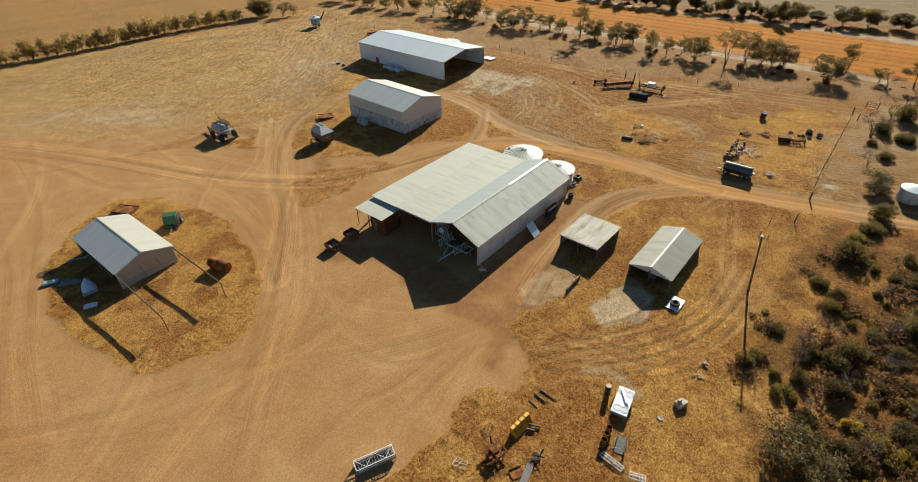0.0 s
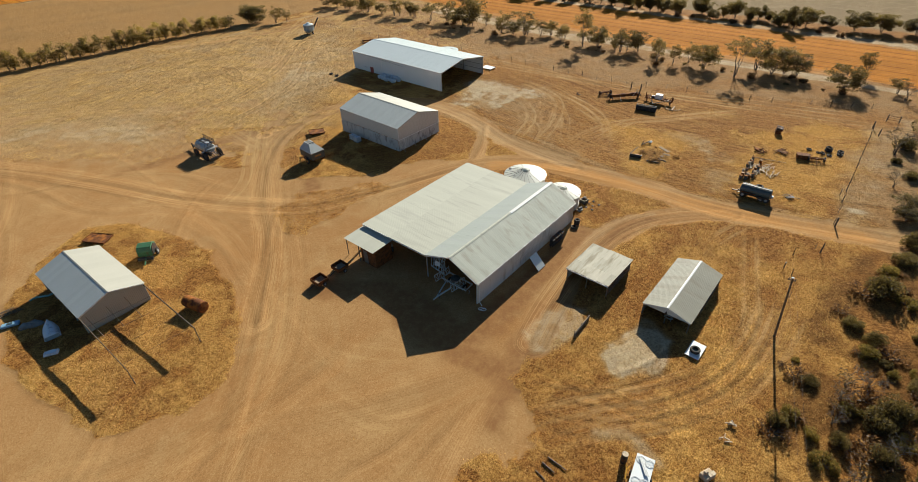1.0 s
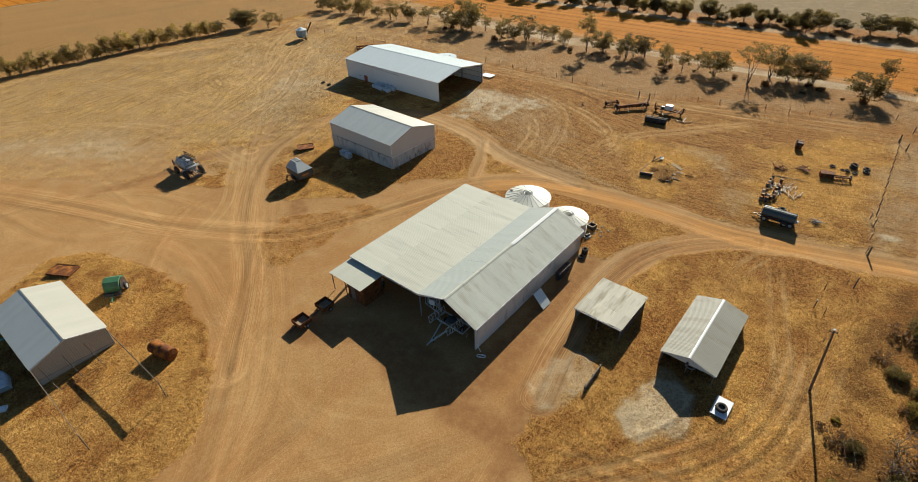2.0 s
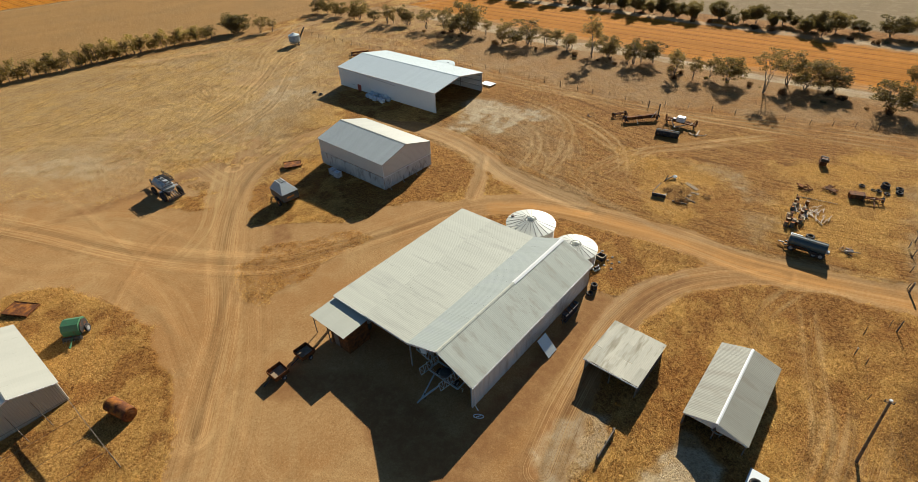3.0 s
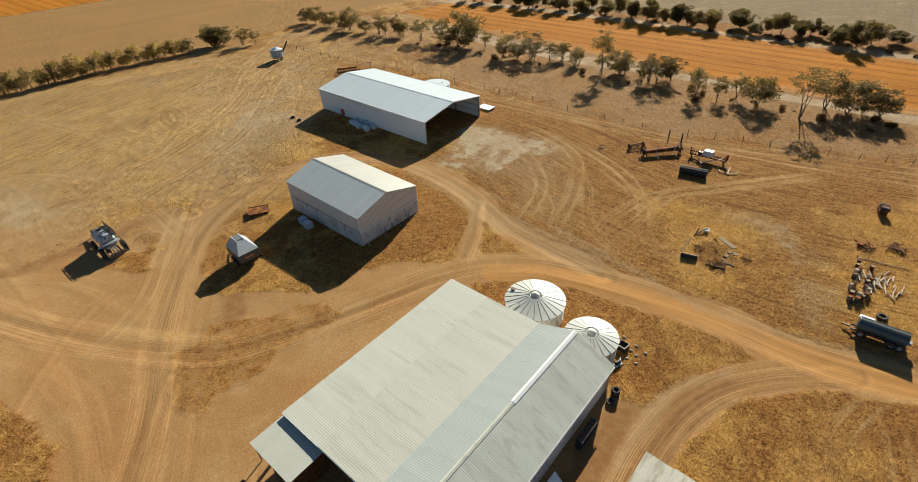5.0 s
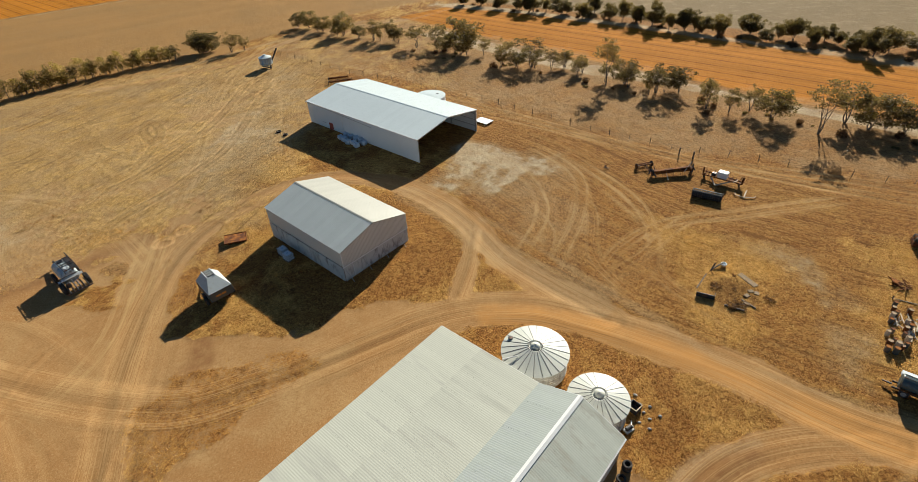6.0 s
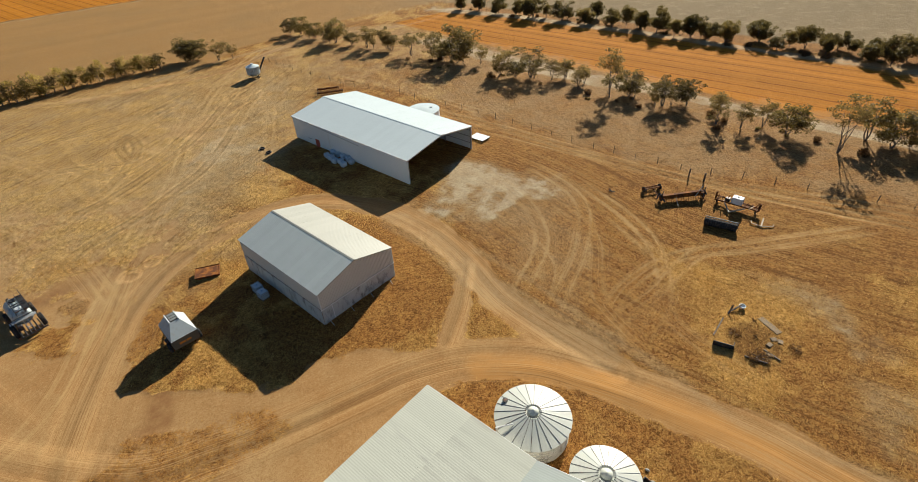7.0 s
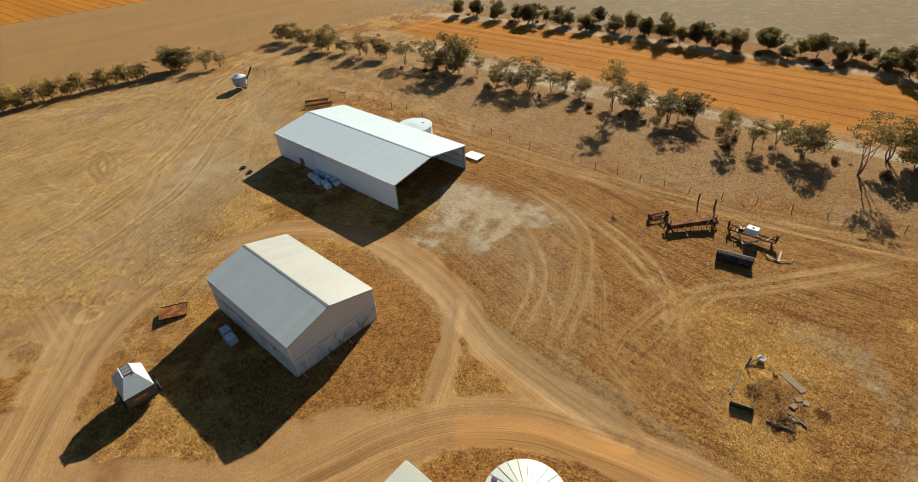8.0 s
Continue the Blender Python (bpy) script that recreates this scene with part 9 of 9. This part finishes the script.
# ---- fences ----
def fence(line, step, height, label, group, seed, wires=3, thick=0.05):
    rs = random.Random(seed)
    p = pts(line)
    t = thing("fence", on(*p[0]), label, "fence", group)
    base = t.matrix_basis.inverted()
    posts = []
    for (ax, ay), (bx, by) in zip(p[:-1], p[1:]):
        n = max(1, round(math.hypot(bx - ax, by - ay) / step))
        posts += [(ax + (bx - ax) * k / n, ay + (by - ay) * k / n) for k in range(n)]
    posts.append(tuple(p[-1]))
    model = finish(rod(rod(B(), (0, 0, -0.1), (0.02, 0.01, height * 0.6), thick, thick * 0.9, 6), (0.02, 0.01, height * 0.6), (0.0, 0.03, height), thick * 0.9, thick * 0.75, 6), "post", timber)
    for k, (x, y) in enumerate(posts):
        ob = new("post", model)
        ob.parent = t
        s = rs.uniform(.8, 1.1)
        ob.matrix_basis = base @ on(x, y, rs.uniform(0, 360)) @ pose(0, 0, 0, rs.uniform(-5, 5), rs.uniform(-5, 5), 0) @ Matrix.Scale(s, 4)
    for w in range(wires):
        bm = B()
        z = height * (0.35 + 0.6 * w / max(1, wires - 1))
        for (ax, ay), (bx, by) in zip(posts[:-1], posts[1:]):
            rod(bm, base @ Vector((ax, ay, float(gz(ax, ay)) + z)), base @ Vector((bx, by, float(gz(bx, by)) + z)), 0.004, seg=4, caps=False)
        part("wire", bm, dark_steel, t)
    return t


fence("-52,214 -40.7,202.8 -22.4,186.4 -6.9,176.7 7.2,165.7 30.2,144.5 42.2,135.2 54.4,129.2 69.7,121 87.8,115.5 100,108", 4.2, 1.25, "thin post-and-wire fence along the northern track", "paddock fences", 3)
fence("81.3,105.6 70.3,93.2 61.9,83.7 54.6,75.2", 3.6, 1.15, "leaning post-and-wire fence of the stock yard", "paddock fences", 4, 2, 0.06)
fence("40,60.5 45,68.5 48.5,69.5", 4.5, 1.0, "broken low fence beside the road", "paddock fences", 5, 1, 0.035)
for x0, y0, r in ((42.7, 132.9, 0.12), (44.4, 131.2, 0.15), (81.6, 106.2, 0.12), (80.3, 102.7, 0.1), (54.4, 74.6, 0.12)):
    t = thing("strainer_post", on(x0, y0, 30), "thick old strainer post in a fence line", "post", "strainer posts")
    part("shaft", rod(B(), (0, 0, -0.1), (0.05, 0.03, 1.4), r, r * 0.85, 9), timber, t)
    part("stay", rod(B(), (0.04, 0.02, 0.9), (0.5, 0.3, 0.0), 0.04, seg=6), timber, t)
t = thing("yard_gate", on(87.2, 108.6, -38), "small steel yard gate between posts", "gate")
for x0 in (-1.0, 1.0):
    part("post", rod(B(), (x0, 0, 0), (x0, 0, 1.4), 0.08), timber, t)
for z in (0.4, 0.8, 1.15):
    part("rail", beam(B(), (-1.0, 0, z), (1.0, 0, z), 0.05, 0.05), rusty, t)
t = thing("white_sign", on(60.2, 82.6, 50), "small pale sheet hung on the yard fence", "sheet")
part("sheet", box(B(), -0.4, 0.4, -0.02, 0.02, 0.4, 1.0), cream_timber, t)
part("stake", rod(B(), (0, 0.05, 0), (0, 0.05, 1.1), 0.04), timber, t)
